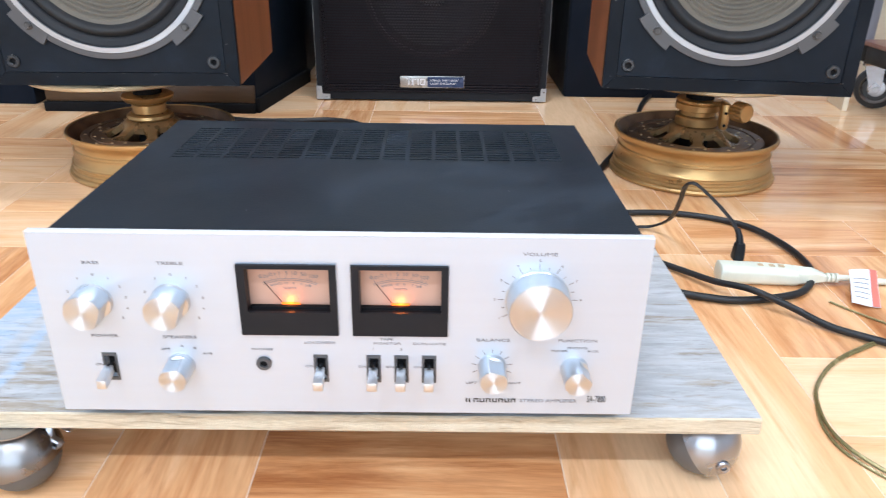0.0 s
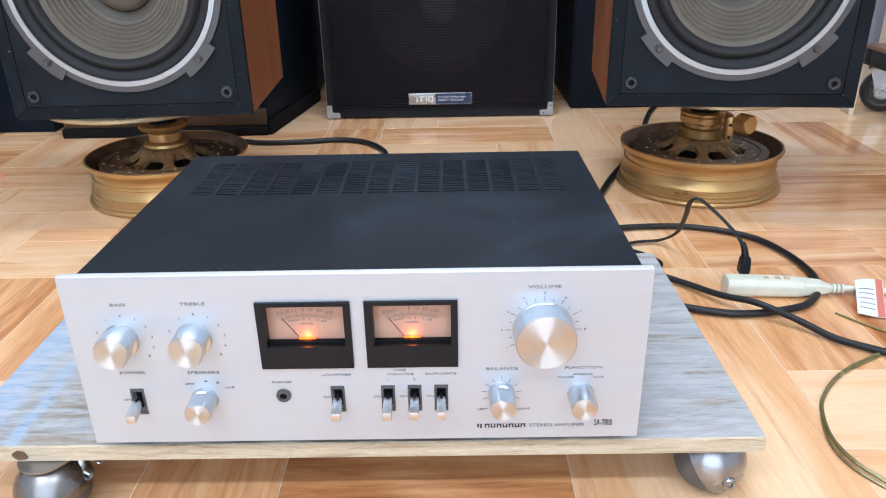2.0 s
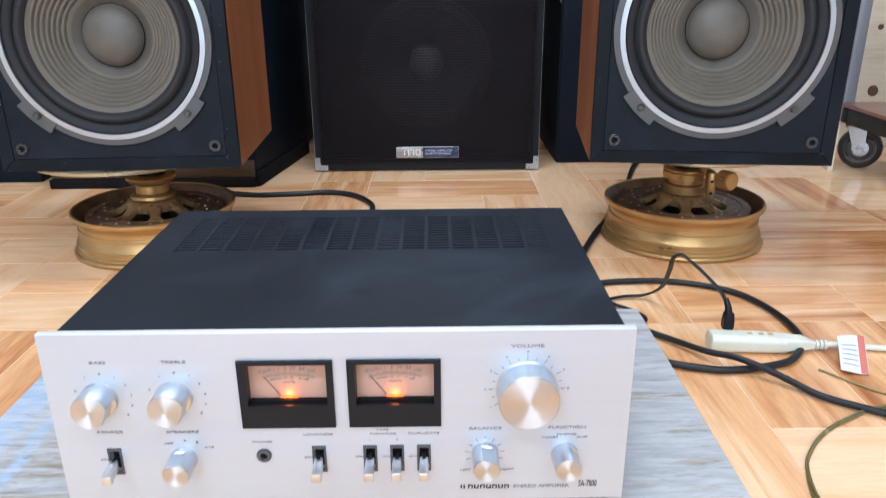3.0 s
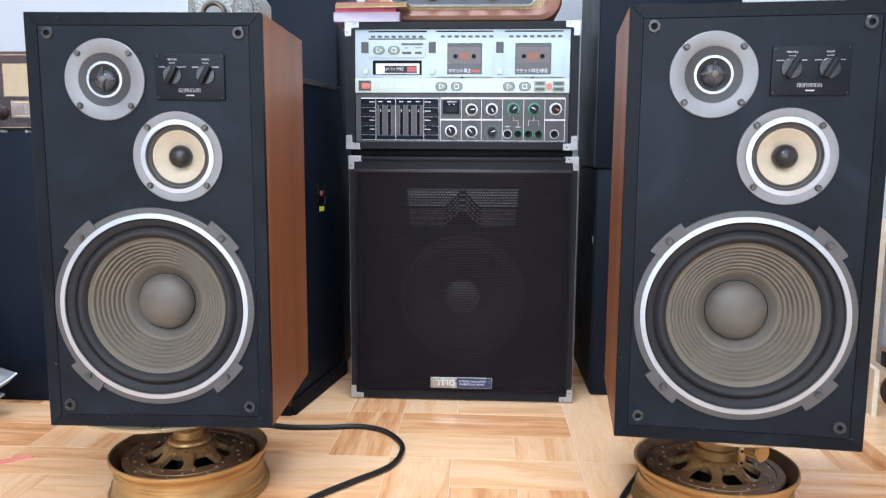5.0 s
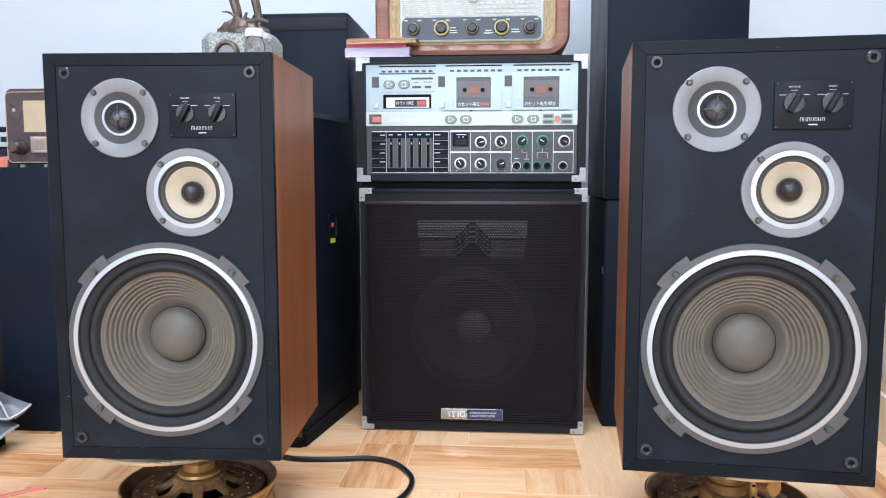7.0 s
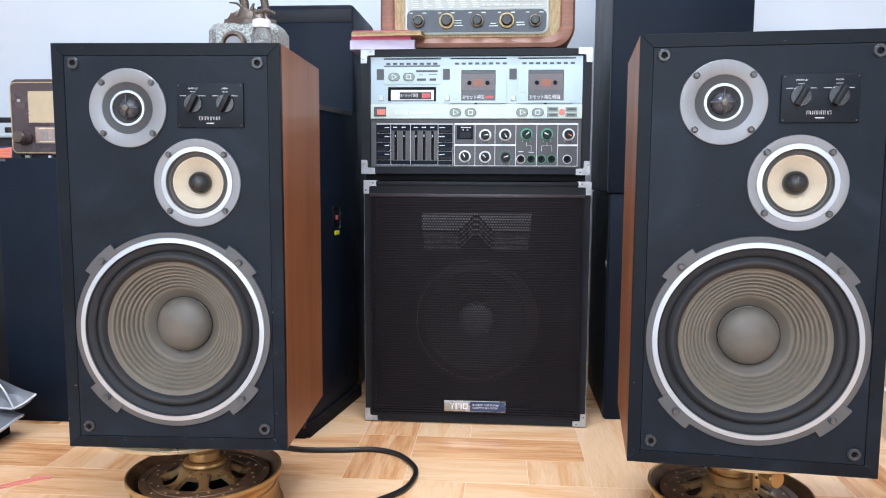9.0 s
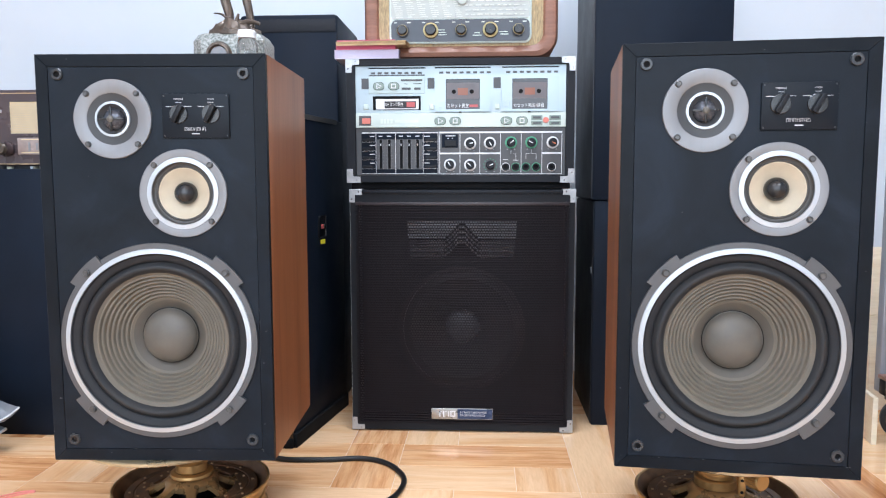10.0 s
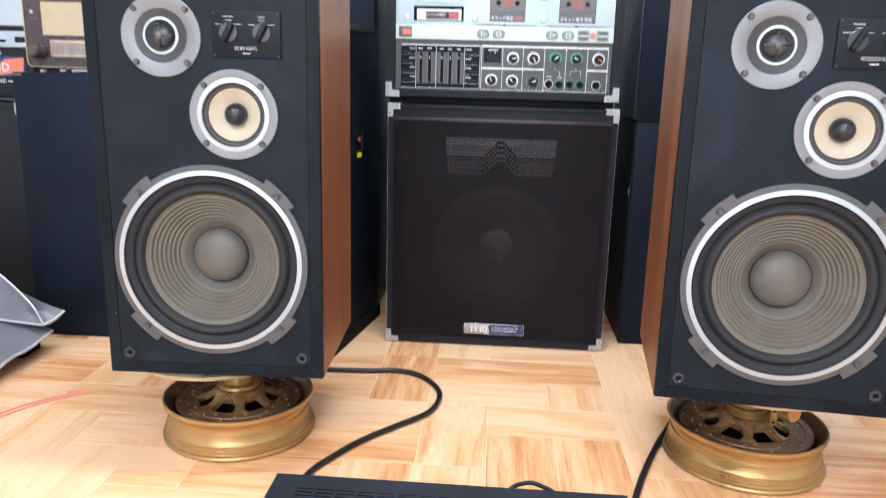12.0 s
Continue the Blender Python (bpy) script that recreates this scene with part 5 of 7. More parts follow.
    bars("maker_mark", b, WHITE_INK, -0.0030, [(-0.060, -0.050, 0.0535, 0.0565), (-0.0567, -0.0533, 0.0415, 0.0565), (-0.047, -0.0435, 0.0415, 0.0565), (-0.0425, -0.036, 0.0535, 0.0565), (-0.034, -0.0308, 0.0415, 0.0565), (-0.028, -0.0250, 0.0415, 0.0565), (-0.0185, -0.0155, 0.0415, 0.0565), (-0.025, -0.0185, 0.0535, 0.0565), (-0.025, -0.0185, 0.0415, 0.0445)])
    words("8-TRACK TAPE PLAYER/", 0.0068, -0.004, 0.0530, -0.0038, b, WHITE_INK, 0.95, "LEFT")
    words("CASSETTE RECORDER", 0.0068, -0.004, 0.0455, -0.0038, b, WHITE_INK, 0.95, "LEFT")
    for x in (-0.22, 0.22):
        for y in (0.04, 0.32):
            part("foot", lathe(B(), [(0, 0), (0.012, 0), (0.012, 0.004), (0, 0.004)], x, 0, 16, "Z", y), RUBBER, s)
    return s


speaker_cabinet()


def tape_deck():
    W, H, D = 0.2805, 0.302, 0.33
    s = thing("tape_deck", pose(0.0515, 1.796, 0.6132), "silver and charcoal double cassette and eight-track deck in a black case", "tape deck")
    X = lambda mm: mm / 1000 - W
    Z = lambda mm: 0.0188 + H - mm / 1000
    bm = plate(B(), [-W, X(21), X(541), W], [0.0188, Z(286), Z(16), Z(0)], {(1, 1)}, 0.0, 0.05)
    box(bm, -W, W, 0.05, D, 0.0188, Z(0))
    part("case", bm, VINYL, s, "black vinyl carrying case")
    # Added block: hides the wall behind and draws the gap's shade.
    part("base", box(B(), -W + 0.008, W - 0.008, 0.012, D - 0.01, 0.0015, 0.0186, 0.002), MATT, s, "dark block standing in for the shaded gap under the case")
    for sx in (-1, 1):
        for zz, sz in ((0.0188, -1), (Z(0), 1)):
            metal_corner(s, sx * W, zz, sx, sz, 0.0, 0.033, 0.0145)
        for y in (0.05, 0.28):
            part("foot", lathe(B(), [(0, 0), (0.012, 0), (0.012, 0.0188), (0, 0.0188)], sx * 0.22, 0, 16, "Z", y), RUBBER, s)
    Y = 0.0080

    def slab(name, x0, x1, d0, d1, front, mat, parent, bevel=0.0006, label=""):
        return part(name, box(B(), X(x0), X(x1), front, Y + 0.004, Z(d1), Z(d0), bevel, 1), mat, parent, label)

    up = slab("upper_panel", 21.5, 540.5, 16.5, 131, Y, SILVER_PANEL, s, 0.0006, "silver upper panel")
    strip = slab("key_strip", 21.5, 540.5, 131.5, 167, Y - 0.003, STRIP_WHITE, s, 0.0008, "pale key strip")
    low = slab("lower_panel", 21.5, 540.5, 167.5, 285.5, Y + 0.001, GREY_PANEL, s, 0.0006, "charcoal lower panel with knobs and sliders")

    def pill(x0, x1, d0, d1, parent, front, shape):
        cx, cz = (X(x0) + X(x1)) / 2, (Z(d0) + Z(d1)) / 2
        ring = lambda g, y: outline(X(x0) + g, X(x1) - g, Z(d1) + g, Z(d0) - g, abs(Z(d0) - Z(d1)) / 2 - g - 0.0001, y)
        k = part("key", loft(B(), [ring(0, front + 0.002), ring(0, front - 0.0010), ring(0.0008, front - 0.0018)]), PLASTIC, parent, "dark-edged oval key")
        part("key_cap", loft(B(), [ring(0.0009, front - 0.0010), ring(0.0009, front - 0.0024)]), PILL, k)
        if shape == "play":
            for q, mt, yy in ((0.0074, WHITE_INK, 0.0027), (0.0052, PILL, 0.0030)):
                bm = B()
                vs = [bm.verts.new((cx + a * q, front - yy, cz + b * q)) for a, b in ((-0.7, -1), (1.1, 0), (-0.7, 1))]
                bm.faces.new(vs)
                part("play_mark", bm, mt, k)
        else:
            for q, mt, yy in ((0.0056, WHITE_INK, 0.0027), (0.0040, PILL, 0.0030)):
                part("stop_mark", box(B(), cx - q, cx + q, front - yy, front - yy + 0.0002, cz - q, cz + q), mt, k)

    # upper panel: eight-track slot and two cassette doors
    for lo, hi in ((55, 196), (219, 356), (384, 523)):
        slab("top_vent", lo, hi, 20.5, 23.5, Y - 0.0006, MATT, up, 0)
    for start in (61, 230, 394):
        for i in range(8):
            slab("indicator", start + i * 16.6, start + i * 16.6 + 10, 31.5, 36.5, Y - 0.0008, GREY_PANEL, up, 0)
    slab("track_legend", 55, 194, 38, 41, Y - 0.0005, GREY_PANEL, up, 0)
    slab("track_panel", 55, 194, 43, 84, Y - 0.0015, TRACK_GREY, up)
    pill(66, 94, 56, 75.5, up, Y - 0.0015, "play")
    pill(103, 131, 56, 75.5, up, Y - 0.0015, "stop")
    for a, b, c, d in ((135, 188, 49.5, 54), (137, 159, 69.5, 75), (168, 184, 69.5, 75), (142, 152, 60, 61.5), (166, 186, 59.5, 61)):
        slab("legend", a, b, c, d, Y - 0.0021, GREY_PANEL, up, 0)
    for a, b in ((37, 55), (201, 218), (363, 381)):
        slab("dark_tab", a, b, 46.5, 72.5, Y - 0.0010, GREY_PANEL, up, 0)
    for a, b in ((42, 54), (205, 217), (367, 379)):
        slab("push_button", a, b, 110, 123, Y - 0.0040, STRIP_WHITE, up, 0.0012)
    part("slot_frame", plate(B(), [X(65), X(72), X(179), X(184)], [Z(124), Z(122.5), Z(96.5), Z(90)], {(1, 1)}, Y - 0.0012, Y + 0.002), MATT, up)
    cart = slab("cartridge", 72.5, 178.5, 97, 122, Y - 0.0004, PAPER, up, 0.0005, "white eight-track cartridge")
    slab("cartridge_label", 94, 172, 102.5, 119.5, Y - 0.0009, BLACK_INK, cart, 0)
    slab("cartridge_mark", 149, 170, 105, 117, Y - 0.0014, FADED_RED, cart, 0)
    words("8トラック再生", 0.0105, X(96), Z(111), Y - 0.0012, cart, WHITE_INK, 0.66, "LEFT")
    for a, b, wl, wr, title, red in ((219, 356, 246, 330, "カセット再生", True), (383, 523, 409, 495, "カセット再生/録音", False)):
        door = part("cassette_door", plate(B(), [X(a), X(wl), X(wr), X(b)], [Z(129), Z(123.5), Z(50), Z(45)], {(1, 1)}, Y - 0.0045, Y + 0.002), SILVER_DOOR, up, "silver cassette door with smoked window")
        part("window", box(B(), X(wl), X(wr), Y - 0.0014, Y - 0.0006, Z(123.5), Z(50)), DARK_WINDOW, door)
        part("cassette", box(B(), X(wl + 2), X(wr - 2), Y - 0.0020, Y - 0.0015, Z(98), Z(59)), CASSETTE, door)
        c = (wl + wr) / 2
        slab("cassette_label", c - 12.5, c + 12.5, 72, 89, Y - 0.0024, MUTED_ORANGE, door, 0)
        for r in (-22, 22):
            part("reel", lathe(B(), [(0, Y - 0.0026), (0.0052, Y - 0.0026), (0.0052, Y - 0.0019)], X(c + r), Z(80.5), 20), MATT, door)
        words(title, 0.0108, X(wl + 2.5), Z(115), Y - 0.0018, door, WHITE_INK, 0.85, "LEFT")
        if red:
            slab("red_tag", wr - 26, wr - 5, 112, 118, Y - 0.0020, FADED_RED, door, 0)
        slab("emblem", a + 6, a + 20, 104, 118, Y - 0.0050, SILVER_PANEL, door, 0.0004)

    # key strip
    YS = Y - 0.003
    slab("lamp_field", 30, 60.5, 138, 162, YS - 0.0006, GREY_PANEL, strip, 0)
    slab("power_key", 38, 59, 144, 158, YS - 0.0030, RED_BRIGHT, strip, 0.001, "red power key")
    bars("maker_mark", strip, FAINT_INK, YS, [(X(84 + i * 8.2), X(89.5 + i * 8.2), Z(157), Z(146)) for i in range(4)] + [(X(120), X(178), Z(155), Z(149))])
    for a, sh in ((218, "play"), (255, "stop"), (381, "play"), (419, "stop")):
        pill(a, a + 28.5, 142, 161.5, strip, YS, sh)
    for a, b, c, d in ((456, 483, 139, 150), (456, 483, 153, 163), (500, 528, 139, 150), (500, 528, 153, 163)):
        slab("rec_key", a, b, c, d, YS - 0.0012, PILL, strip, 0.0006)
        slab("rec_legend", a + 4, b - 4, c + 3, d - 3, YS - 0.0016, GREY_PANEL, strip, 0)
    part("record_key", lathe(B(), [(0, YS - 0.004), (0.0066, YS - 0.004), (0.0072, YS - 0.003), (0.0072, YS)], X(491.5), Z(151), 28), RED_BRIGHT, strip, "round red record key")
    for a in (279, 448):
        slab("latch", a, a + 6, 129, 132, YS - 0.0022, MATT, strip, 0)

    # lower panel: equaliser
    YL = Y + 0.001
    slab("eq_field", 35, 227, 178, 281, YL - 0.0008, BLACK, low, 0.0004)
    slab("slider_field", 73, 188, 196, 270, YL - 0.0014, GREY_PANEL, low, 0.0003)
    for a, b, c, d in [(a, a + 0.9, 280, 179) for a in (71, 120, 189, 226)] + [(36, 226, 181, 178.6), (36, 226, 281, 280)]:
        bars("grid_line", low, WHITE_INK, YL - 0.0008, [(X(a), X(b), Z(c), Z(d))], 0.0009)
    for a in (78, 99, 129, 149, 170):
        words_bar = (X(a), X(a + 10), Z(189), Z(187))
        bars("slider_legend", low, WHITE_INK, YL - 0.0008, [words_bar])
    for a in (84, 105, 135, 155, 176):
        sl = slab("slider_slot", a - 3.5, a + 3.5, 197, 268, YL - 0.0018, MATT, low, 0)
        slab("slider_cap", a - 3, a + 3, 205, 214, YL - 0.0060, PLASTIC, sl, 0.0006)
        slab("slider_line", a - 0.9, a + 0.9, 207, 212, YL - 0.0062, WHITE_INK, sl, 0)
        bars("slider_print", low, INK, YL - 0.0014, [(X(a - 8), X(a - 5.5), Z(d + 0.4), Z(d)) for d in range(203, 268, 8)] + [(X(a + 5.5), X(a + 8), Z(d + 0.4), Z(d)) for d in range(203, 268, 8)] + [(X(a - 4.6), X(a - 4.0), Z(270), Z(196)), (X(a + 4.0), X(a + 4.6), Z(270), Z(196))])
    for d in (193, 215, 237, 259):
        slab("eq_key", 38, 66, d + 1, d + 8, YL - 0.0045, PLASTIC, low, 0.0008)
        slab("eq_key", 195, 223, d + 1, d + 8, YL - 0.0045, PLASTIC, low, 0.0008)
        for a, b, c, e in ((56, 68, d - 3.5, d - 5.5), (192, 206, d - 3.5, d - 5.5), (36, 69, d + 9.8, d + 9.2), (191, 225, d + 9.8, d + 9.2)):
            bars("eq_print", low, WHITE_INK, YL - 0.0008, [(X(a), X(b), Z(c), Z(e))])

    # lower panel: mixer knobs and sockets
    for k, (a, b, c, d) in enumerate([(230, 532, 181.5, 177.5), (230, 381, 233, 229), (483, 532, 233, 229), (230, 532, 282, 281)] + [(a - 0.6, a + 0.6, 281, 181.5) for a in (230.6, 281, 330, 381, 432, 483, 531.4)]):
        bars("grid_line", low, WHITE_INK, YL, [(X(a), X(b), Z(c), Z(d))], 0.0008 if k < 4 else 0.0006)

    def dial(x, d, ring, mark):
        k = part("dial", lathe(B(), [(0.0108, YL), (0.0106, YL - 0.0130), (0.0094, YL - 0.0140), (0.0, YL - 0.0140)], X(x), Z(d), 32), PLASTIC, low)
        if ring is not None:
            part("dial_ring", lathe(B(), [(0.0106, YL - 0.0008), (0.0108, YL - 0.0022), (0.0146, YL - 0.0022), (0.0150, YL - 0.0010), (0.0150, YL)], X(x), Z(d), 36), ring, k)
        bm = B()
        vs = [bm.verts.new((a, YL - 0.0143, b)) for a, b in ((-0.0006, -0.003), (0.0006, -0.003), (0.0016, 0.0075), (-0.0016, 0.0075))]
        bm.faces.new(vs)
        bm.transform(Matrix.Translation((X(x), 0, Z(d))) @ pose(0, 0, 0, 0, mark, 0))
        part("dial_pointer", bm, ORANGE if x == 509 else WHITE_INK, k)
        bars("dial_print", low, WHITE_INK, YL, [(X(x - 10), X(x - 8.5), Z(d + 17), Z(d + 15.5)), (X(x + 8.5), X(x + 10), Z(d + 17), Z(d + 15.5))])

    for x, d, ring, mark in ((306, 207, WHITE_INK, 80), (355, 206, WHITE_INK, 150), (407, 205, GREEN, 50), (457, 205, GREEN, -60), (509, 205, WHITE_INK, 120), (256, 259, WHITE_INK, -30), (306, 260, WHITE_INK, -45), (356, 260, None, 70)):
        dial(x, d, ring, mark)
    for i in range(11):
        a = math.radians(-45 + i * 27)
        part("green_dot", box(B(), X(356) + 0.0158 * math.cos(a) - 0.0012, X(356) + 0.0158 * math.cos(a) + 0.0012, YL - 0.0005, YL + 0.0002, Z(260) + 0.0158 * math.sin(a) - 0.0012, Z(260) + 0.0158 * math.sin(a) + 0.0012), GREEN, low)
    for x, ring in ((394, WHITE_INK), (419, GREEN), (444, GREEN), (469, GREEN), (507, WHITE_INK)):
        j = part("jack", lathe(B(), [(0.0050, YL + 0.003), (0.0050, YL - 0.0030), (0.0082, YL - 0.0034), (0.0094, YL - 0.0020), (0.0094, YL)], X(x), Z(265), 30), PLASTIC, low)
        part("jack_ring", lathe(B(), [(0.0088, YL - 0.0002), (0.0088, YL - 0.0010), (0.0108, YL - 0.0010), (0.0110, YL)], X(x), Z(265), 30), ring, j)
        part("jack_hole", lathe(B(), [(0, YL - 0.0012), (0.0052, YL - 0.0012)], X(x), Z(265), 16), MATT, j)
    bars("link_print", low, WHITE_INK, YL, [(X(406.6), X(407.4), Z(232), Z(223)), (X(406.6), X(419.4), Z(232.6), Z(232)), (X(418.6), X(419.4), Z(246), Z(232)), (X(456.6), X(457.4), Z(232), Z(222)), (X(443.6), X(469.4), Z(232.6), Z(232)), (X(443.6), X(444.4), Z(246), Z(232)), (X(468.6), X(469.4), Z(246), Z(232)), (X(388), X(400), Z(247.5), Z(246)), (X(413), X(425), Z(249), Z(247.5))])
    slab("display", 236, 276, 184, 217, YL - 0.0010, BLACK, low, 0.0006)
    slab("display_key", 243, 272, 199, 214, YL - 0.0030, PLASTIC, low, 0.0008)
    bars("display_legend", low, WHITE_INK, YL - 0.001, [(X(246), X(270), Z(189), Z(187)), (X(250), X(253), Z(195), Z(193)), (X(261), X(264), Z(195), Z(193))])
    return s


tape_deck()


# ---- on the deck and behind it ----
def table_radio():
    s = thing("table_radio", pose(0.0525, 1.822, 0.934), "vintage tube radio with reddish veneer case, cane surround and dial", "radio")
    W, H = 0.2395, 0.325
    bm = loft(B(), [outline(-W + 0.037, W - 0.037, 0.036, H - 0.040, 0.030, 0.012), outline(-W + 0.032, W - 0.032, 0.026, H - 0.034, 0.034, 0.004), outline(-W + 0.021, W - 0.021, 0.018, H - 0.022, 0.040, 0.000), outline(-W + 0.006, W - 0.006, 0.008, H - 0.006, 0.048, 0.003),
                    outline(-W, W, 0.004, H, 0.052, 0.014), outline(-W, W, 0.004, H, 0.052, 0.19)], False)
    part("case", bm, RADIO_WOOD, s, "glossy reddish veneer case")
    part("back_panel", box(B(), -W + 0.01, W - 0.01, 0.185, 0.188, 0.012, H - 0.01), CARD, s)
    part("cane_surround", loft(B(), [outline(-W + 0.030, W - 0.030, 0.026, H - 0.034, 0.03, 0.0105), outline(-W + 0.030, W - 0.030, 0.026, H - 0.034, 0.03, 0.016)]), CANE, s, "yellow woven cane surround")
    pan = part("dial_frame", loft(B(), [outline(-0.177, 0.175, 0.040, 0.245, 0.018, 0.0125), outline(-0.177, 0.175, 0.040, 0.245, 0.018, 0.006), outline(-0.174, 0.172, 0.043, 0.242, 0.016, 0.004)]), STRIP_WHITE, s, "pale-edged dial frame")
    part("knob_panel", loft(B(), [outline(-0.172, 0.170, 0.0445, 0.098, 0.014, 0.0045), outline(-0.172, 0.170, 0.0445, 0.098, 0.014, 0.0025)]), RADIO_BLACK, pan, "black glossy knob strip")
    part("dial", loft(B(), [outline(-0.172, 0.170, 0.100, 0.240, 0.008, 0.0045), outline(-0.172, 0.170, 0.100, 0.240, 0.008, 0.0030)]), DIAL, pan, "pale glass tuning dial with station columns")
    rng = random.Random(5)
    for c in range(6):
        rects = []
        for k in range(26):
            z = 0.104 + k * 0.005
            x = -0.160 + c * 0.030 - k * 0.0012
            rects.append((x, x + rng.uniform(0.010, 0.021), z, z + 0.0022))
        bars("station_print", pan, DIM_INK, 0.0030, rects, 0.0004)
    rects = []
    for k in range(6):
        z = 0.108 + k * 0.011
        x = 0.012
        while x < 0.158:
            w = rng.uniform(0.004, 0.016)
            rects.append((x, x + w, z, z + rng.choice((0.0018, 0.0030))))
            x += w + rng.uniform(0.002, 0.008)
    bars("scale_print", pan, DIM_INK, 0.0030, rects, 0.0004)
    bars("scale_rule", pan, INK, 0.0030, [(0.010, 0.160, 0.1055 + k * 0.011, 0.1060 + k * 0.011) for k in range(6)] + [(-0.0125, -0.0118, 0.102, 0.238), (0.133, 0.1337, 0.102, 0.238)], 0.0003)
    part("tuning_eye", lathe(B(), [(0, -0.001), (0.012, -0.001), (0.0135, 0.001), (0.0150, 0.0005), (0.0150, 0.004)], 0.0035, 0.146, 32), DIAL, pan)
    for x, big in ((-0.1435, 0), (-0.0735, 1), (0.0015, 0), (0.0735, 1), (0.1425, 0)):
        r = 0.0165 if not big else 0.0190
        k = part("knob", lathe(B(), [(r, 0.003), (r, -0.004), (r * 0.94, -0.006), (r * 0.80, -0.006)], x, 0.071, 36), BRASS if big else RADIO_BLACK, s, "brass-ringed dark knob")
        part("knob_ring", lathe(B(), [(r * 0.82, -0.004), (r * 0.82, -0.0085), (r * 0.74, -0.009), (r * 0.74, -0.006)], x, 0.071, 36), BRASS, k)
        part("knob_cap", lathe(B(), [(r * 0.74, -0.006), (r * 0.72, -0.014), (r * 0.6, -0.0165), (r * 0.3, -0.0172), (0, -0.0165)], x, 0.071, 32), GRIP_BLACK, k)
        bars("knob_legend", s, DIM_INK, 0.0025, [(x - 0.022, x - 0.014, 0.090, 0.0925), (x + 0.010, x + 0.020, 0.090, 0.0925)])
    for r in ((0.098, 0.118, 0.060, 0.0620), (0.096, 0.116, 0.066, 0.068), (0.030, 0.052, 0.058, 0.060), (0.034, 0.048, 0.064, 0.066), (-0.055, -0.034, 0.060, 0.0615), (-0.055, -0.036, 0.066, 0.0675), (-0.055, -0.038, 0.072, 0.0735)):
        bars("script_mark", s, FAINT_INK, 0.0025, [r])
    for x in (-0.19, 0.19):
        for y in (0.03, 0.16):
            part("foot", lathe(B(), [(0, 0), (0.010, 0), (0.010, 0.006), (0, 0.006)], x, 0, 14, "Z", y), RUBBER, s)
    return s


table_radio()


def book(name, x0, x1, y0, y1, z0, z1, mat, label, turn=0.0):
    s = thing(name, pose((x0 + x1) / 2, y0, z0, 0, 0, turn), label, "book", "pile of books")
    w, d, h = (x1 - x0) / 2, y1 - y0, z1 - z0
    c = B()
    box(c, -w, w, 0, d, 0, 0.0012), box(c, -w, w, 0, d, h - 0.0012, h), box(c, -w, -w + 0.0015, 0, d, 0.0012, h - 0.0012)
    part("cover", c, mat, s)
    n = max(3, int(h / 0.0018))
    edge = [(1.5 + (0.8 if i % 2 else 0.0)) / 1000 for i in range(2 * n + 1)]
    lv = [0.0013 + (h - 0.0026) * i / (2 * n) for i in range(2 * n + 1)]
    bm = loft(B(), [[(-w + 0.002, g - 0.0005, z), (w - g, g - 0.0005, z), (w - g, d - 0.002, z), (-w + 0.002, d - 0.002, z)] for g, z in zip(edge, lv)])
    part("page_block", bm, CARD if name == "notebook" else mat, s)
    return s


book("record_box", -0.256, -0.096, 1.792, 1.950, 0.9340, 0.9555, LILAC, "pale lilac flat box on the tape deck", 0)
book("magazine", -0.252, -0.104, 1.790, 1.945, 0.9557, 0.9650, PINK, "thin crimson magazine in a pile on the deck", -1)
book("notebook", -0.252, -0.078, 1.785, 1.94, 0.9652, 0.9750, CARD, "brown spiral notebook on top of the pile", -4)
book("folder", -0.250, -0.106, 1.79, 1.945, 0.9752, 0.9785, PINK, "thin red folder on top of the pile", -2)


def black_cabinet(name, foot, z0, z1, label, mat=BLACK, bevel=0.004, top_band=0.0):
    """A plain cabinet over four floor corners (front left, front right, back right, back left)."""
    s = thing(name, pose(foot[0][0], foot[0][1], z0), label, "loudspeaker")
    ox, oy = foot[0]
    h = z1 - z0
    bm = B()
    lo = [bm.verts.new((x - ox, y - oy, 0.0)) for x, y in foot]
    hi = [bm.verts.new((x - ox, y - oy, h)) for x, y in foot]
    bm.faces.new(lo[::-1]), bm.faces.new(hi)
    for i in range(4):
        bm.faces.new((lo[i], lo[(i + 1) % 4], hi[(i + 1) % 4], hi[i]))
    bmesh.ops.bevel(bm, geom=bm.edges[:], offset=bevel, segments=2, affect="EDGES", profile=0.5)
    part("body", bm, mat, s)
    return s


# stacked cabinets behind the first loudspeaker
lower = black_cabinet("floor_cabinet", [(-0.815, 1.655), (-0.338, 1.655), (-0.278, 1.997), (-0.80, 1.997)], 0.0, 0.795, "tall black cabinet with a brown foot rail and terminal plate")
part("foot_rail", box(B(), 0.002, 0.474, -0.006, 0.004, 0.022, 0.062, 0.002), TROLLEY_DARK, lower, "brown wooden foot rail")
side = Matrix.Translation((0.477, 0.0, 0)) @ pose(0, 0, 0, 0, 0, math.degrees(math.atan2(0.342, 0.060)))
part("plinth", box(B(), -0.006, 0.345, -0.0080, 0.0035, 0.0, 0.034, 0.002, m=side), MATT, lower, "black plinth strip")
part("plinth", box(B(), -0.002, 0.475, -0.0130, 0.0035, 0.0, 0.0215, 0.002), MATT, lower, "black plinth strip")
tp = part("terminal_plate", box(B(), 0.163, 0.207, -0.0035, 0.001, 0.490, 0.547, 0.006, 3, m=side), PLASTIC, lower, "black terminal plate")
part("terminal", box(B(), 0.174, 0.184, -0.0085, -0.0030, 0.513, 0.525, 0.002, m=side), FADED_RED, tp)
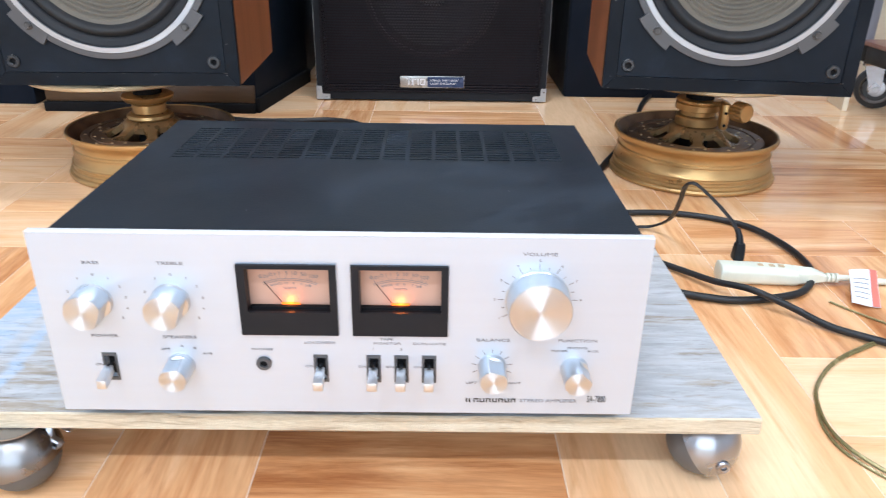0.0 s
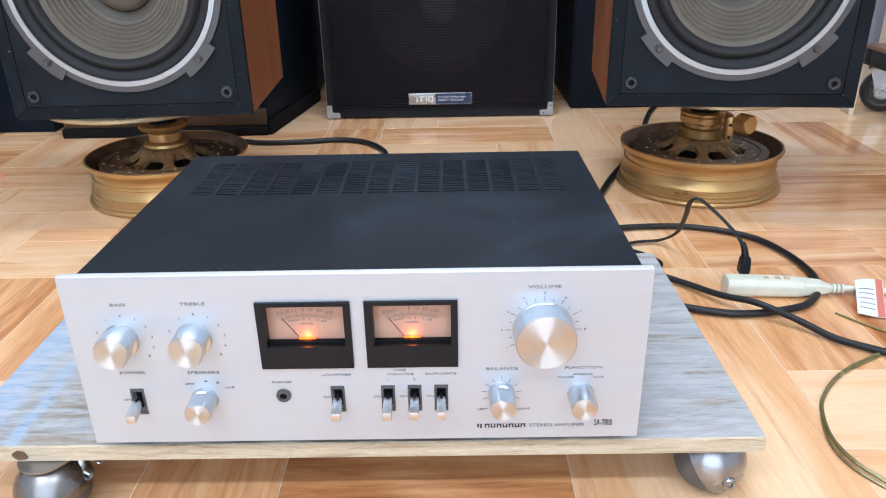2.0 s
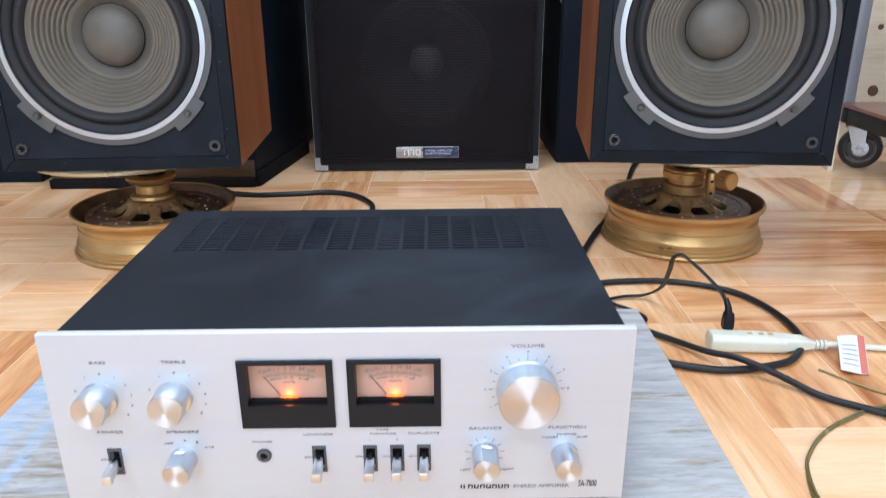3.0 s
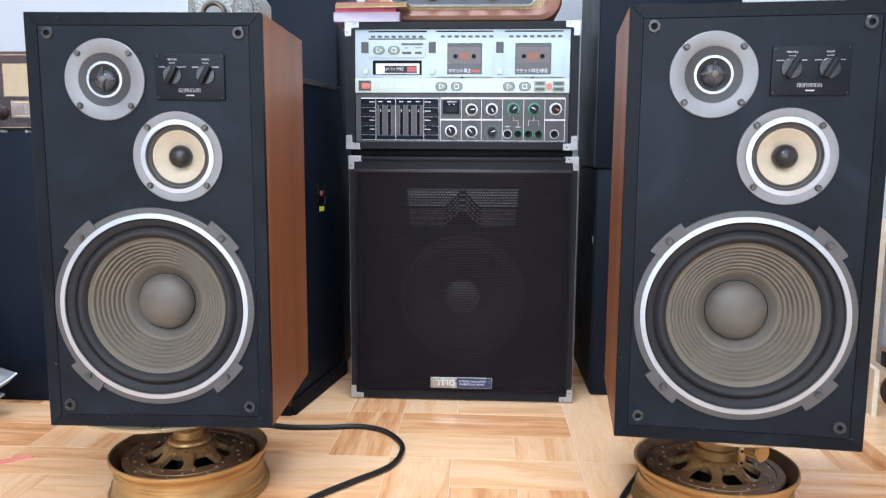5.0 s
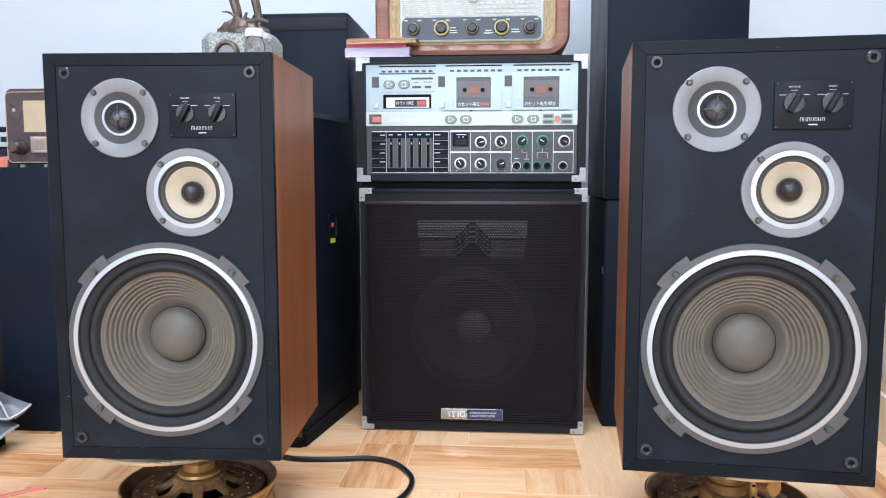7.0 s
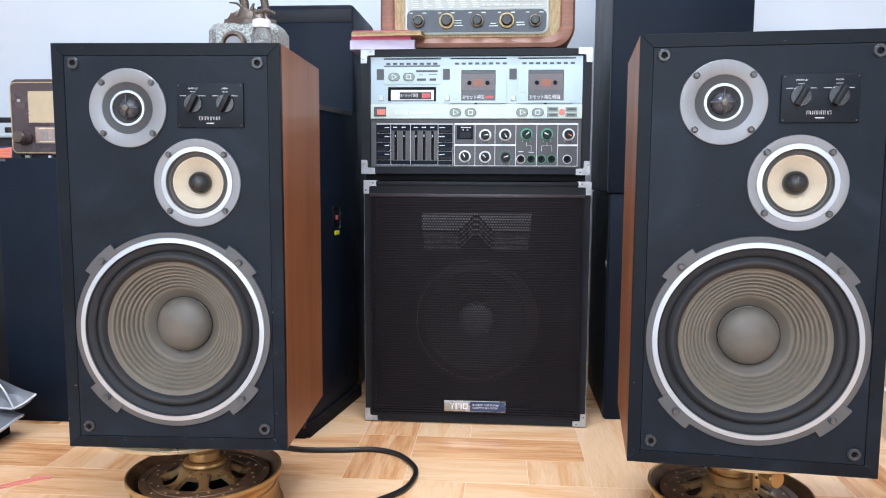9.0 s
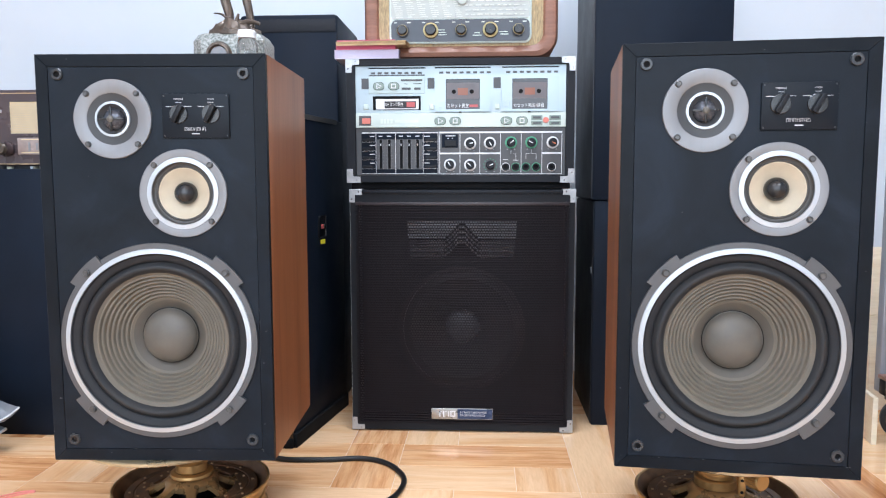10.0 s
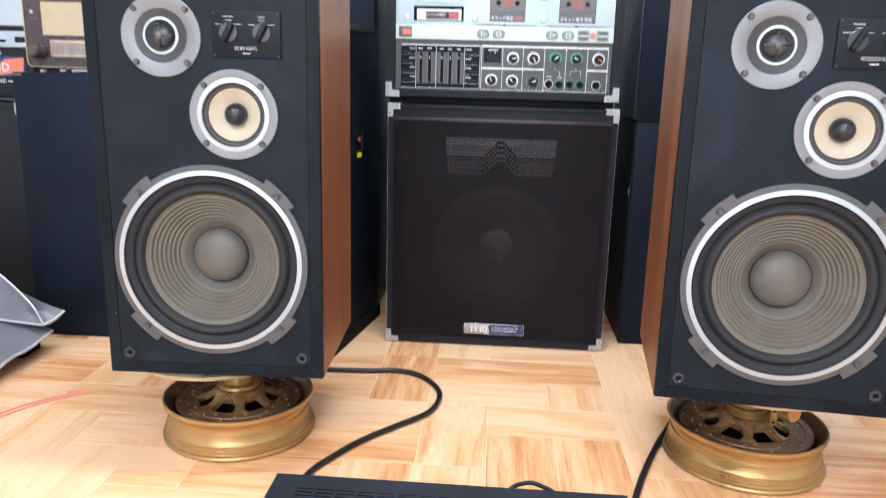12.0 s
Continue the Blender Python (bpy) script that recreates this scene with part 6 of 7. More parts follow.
part("terminal", box(B(), 0.188, 0.198, -0.0085, -0.0030, 0.512, 0.526, 0.002, m=side), GRIP_BLACK, tp)
part("label", box(B(), 0.170, 0.198, -0.0050, -0.0030, 0.474, 0.4855, m=side), YELLOW, lower, "small yellow label")
part("top_edge", box(B(), 0.004, 0.300, -0.0015, 0.0035, 0.785, 0.797, m=side), FRAME_GREY, lower)
upper = black_cabinet("tall_cabinet", [(-0.560, 2.000), (-0.288, 2.000), (-0.288, 2.33), (-0.560, 2.33)], 0.0, 1.088, "tall black cabinet with rounded top edge against the wall", BLACK, 0.011)
part("top_band", box(B(), 0.006, 0.266, -0.0016, 0.0, 1.040, 1.074, 0.0005), VINYL, upper)

# stacked cabinets behind the second loudspeaker
black_cabinet("low_cabinet", [(0.392, 1.852), (0.760, 1.852), (0.760, 2.20), (0.392, 2.20)], 0.0, 0.584, "black floor cabinet with a slightly paler side", BLACK, 0.003)
black_cabinet("high_cabinet", [(0.386, 1.848), (0.722, 1.848), (0.722, 2.20), (0.386, 2.20)], 0.5860, 1.30, "tall black cabinet stacked on a lower one", BLACK, 0.003)
tall = bpy.data.objects["high_cabinet"]
part("side_panel", box(B(), -0.0025, -0.0003, 0.006, 0.346, 0.004, 0.71), SIDE_GREY, tall, "grey side")
low_side = bpy.data.objects["low_cabinet"]
part("side_panel", box(B(), -0.0025, -0.0003, 0.006, 0.342, 0.004, 0.58), VINYL, low_side)
part("catch", box(B(), -0.004, 0.003, 0.02, 0.03, 0.395, 0.412, 0.001), CHROME, low_side)


def marble_clock():
    s = thing("marble_statuette", pose(-0.344, 1.315, 0.8365), "grey marble clock base with a bronze bird figure on the loudspeaker", "statuette")
    bm = loft(B(), [[(x, y, 0.0) for x, y in ((-0.064, -0.035), (-0.045, -0.050), (0.045, -0.050), (0.064, -0.035), (0.064, 0.030), (-0.064, 0.030))],
                    [(x, y, 0.050) for x, y in ((-0.064, -0.035), (-0.045, -0.050), (0.045, -0.050), (0.064, -0.035), (0.064, 0.030), (-0.064, 0.030))],
                    [(x, y, 0.062) for x, y in ((-0.057, -0.029), (-0.041, -0.043), (0.041, -0.043), (0.057, -0.029), (0.057, 0.024), (-0.057, 0.024))]])
    part("base", bm, STONE, s, "mottled grey marble base")
    ring = lathe(B(), [(0.0145, -0.002), (0.0165, -0.007), (0.0205, -0.007), (0.0230, -0.001), (0.0230, 0.003)], -0.012, 0.0235, 40, "Y", -0.051)
    for i, v in enumerate(ring.verts):
        v.co += v.normal * 0.0
        v.co.y -= 0.0018 * (1 + noise.noise(v.co * 160))
    part("clock_bezel", ring, BRONZE, s, "ornate bronze bezel")
    part("clock_face", lathe(B(), [(0, -0.003), (0.0150, -0.003), (0.0150, 0.002)], -0.012, 0.0235, 32, "Y", -0.051), FLANGE, s)
    bm = lathe(B(), [(0.0, 0.060), (0.042, 0.061), (0.040, 0.066), (0.030, 0.076), (0.026, 0.080), (0.022, 0.084), (0.016, 0.087), (0.010, 0.090), (0, 0.091)], 0.002, 0, 56, "Z", -0.004)
    for v in bm.verts:
        if v.co.z > 0.062:
            v.co.z += 0.012 * noise.noise(v.co * 70) + 0.006 * noise.noise(v.co * 190)
            v.co.y += 0.006 * noise.noise(v.co * 110 + Vector((5, 0, 0)))
        v.co.x *= 1.15
    sweep(bm, [(-0.012, -0.01, 0.080), (-0.006, -0.008, 0.098), (-0.012, -0.006, 0.120), (-0.018, -0.004, 0.150), (-0.004, 0, 0.190)], 0.0075, 10, 6, taper=0.010)
    sweep(bm, [(0.034, -0.008, 0.078), (0.031, -0.006, 0.098), (0.026, -0.004, 0.122), (0.018, -0.002, 0.150), (0.004, 0, 0.190)], 0.0060, 10, 6, taper=0.010)
    sweep(bm, [(-0.006, -0.012, 0.092), (-0.020, -0.012, 0.102), (-0.034, -0.010, 0.104)], 0.006, 8, 5, 0.5, taper=0.002)
    sweep(bm, [(0.006, -0.012, 0.086), (0.012, -0.012, 0.102)], 0.005, 8, 5, taper=0.002)
    sweep(bm, [(0.014, -0.012, 0.084), (0.034, -0.012, 0.088), (0.050, -0.010, 0.084)], 0.006, 8, 5, taper=0.003)
    bmesh.ops.create_icosphere(bm, subdivisions=3, radius=0.034, matrix=Matrix.Translation((0, 0, 0.205)) @ Matrix.Diagonal((1.5, 0.8, 1.0, 1)))
    part("figure", bm, BRONZE, s, "bronze bird figure")
    return s


marble_clock()
bottle = thing("small_bottle", pose(-0.2955, 1.232, 0.8365), "small clear plastic bottle with white cap on the loudspeaker", "bottle")
part("body", lathe(B(), [(0, 0), (0.0165, 0.0), (0.018, 0.002), (0.018, 0.032), (0.0150, 0.040), (0.0128, 0.044), (0.0, 0.0445)], 0, 0, 32, "Z"), CLEAR, bottle, "clear plastic body")
part("cap", lathe(B(), [(0.0, 0.0448), (0.0150, 0.0448), (0.0153, 0.056), (0.0140, 0.058), (0, 0.058)], 0, 0, 32, "Z"), CAP_WHITE, bottle, "white screw cap")


# ---- the far side: cabinet with bakelite radio, boombox, horn ----
side_cab = black_cabinet("side_cabinet", [(-1.123, 1.705), (-0.866, 1.705), (-0.866, 2.06), (-1.123, 2.06)], 0.0, 0.666, "plain black cabinet carrying a brown bakelite radio", BLACK, 0.003)
part("corner_tag", box(B(), 0.002, 0.024, -0.0012, 0.0002, 0.657, 0.663), FRAME_GREY, side_cab)
back_cab = black_cabinet("back_cabinet", [(-1.72, 1.93), (-1.255, 1.93), (-1.255, 2.30), (-1.72, 2.30)], 0.0, 0.578, "black cabinet with worn edges under a boombox", VINYL, 0.005)
part("top_lip", box(B(), 0.004, 0.461, -0.003, 0.02, 0.560, 0.5775, 0.001), VINYL, back_cab)
part("metal_corner", box(B(), 0.445, 0.468, -0.004, 0.03, 0.548, 0.581, 0.002), GREY_STEEL, back_cab)


def bakelite_radio():
    s = thing("bakelite_radio", pose(-0.940, 1.752, 0.666), "brown bakelite table radio with cream mesh grille on a black cabinet", "radio")
    W, H = 0.176, 0.196
    part("case", loft(B(), [outline(-W + 0.004, W - 0.004, 0.012, H - 0.006, 0.014, 0.004), outline(-W, W, 0.008, H, 0.018, 0.010), outline(-W + 0.002, W - 0.002, 0.008, H + 0.003, 0.02, 0.05), outline(-W + 0.004, W - 0.004, 0.010, H - 0.002, 0.02, 0.17)]), BAKELITE, s, "dark brown bakelite case")
    bm = loft(B(), [outline(-W + 0.004, W - 0.004, 0.012, H - 0.008, 0.014, 0.004), outline(-W + 0.004, W - 0.004, 0.012, H - 0.008, 0.014, 0.0015), outline(-W + 0.0058, W - 0.0058, 0.0138, H - 0.0098, 0.0125, 0.0015), outline(-W + 0.0058, W - 0.0058, 0.0138, H - 0.0098, 0.0125, 0.004)], False)
    part("trim", bm, CARD, s, "pale front trim")
    part("front", loft(B(), [outline(-W + 0.0062, W - 0.0062, 0.0142, H - 0.0102, 0.012, 0.0032), outline(-W + 0.0062, W - 0.0062, 0.0142, H - 0.0102, 0.012, 0.005)]), BAKELITE, s)
    g = part("grille", box(B(), -0.124, 0.150, 0.0012, 0.0034, 0.088, 0.166), GRILL_YELLOW, s, "cream woven grille")
    bm = B()
    for i in range(46):
        for k in range(14):
            x, z = -0.1225 + i * 0.00595 + (0.0030 if k % 2 else 0), 0.0895 + k * 0.0054
            vs = [bm.verts.new((x + a, -0.0010, z + b)) for a, b in ((-0.0022, 0), (0, -0.0024), (0.0022, 0), (0, 0.0024))]
            bm.faces.new(vs)
            bm.faces.new([bm.verts.new(v.co + Vector((0, 0.0018, 0))) for v in vs])
    tagged(part("mesh", bm, CREAM_CONE, g), kind="stuff")
    part("grille_frame", plate(B(), [-0.132, -0.124, 0.150, 0.158], [0.082, 0.088, 0.166, 0.172], {(1, 1)}, -0.0010, 0.0034), BAKELITE, s)
    d = part("tuning_scale", box(B(), -0.108, 0.150, -0.0022, 0.0030, 0.036, 0.078, 0.002), SCALE_PINK, s, "printed tuning scale")
    bars("scale_print", d, FLANGE, -0.0022, [(-0.080 + i * 0.020, -0.074 + i * 0.020, 0.044 + 0.003 * (i % 3), 0.066 - 0.002 * (i % 2)) for i in range(11)])
    bars("scale_print", d, GRILL_YELLOW, -0.0022, [(-0.098, 0.145, 0.072, 0.0745), (-0.098, 0.145, 0.040, 0.042)])
    k = part("knob", lathe(B(), [(0.019, 0.003), (0.019, -0.006), (0.016, -0.010), (0.015, -0.022), (0.012, -0.025), (0, -0.025)], -0.136, 0.050, 28), BAKELITE, s)
    part("knob_cap", lathe(B(), [(0.0145, -0.018), (0.0155, -0.027), (0.012, -0.032), (0, -0.033)], -0.136, 0.050, 24), BRONZE, k, "tarnished brass knob cap")
    part("badge", lathe(B(), [(0, 0.0015), (0.0042, 0.0015), (0.0042, 0.0036)], -0.150, 0.143, 14), CHROME, s)
    for x in (-0.15, 0.15):
        for y in (0.03, 0.14):
            part("foot", lathe(B(), [(0, 0), (0.008, 0), (0.008, 0.010), (0, 0.010)], x, 0, 14, "Z", y), WHITE_PLASTIC, s)


bakelite_radio()


def boombox():
    s = thing("boombox", pose(-1.46, 1.975, 0.578), "black portable stereo with red and blue sticker and raised handle", "boombox")
    W = 0.225
    body = box(B(), -W, W, 0.0, 0.13, 0.012, 0.150, 0.012, 3)
    part("body", body, PLASTIC, s, "black plastic body")
    part("top_panel", box(B(), -W + 0.02, W - 0.01, 0.002, 0.09, 0.148, 0.162, 0.004), SILVER_DOOR, s, "grey top control panel")
    for i in range(7):
        part("key", box(B(), -0.02 + i * 0.022, -0.008 + i * 0.022, 0.02, 0.04, 0.160, 0.170, 0.002), PLASTIC, s)
    part("volume_knob", lathe(B(), [(0, 0.162), (0.016, 0.162), (0.016, 0.178), (0, 0.178)], 0.175, 0, 24, "Z", 0.03), PLASTIC, s)
    for sx in (-0.2, 0.2):
        part("handle_arm", box(B(), sx - 0.008, sx + 0.008, 0.07, 0.09, 0.14, 0.205, 0.003), PLASTIC, s)
    part("handle", box(B(), -0.21, 0.21, 0.068, 0.092, 0.195, 0.210, 0.005), PLASTIC, s, "dark carrying handle")
    st = part("sticker", box(B(), 0.114, 0.198, -0.0012, 0.0002, 0.070, 0.124), NAVY, s, "red and blue sticker")
    bm = B()
    vs = [bm.verts.new(p) for p in ((0.120, -0.0016, 0.073), (0.192, -0.0016, 0.084), (0.197, -0.0016, 0.122), (0.142, -0.0016, 0.116), (0.117, -0.0016, 0.098))]
    bm.faces.new(vs)
    part("sticker_field", bm, RED_BRIGHT, st)
    words("3D", 0.032, 0.134, 0.094, -0.0020, st, PAPER, 1.0)
    bars("sticker_print", st, ORANGE, -0.0016, [(0.158, 0.190, 0.108, 0.112), (0.157, 0.190, 0.100, 0.104), (0.156, 0.186, 0.092, 0.095)])
    bars("maker_mark", s, WHITE_INK, 0.0, [(0.112, 0.132, 0.131, 0.136)])
    bars("type_mark", s, WHITE_INK, 0.0, [(0.145, 0.200, 0.056, 0.059)])
    words("3D", 0.014, 0.130, 0.057, -0.0004, s, WHITE_INK, 1.2)
    part("tape_deck_lid", box(B(), 0.055, 0.205, -0.012, 0.004, 0.012, 0.046, 0.004), PLASTIC, s, "black cassette lid")
    part("speaker_grille", lathe(B(), [(0, -0.004), (0.050, -0.004), (0.056, -0.008), (0.062, -0.004), (0.062, 0.004)], -0.02, 0.082, 40), VINYL, s)


boombox()


def sheet(bm, rows, thick):
    """A sheet with thickness over a grid of points."""
    up = [[bm.verts.new(p) for p in r] for r in rows]
    dn = [[bm.verts.new(Vector(p) - Vector((0, 0, thick))) for p in r] for r in rows]
    for g, flip in ((up, False), (dn, True)):
        for a, b in zip(g, g[1:]):
            for i in range(len(a) - 1):
                f = (a[i], a[i + 1], b[i + 1], b[i])
                bm.faces.new(f[::-1] if flip else f)
    ring = lambda g: [*g[0], *[r[-1] for r in g[1:]], *g[-1][-2::-1], *[r[0] for r in g[-2:0:-1]]]
    u, d = ring(up), ring(dn)
    for i in range(len(u)):
        j = (i + 1) % len(u)
        bm.faces.new((u[i], u[j], d[j], d[i]))
    return bm


def horn():
    """Flared sheet-metal horn lying on the floor: an upper petal, a flare in front of it and a broad lower lip."""
    s = thing("loudspeaker_horn", pose(-1.20, 1.56, 0.0), "grey sheet-metal loudspeaker horn lying on the floor", "horn")
    n = 14
    ridge, seam, foot = [], [], []
    for i in range(n + 1):
        t = i / n
        ridge.append(Vector((0.218 - 0.46 * t, 0.040 + 0.08 * t, 0.105 + 0.17 * t ** 1.35 + 0.03 * t)))
        seam.append(Vector((0.185 - 0.30 * t - 0.10 * t * t, 0.004 + 0.07 * t, 0.080 + 0.245 * t ** 0.72)))
        foot.append(Vector((0.185 - 0.44 * t, 0.000 + 0.01 * t, 0.080 + 0.030 * t)))
    part("upper_petal", sheet(B(), [[a, a.lerp(b, 0.35) - Vector((0, 0, 0.006)), a.lerp(b, 0.7) - Vector((0, 0, 0.006)), b] for a, b in zip(ridge, seam)], 0.004), HORN, s, "dark grey upper flare")
    part("seam", sweep(B(), seam, 0.0022, 8, 3), HORN_RIM, s, "pale worn seam")
    part("front_flare", sheet(B(), [[a, a.lerp(b, 0.5) + Vector((0, 0.008, 0)), b] for a, b in zip(seam, foot)], 0.004), HORN, s, "dark grey front flare")
    part("rim", sweep(B(), [ridge[0], ridge[0].lerp(seam[0], 0.5) - Vector((0, 0, 0.003)), seam[0]], 0.0035, 8, 5, 0.6), HORN_RIM, s)
    part("rim", sweep(B(), foot, 0.0030, 8, 3, 0.7), HORN_RIM, s)
    rows = []
    for i in range(13):
        t = i / 12
        a = Vector((0.184 + 0.004 * math.sin(9 * t), 0.036 - 0.30 * t, 0.056 - 0.024 * t + 0.002 * math.sin(14 * t)))
        rows.append([a, a + Vector((-0.06, 0.01, 0.016)), a + Vector((-0.18, 0.02, 0.038 - 0.006 * t)), a + Vector((-0.42, 0.05, 0.056 - 0.01 * t))])
    part("lower_lip", sheet(B(), rows, 0.007), HORN, s, "grey lower lip with a rough edge")
    part("edge", sweep(B(), [r[0] - Vector((0, 0, 0.003)) for r in rows], 0.0036, 8, 2), HORN_RIM, s)
    for t in (0.62, 0.90):
        part("screw", lathe(B(), [(0.006, 0.0), (0.006, 0.003), (0.003, 0.005), (0, 0.005)], 0.166, 0.062 - 0.024 * t, 12, "Z", 0.036 - 0.30 * t), STEEL, s)
    part("support_block", box(B(), 0.02, 0.14, -0.02, 0.05, 0.0, 0.048), MATT, s)
    part("support_block", box(B(), 0.00, 0.13, -0.24, -0.14, 0.0, 0.026), MATT, s)


horn()

part("red_cord", sweep(B(), [(-1.08, 1.038, 0.002), (-0.985, 1.158, 0.002), (-0.927, 1.226, 0.002), (-0.880, 1.306, 0.002), (-0.825, 1.360, 0.002), (-0.808, 1.368, 0.002), (-0.815, 1.374, 0.002), (-0.845, 1.360, 0.002), (-0.900, 1.303, 0.002), (-0.945, 1.228, 0.002), (-1.01, 1.153, 0.002), (-1.11, 1.038, 0.002)], 0.0018, 8, 6), RED_CORD, None)
tagged(bpy.data.objects["red_cord"], "thin doubled red cord lying on the floor", "cord")


# ---- the near side: trolley, pine board, cables ----
def trolley():
    s = thing("platform_trolley", pose(1.083, 1.80, 0), "platform trolley with reddish board, grey frame and rubber casters", "trolley")
    part("platform", box(B(), 0.0, 0.46, -0.66, 0.0, 0.150, 0.160, 0.002), TROLLEY_TOP, s, "reddish plywood platform")
    for x0, x1, y0, y1 in ((0.003, 0.457, -0.030, -0.003), (0.003, 0.033, -0.630, -0.030), (0.427, 0.457, -0.630, -0.030), (0.003, 0.457, -0.657, -0.630)):
        part("frame_rail", box(B(), x0, x1, y0, y1, 0.112, 0.1498, 0.002), DARK_STEEL, s, "dark steel frame rail")
    for cx, cy, turn in ((0.054, -0.022, 60), (0.385, -0.045, 20), (0.075, -0.60, 75), (0.385, -0.60, 40)):
        at = Matrix.Translation((cx, cy, 0)) @ pose(0, 0, 0, 0, 0, turn)
        c = part("caster", lathe(B(), [(0.020, -0.014), (0.040, -0.015), (0.0475, -0.012), (0.0500, -0.004), (0.0500, 0.004), (0.0475, 0.012), (0.040, 0.015), (0.020, 0.014)], 0, 0.050, 44, "X", 0, m=at), RUBBER, s, "black rubber caster wheel")
        part("disc", lathe(B(), [(0, -0.020), (0.010, -0.020), (0.012, -0.012), (0.024, -0.011), (0.034, -0.0175), (0.0365, -0.015), (0.0365, 0.015), (0.034, 0.0175), (0.012, 0.012), (0.010, 0.020), (0, 0.020)], 0, 0.050, 36, "X", 0, m=at), STEEL, c, "pressed steel wheel disc")
        part("axle", lathe(B(), [(0, -0.034), (0.006, -0.034), (0.007, -0.030), (0.007, 0.030), (0.006, 0.034), (0, 0.034)], 0, 0.050, 16, "X", 0, m=at), CHROME, c)
        for x in (-0.029, 0.025):
            fk = B()
            vs = [fk.verts.new(at @ Vector((x + d, y, z))) for d in (0.0, 0.004) for y, z in ((-0.012, 0.040), (0.012, 0.040), (0.034, 0.104), (-0.008, 0.104))]
            fk.faces.new(vs[:4]), fk.faces.new(vs[4:])
            for k in range(4):
                fk.faces.new((vs[k], vs[(k + 1) % 4], vs[4 + (k + 1) % 4], vs[4 + k]))
            part("fork", fk, STEEL, c)
        part("swivel", box(B(), -0.032, 0.032, -0.020, 0.040, 0.1035, 0.1118, 0.002, m=at), STEEL, c)
    part("handle_post", box(B(), 0.006, 0.034, 0.0005, 0.028, 0.112, 0.92, 0.004), GREY_STEEL, s, "grey square handle post")


trolley()
rack = thing("black_case", pose(1.094, 1.588, 0.160, 0, 0, -34), "black case with silver edge standing on the trolley", "case")
part("body", box(B(), 0.004, 0.30, 0.004, 0.17, 0.0, 0.42, 0.003), VINYL, rack)
part("edge", box(B(), 0.0, 0.010, 0.0, 0.010, 0.02, 0.42, 0.001), GREY_STEEL, rack)
part("corner", box(B(), -0.002, 0.018, -0.002, 0.02, 0.0, 0.02, 0.002), CAP_WHITE, rack)

pine = thing("pine_board", pose(1.18, 2.02, 0.0, -6), "pale pine panel with knots leaning behind the trolley", "board")
for i, (a, b) in enumerate(((0.0, 0.262), (0.2626, 0.452))):
    part("plank", box(B(), 0.0, 0.70, 0.0, 0.018, a, b, 0.0010, 1), PINE, pine)
for x, z, r in ((0.112, 0.322, 0.008), (0.113, 0.152, 0.015), (0.30, 0.23, 0.012), (0.42, 0.38, 0.010)):
    part("knot", lathe(B(), [(0, -0.0008), (r * 0.6, -0.0008), (r, -0.0004), (r, 0.001)], x, z, 14), KNOT, pine)
ply = thing("plywood_strip", pose(1.060, 1.80, 0.0, 0, 0, -8), "thin pale plywood strip standing beside the trolley", "board")
part("strip", box(B(), -0.006, 0.006, -0.06, 0.05, 0.0, 0.115, 0.001, 1), PINE, ply)


def cable(name, pts, r, mat, label, category="cable", flat=1.0):
    ob = part(name, sweep(B(), pts, r, 12, 8, flat), mat)
    return tagged(ob, label, category)


cable("speaker_cable", [(-0.43, 1.60, 0.006), (-0.378, 1.575, 0.006), (-0.322, 1.560, 0.006), (-0.233, 1.566, 0.006), (-0.165, 1.576, 0.006), (-0.106, 1.552, 0.006), (-0.063, 1.490, 0.006), (-0.054, 1.432, 0.006), (-0.072, 1.363, 0.006), (-0.129, 1.296, 0.006), (-0.185, 1.231, 0.006), (-0.225, 1.166, 0.006), (-0.256, 1.098, 0.006), (-0.262, 1.00, 0.006), (-0.22, 0.90, 0.006), (-0.14, 0.83, 0.008), (-0.10, 0.790, 0.05), (-0.10, 0.727, 0.12)], 0.0058, CABLE, "black speaker cable curving over the floor to the amplifier")
cable("speaker_cable", [(0.66, 1.95, 0.006), (0.579, 1.789, 0.006), (0.520, 1.62, 0.006), (0.472, 1.486, 0.006), (0.420, 1.368, 0.006), (0.382, 1.290, 0.006), (0.340, 1.19, 0.006), (0.305, 1.091, 0.006), (0.275, 0.98, 0.006), (0.24, 0.87, 0.008), (0.19, 0.80, 0.04), (0.178, 0.727, 0.12)], 0.0058, CABLE, "black speaker cable running from a stand to the amplifier")
cable("signal_lead", [(0.050, 0.727, 0.130), (0.062, 0.790, 0.146), (0.083, 0.848, 0.152), (0.109, 0.852, 0.163), (0.130, 0.850, 0.159), (0.147, 0.845, 0.150), (0.165, 0.800, 0.135), (0.172, 0.727, 0.120)], 0.0030, CABLE, "black signal lead looping behind the amplifier")
cable("power_cable", [(0.20, 0.95, 0.006), (0.26, 1.02, 0.006), (0.338, 1.043, 0.006), (0.389, 1.049, 0.006), (0.442, 1.047, 0.006), (0.498, 1.027, 0.006), (0.538, 0.994, 0.006), (0.560, 0.943, 0.006), (0.568, 0.887, 0.006), (0.560, 0.837, 0.006), (0.528, 0.792, 0.006), (0.488, 0.774, 0.006), (0.443, 0.766, 0.006), (0.41, 0.770, 0.006), (0.36, 0.790, 0.006), (0.28, 0.84, 0.006), (0.20, 0.86, 0.006)], 0.0046, CABLE, "thick black cable coiled on the floor beside the board")
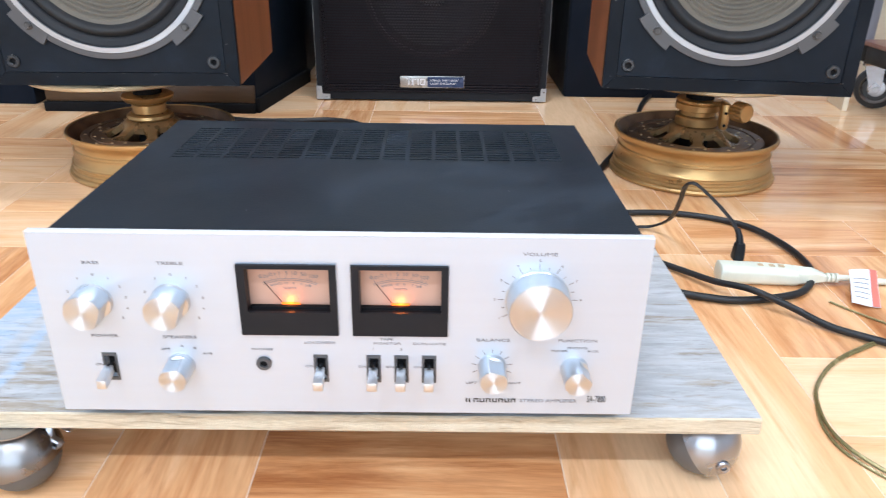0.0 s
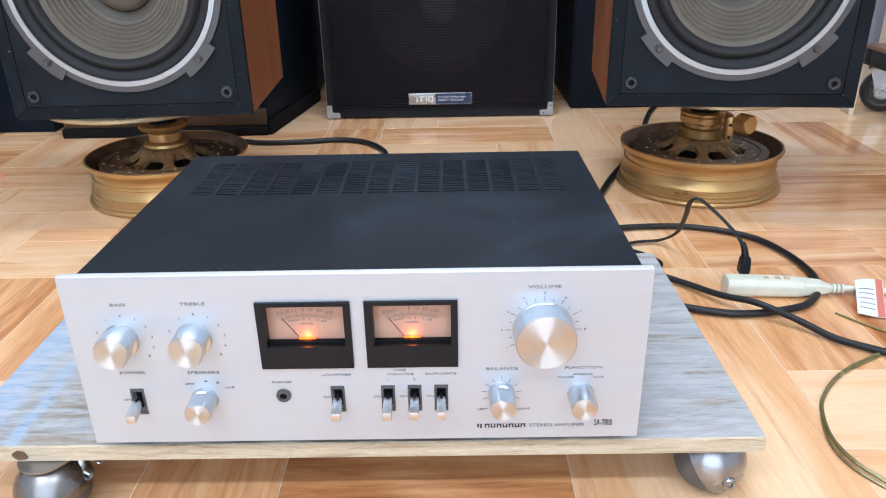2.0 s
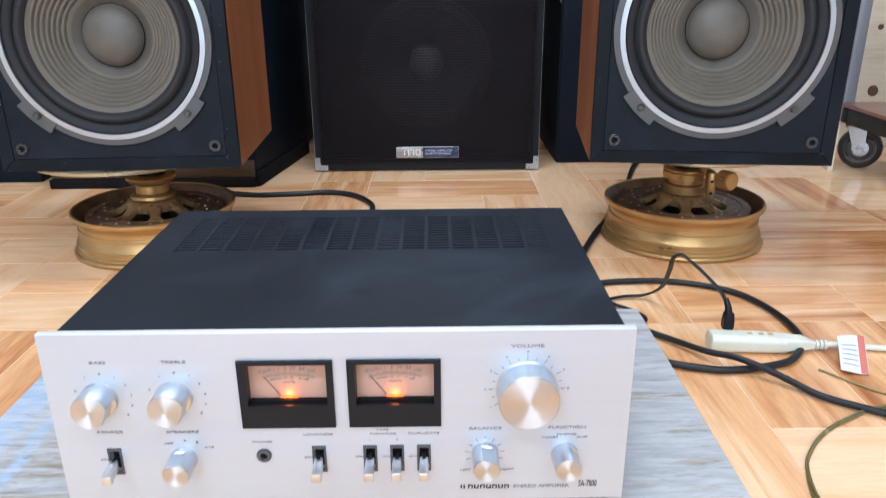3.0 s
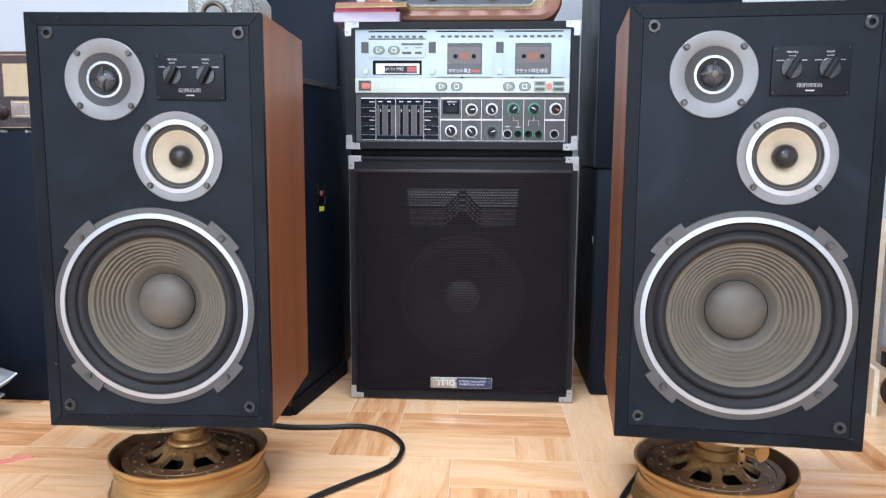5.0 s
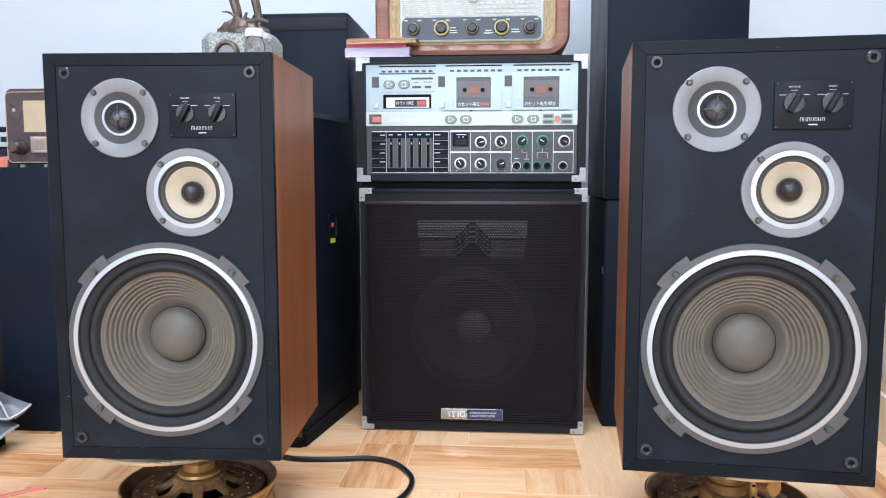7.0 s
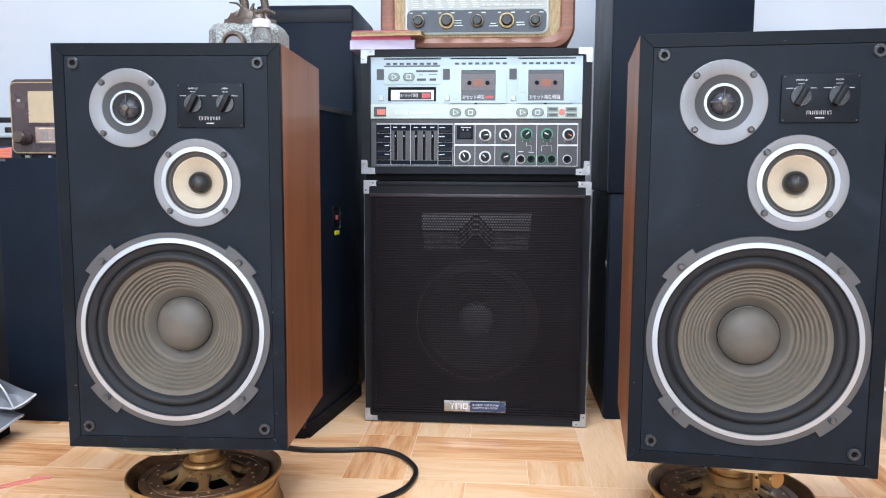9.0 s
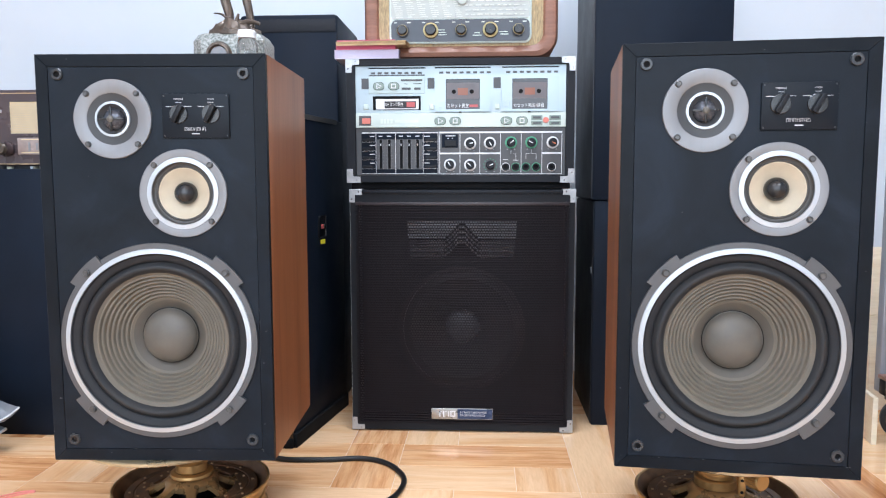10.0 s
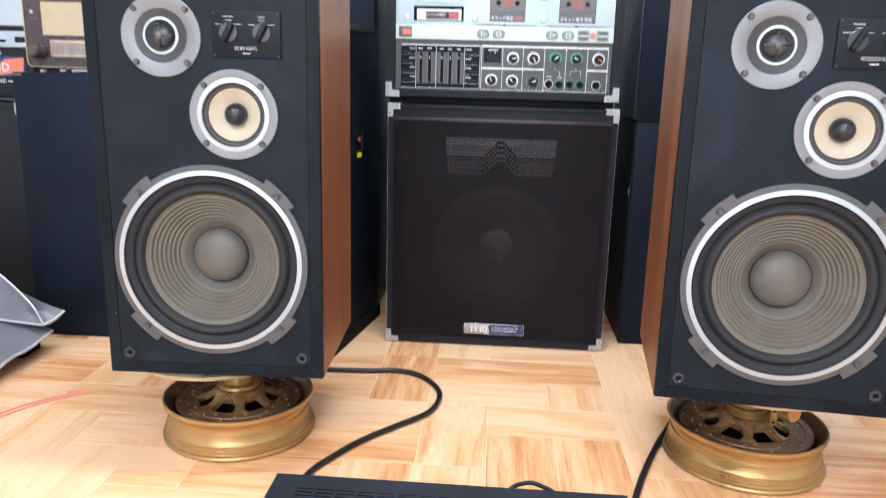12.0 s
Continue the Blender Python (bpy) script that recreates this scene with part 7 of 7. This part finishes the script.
cable("long_cable", [(0.26, 0.94, 0.006), (0.33, 0.905, 0.006), (0.385, 0.852, 0.007), (0.421, 0.804, 0.012), (0.452, 0.772, 0.018), (0.488, 0.741, 0.012), (0.518, 0.708, 0.006), (0.551, 0.682, 0.006), (0.62, 0.640, 0.006), (0.75, 0.58, 0.006), (0.95, 0.50, 0.006)], 0.0041, CABLE, "thick black cable running across the floor")
cable("mains_flex", [(0.205, 0.727, 0.12), (0.235, 0.80, 0.05), (0.285, 0.875, 0.005), (0.335, 0.890, 0.005), (0.366, 0.903, 0.005), (0.374, 0.919, 0.005), (0.362, 0.943, 0.005), (0.338, 0.968, 0.005), (0.336, 0.981, 0.005), (0.362, 0.992, 0.005), (0.392, 0.990, 0.008), (0.407, 0.962, 0.032), (0.403, 0.922, 0.074), (0.398, 0.896, 0.104), (0.405, 0.886, 0.112), (0.420, 0.880, 0.102), (0.438, 0.872, 0.086), (0.453, 0.862, 0.070), (0.459, 0.855, 0.060)], 0.0034, CABLE, "thin flat black mains cord rising to a plug", "cord", 0.6)
coil = [(0.70, 0.690, 0.004), (0.584, 0.685, 0.004), (0.526, 0.660, 0.004), (0.484, 0.630, 0.004), (0.453, 0.592, 0.004), (0.438, 0.553, 0.004), (0.434, 0.518, 0.004), (0.443, 0.485, 0.004), (0.475, 0.445, 0.004), (0.54, 0.41, 0.004), (0.62, 0.40, 0.004)]
loop = thing("wire_coil", pose(0, 0, 0), "loosely coiled olive wire lying on the floor", "wire")
for k, (dx, dy, dz) in enumerate(((0, 0, 0), (0.0020, 0.001, -0.0022), (-0.0018, -0.001, -0.0024))):
    part("strand", sweep(B(), [(x + dx * (1 + 1.5 * math.sin(i * 0.9 + k)), y + dy * (1 + math.cos(i * 0.7 + k)), z + dz) for i, (x, y, z) in enumerate(coil)], 0.0014, 8, 8), OLIVE, loop)
cable("thin_wire", [(0.552, 0.772, 0.002), (0.575, 0.742, 0.002), (0.610, 0.706, 0.002), (0.68, 0.66, 0.002)], 0.0013, OLIVE, "thin olive wire on the floor", "wire")


def socket_lead():
    s = thing("extension_socket", pose(0.434, 0.832, 0.0, 0, 0, -4.2), "ivory extension socket with white cord and paper tag on the floor", "socket")
    girth = lambda x, w, h, q: [(x, y, h + z) for y, z in rounded_rect(-w, w, -h, h, q)]
    part("body", loft(B(), [girth(0.0, 0.0135, 0.0112, 0.0080), girth(0.0015, 0.0152, 0.0124, 0.0090), girth(0.060, 0.0150, 0.0120, 0.0088), girth(0.092, 0.0142, 0.0112, 0.0084), girth(0.098, 0.0128, 0.0106, 0.0078)]), WHITE_PLASTIC, s, "ivory plastic socket")
    for x in (0.048, 0.062, 0.074):
        part("contact_slot", box(B(), x, x + 0.007, -0.0035, 0.0035, 0.0228, 0.0245, 0.0006), CARD, s, "brown contact slot")
    bm = loft(B(), [[(0.096, y * 0.85, 0.0118 + z * 0.85) for y, z in rounded_rect(-0.015, 0.015, -0.0115, 0.0115, 0.006)], [(0.120, y * 0.6, 0.012 + z * 0.6) for y, z in rounded_rect(-0.016, 0.016, -0.013, 0.013, 0.006)], [(0.134, y * 0.35, 0.010 + z * 0.35) for y, z in rounded_rect(-0.016, 0.016, -0.013, 0.013, 0.006)]])
    part("sleeve", bm, WHITE_PLASTIC, s)
    part("cord", sweep(B(), [(0.130, 0.0, 0.010), (0.160, 0.005, 0.008), (0.20, 0.004, 0.006), (0.24, 0.0, 0.006), (0.30, -0.004, 0.006), (0.45, -0.03, 0.006), (0.70, -0.05, 0.006)], 0.0040, 10, 8), WHITE_PLASTIC, s, "white cord")
    for i in range(3):
        part("grommet_ring", lathe(B(), [(0.0045, -0.002), (0.0062, -0.0015), (0.0062, 0.0015), (0.0045, 0.002)], 0.138 + i * 0.0055, 0.0095, 16, "X", 0.001), WHITE_PLASTIC, s)
    def slip(u, v, lift):
        """A point of the tag: u across, v along it, in the socket's own axes."""
        return (0.172 + 0.034 * u - 0.028 * v, 0.020 - 0.080 * v - 0.002 * u, lift + 0.013 - 0.008 * v + 0.0025 * math.sin(3 * u + 2 * v))
    tag = part("paper_tag", sheet(B(), [[slip(i / 4, j / 6, 0.0) for i in range(5)] for j in range(7)], 0.0004), PAPER, s, "white paper tag with red end")
    part("red_end", sheet(B(), [[slip(0.72 + 0.26 * i / 3, j / 6, 0.0007) for i in range(4)] for j in range(7)], 0.0004), RED_BRIGHT, tag)
    for k in range(5):
        part("print_line", sheet(B(), [[slip(0.10 + 0.55 * i / 3, 0.30 + 0.13 * k + 0.014 * j, 0.0006) for i in range(4)] for j in range(2)], 0.0002), INK, tag)
    p = thing("mains_plug", pose(0.462, 0.838, 0.0), "small black mains plug seated in the ivory socket", "plug")
    part("body", loft(B(), [[(x, 0.008 + y, z) for x, y in rounded_rect(-w, w, -w * 1.05, w * 1.05, w * 0.45)] for z, w in ((0.0235, 0.0064), (0.026, 0.0070), (0.036, 0.0068), (0.044, 0.0060), (0.0465, 0.0050))]), PLASTIC, p)
    part("collar", sweep(B(), [(0, 0.008, 0.044), (-0.001, 0.012, 0.054), (-0.003, 0.017, 0.062)], 0.0048, 10, 4, taper=0.0036), PLASTIC, p)


socket_lead()


# ---- the floor of printed wooden planks, laid in square tiles ----
floor = part("floor", box(B(), X0 - 0.12, X1 + 0.12, Y0 - 0.12, Y1 + 0.12, -0.08, -0.0005), GROUT)
tagged(floor, "glossy floor tiles printed with light and brown wood planks", "floor", kind="structure")
U = 0.1296
GX, GY = -0.0775, 1.4275
TILE_A = [(3, 0, 1, 4), (0, 1, 3, 1), (0, 0, 2, 1), (2, 0, 1, 1), (0, 2, 1, 1), (1, 2, 2, 1), (0, 3, 3, 1)]
TILE_B = [(0, 2, 1, 2), (1, 3, 2, 1), (3, 0, 1, 2), (1, 0, 1, 3), (2, 0, 1, 3), (0, 1, 1, 1), (0, 0, 1, 1), (3, 2, 1, 2)]
TILE_C = [(2, 3, 2, 1), (2, 2, 2, 1), (0, 0, 3, 1), (3, 0, 1, 2), (0, 1, 1, 1), (0, 2, 1, 2), (1, 2, 1, 2), (1, 1, 2, 1)]
TILE_D = [(0, 0, 2, 1), (2, 0, 2, 1), (0, 1, 1, 2), (1, 1, 3, 1), (1, 2, 3, 1), (2, 3, 2, 1), (0, 3, 2, 1)]
TILE_E = [(0, 2, 1, 2), (0, 1, 2, 1), (0, 0, 2, 1), (1, 2, 1, 2), (2, 0, 1, 4), (3, 0, 1, 4)]
TILE_F = [(3, 0, 1, 4), (0, 0, 2, 1), (2, 0, 1, 2), (0, 1, 2, 1), (0, 2, 1, 2), (1, 2, 2, 1), (1, 3, 2, 1)]
TILE_G = [(3, 0, 1, 2), (1, 0, 2, 1), (0, 0, 1, 3), (1, 1, 2, 1), (3, 2, 1, 2), (1, 2, 2, 1), (0, 3, 3, 1)]
TILE_H = [(3, 2, 1, 1), (3, 0, 1, 2), (0, 3, 2, 1), (2, 3, 2, 1), (2, 0, 1, 3), (1, 0, 1, 3), (0, 0, 1, 3)]
TILE_I = [(0, 0, 2, 1), (0, 1, 2, 1), (2, 0, 1, 4), (3, 0, 1, 4), (0, 2, 1, 2), (1, 2, 1, 2)]
TILE_J = [(3, 0, 1, 2), (2, 0, 1, 2), (0, 0, 1, 2), (1, 0, 1, 2), (3, 2, 1, 2), (2, 2, 1, 2), (0, 2, 2, 1), (0, 3, 2, 1)]
TILE_K = [(3, 0, 1, 4), (0, 1, 3, 1), (0, 0, 2, 1), (2, 0, 1, 1), (0, 2, 1, 2), (1, 2, 1, 2), (2, 2, 1, 2)]
LAID = {(1, 0): TILE_J, (0, 0): TILE_A, (0, -1): TILE_B, (-1, -1): TILE_C, (1, -1): TILE_D, (1, -2): TILE_E, (0, -2): TILE_F, (-1, 0): TILE_G, (-2, -1): TILE_H, (-2, 0): TILE_I, (-1, -2): TILE_K}


# printed tone of single planks: darker (-) or paler (+)
TONES = {(1, -1, 0): -0.09, (1, -1, 1): 0.03, (1, -1, 2): 0.10, (1, -1, 3): -0.10, (1, -1, 4): -0.09, (1, -1, 5): -0.07, (0, -1, 2): 0.0, (0, -1, 7): 0.09, (1, 0, 0): -0.04, (1, 0, 1): 0.05, (1, 0, 2): -0.07, (1, -2, 0): -0.10, (1, -2, 1): 0.05,
         (1, -2, 3): -0.09, (0, -2, 0): 0.10, (0, -2, 1): -0.06, (0, -2, 2): 0.04, (0, 0, 0): 0.08, (0, 0, 3): 0.06, (0, 0, 4): 0.08, (0, -1, 0): 0.06, (0, -1, 1): 0.06, (-1, -1, 0): 0.04, (-1, -1, 3): 0.06, (-1, -1, 1): 0.04,
         (-1, -1, 4): 0.06, (-2, -1, 0): 0.05, (-2, -1, 1): 0.06, (-2, -1, 2): 0.05, (-2, -1, 3): 0.06, (-2, -1, 4): -0.02, (-1, -2, 0): -0.10, (-1, -2, 2): 0.05, (-1, -2, 4): -0.06, (-1, -2, 5): -0.05, (-2, 0, 0): -0.06, (-2, 0, 2): 0.05, (-2, 0, 3): 0.06}


def plank_mesh(n, gap=0.0006):
    bm = B()
    l, w, d, e = n * U / 2 - gap, U / 2 - gap, 0.006, 0.0003
    lo = [bm.verts.new((x, y, -d)) for x, y in ((-l, -w), (l, -w), (l, w), (-l, w))]
    mid = [bm.verts.new((x, y, -e)) for x, y in ((-l, -w), (l, -w), (l, w), (-l, w))]
    hi = [bm.verts.new((x, y, 0)) for x, y in ((-l + e, -w + e), (l - e, -w + e), (l - e, w - e), (-l + e, w - e))]
    bm.faces.new(hi)
    for a, b in ((lo, mid), (mid, hi)):
        for i in range(4):
            bm.faces.new((a[i], a[(i + 1) % 4], b[(i + 1) % 4], b[i]))
    me = bpy.data.meshes.new("plank")
    bm.to_mesh(me)
    bm.free()
    me.materials.append(PLANK)
    return me


planks = {n: plank_mesh(n) for n in (1, 2, 3, 4)}
rng = random.Random(11)
rest = B()
for ti in range(-6, 6):
    for tj in range(-9, 2):
        tile = LAID.get((ti, tj))
        turn = 0
        if tile is None:
            tile, turn = rng.choice([TILE_A, TILE_B, TILE_C, TILE_D, TILE_F, TILE_G]), rng.randrange(4)
        for nth, (c, r, w, h) in enumerate(tile):
            for _ in range(turn):
                c, r, w, h = 4 - r - h, c, h, w
            x, y = GX + (ti * 4 + c + w / 2) * U, GY + (tj * 4 + r + h / 2) * U
            if not (X0 - 0.1 < x - w * U / 2 and x + w * U / 2 < X1 + 0.1 and Y0 - 0.1 < y - h * U / 2 and y + h * U / 2 < Y1 + 0.1):
                continue
            m = pose(x, y, 0, 0, 0, 90 if h > w or (w == h and rng.random() < 0.5) else 0)
            if -1.75 < x < 1.75 and 0.2 < y < 2.42:
                ob = new("plank", planks[max(w, h)])
                k = 1.0 + TONES.get((ti, tj, nth), 0.0)
                ob.color = (k, k, k, 1)
                ob.parent = floor
                ob.matrix_basis = m
            else:
                tmp = planks[max(w, h)].copy()
                tmp.transform(m)
                rest.from_mesh(tmp)
                bpy.data.meshes.remove(tmp)
tagged(part("outer_planks", rest, PLANK_REST, floor), kind="stuff")
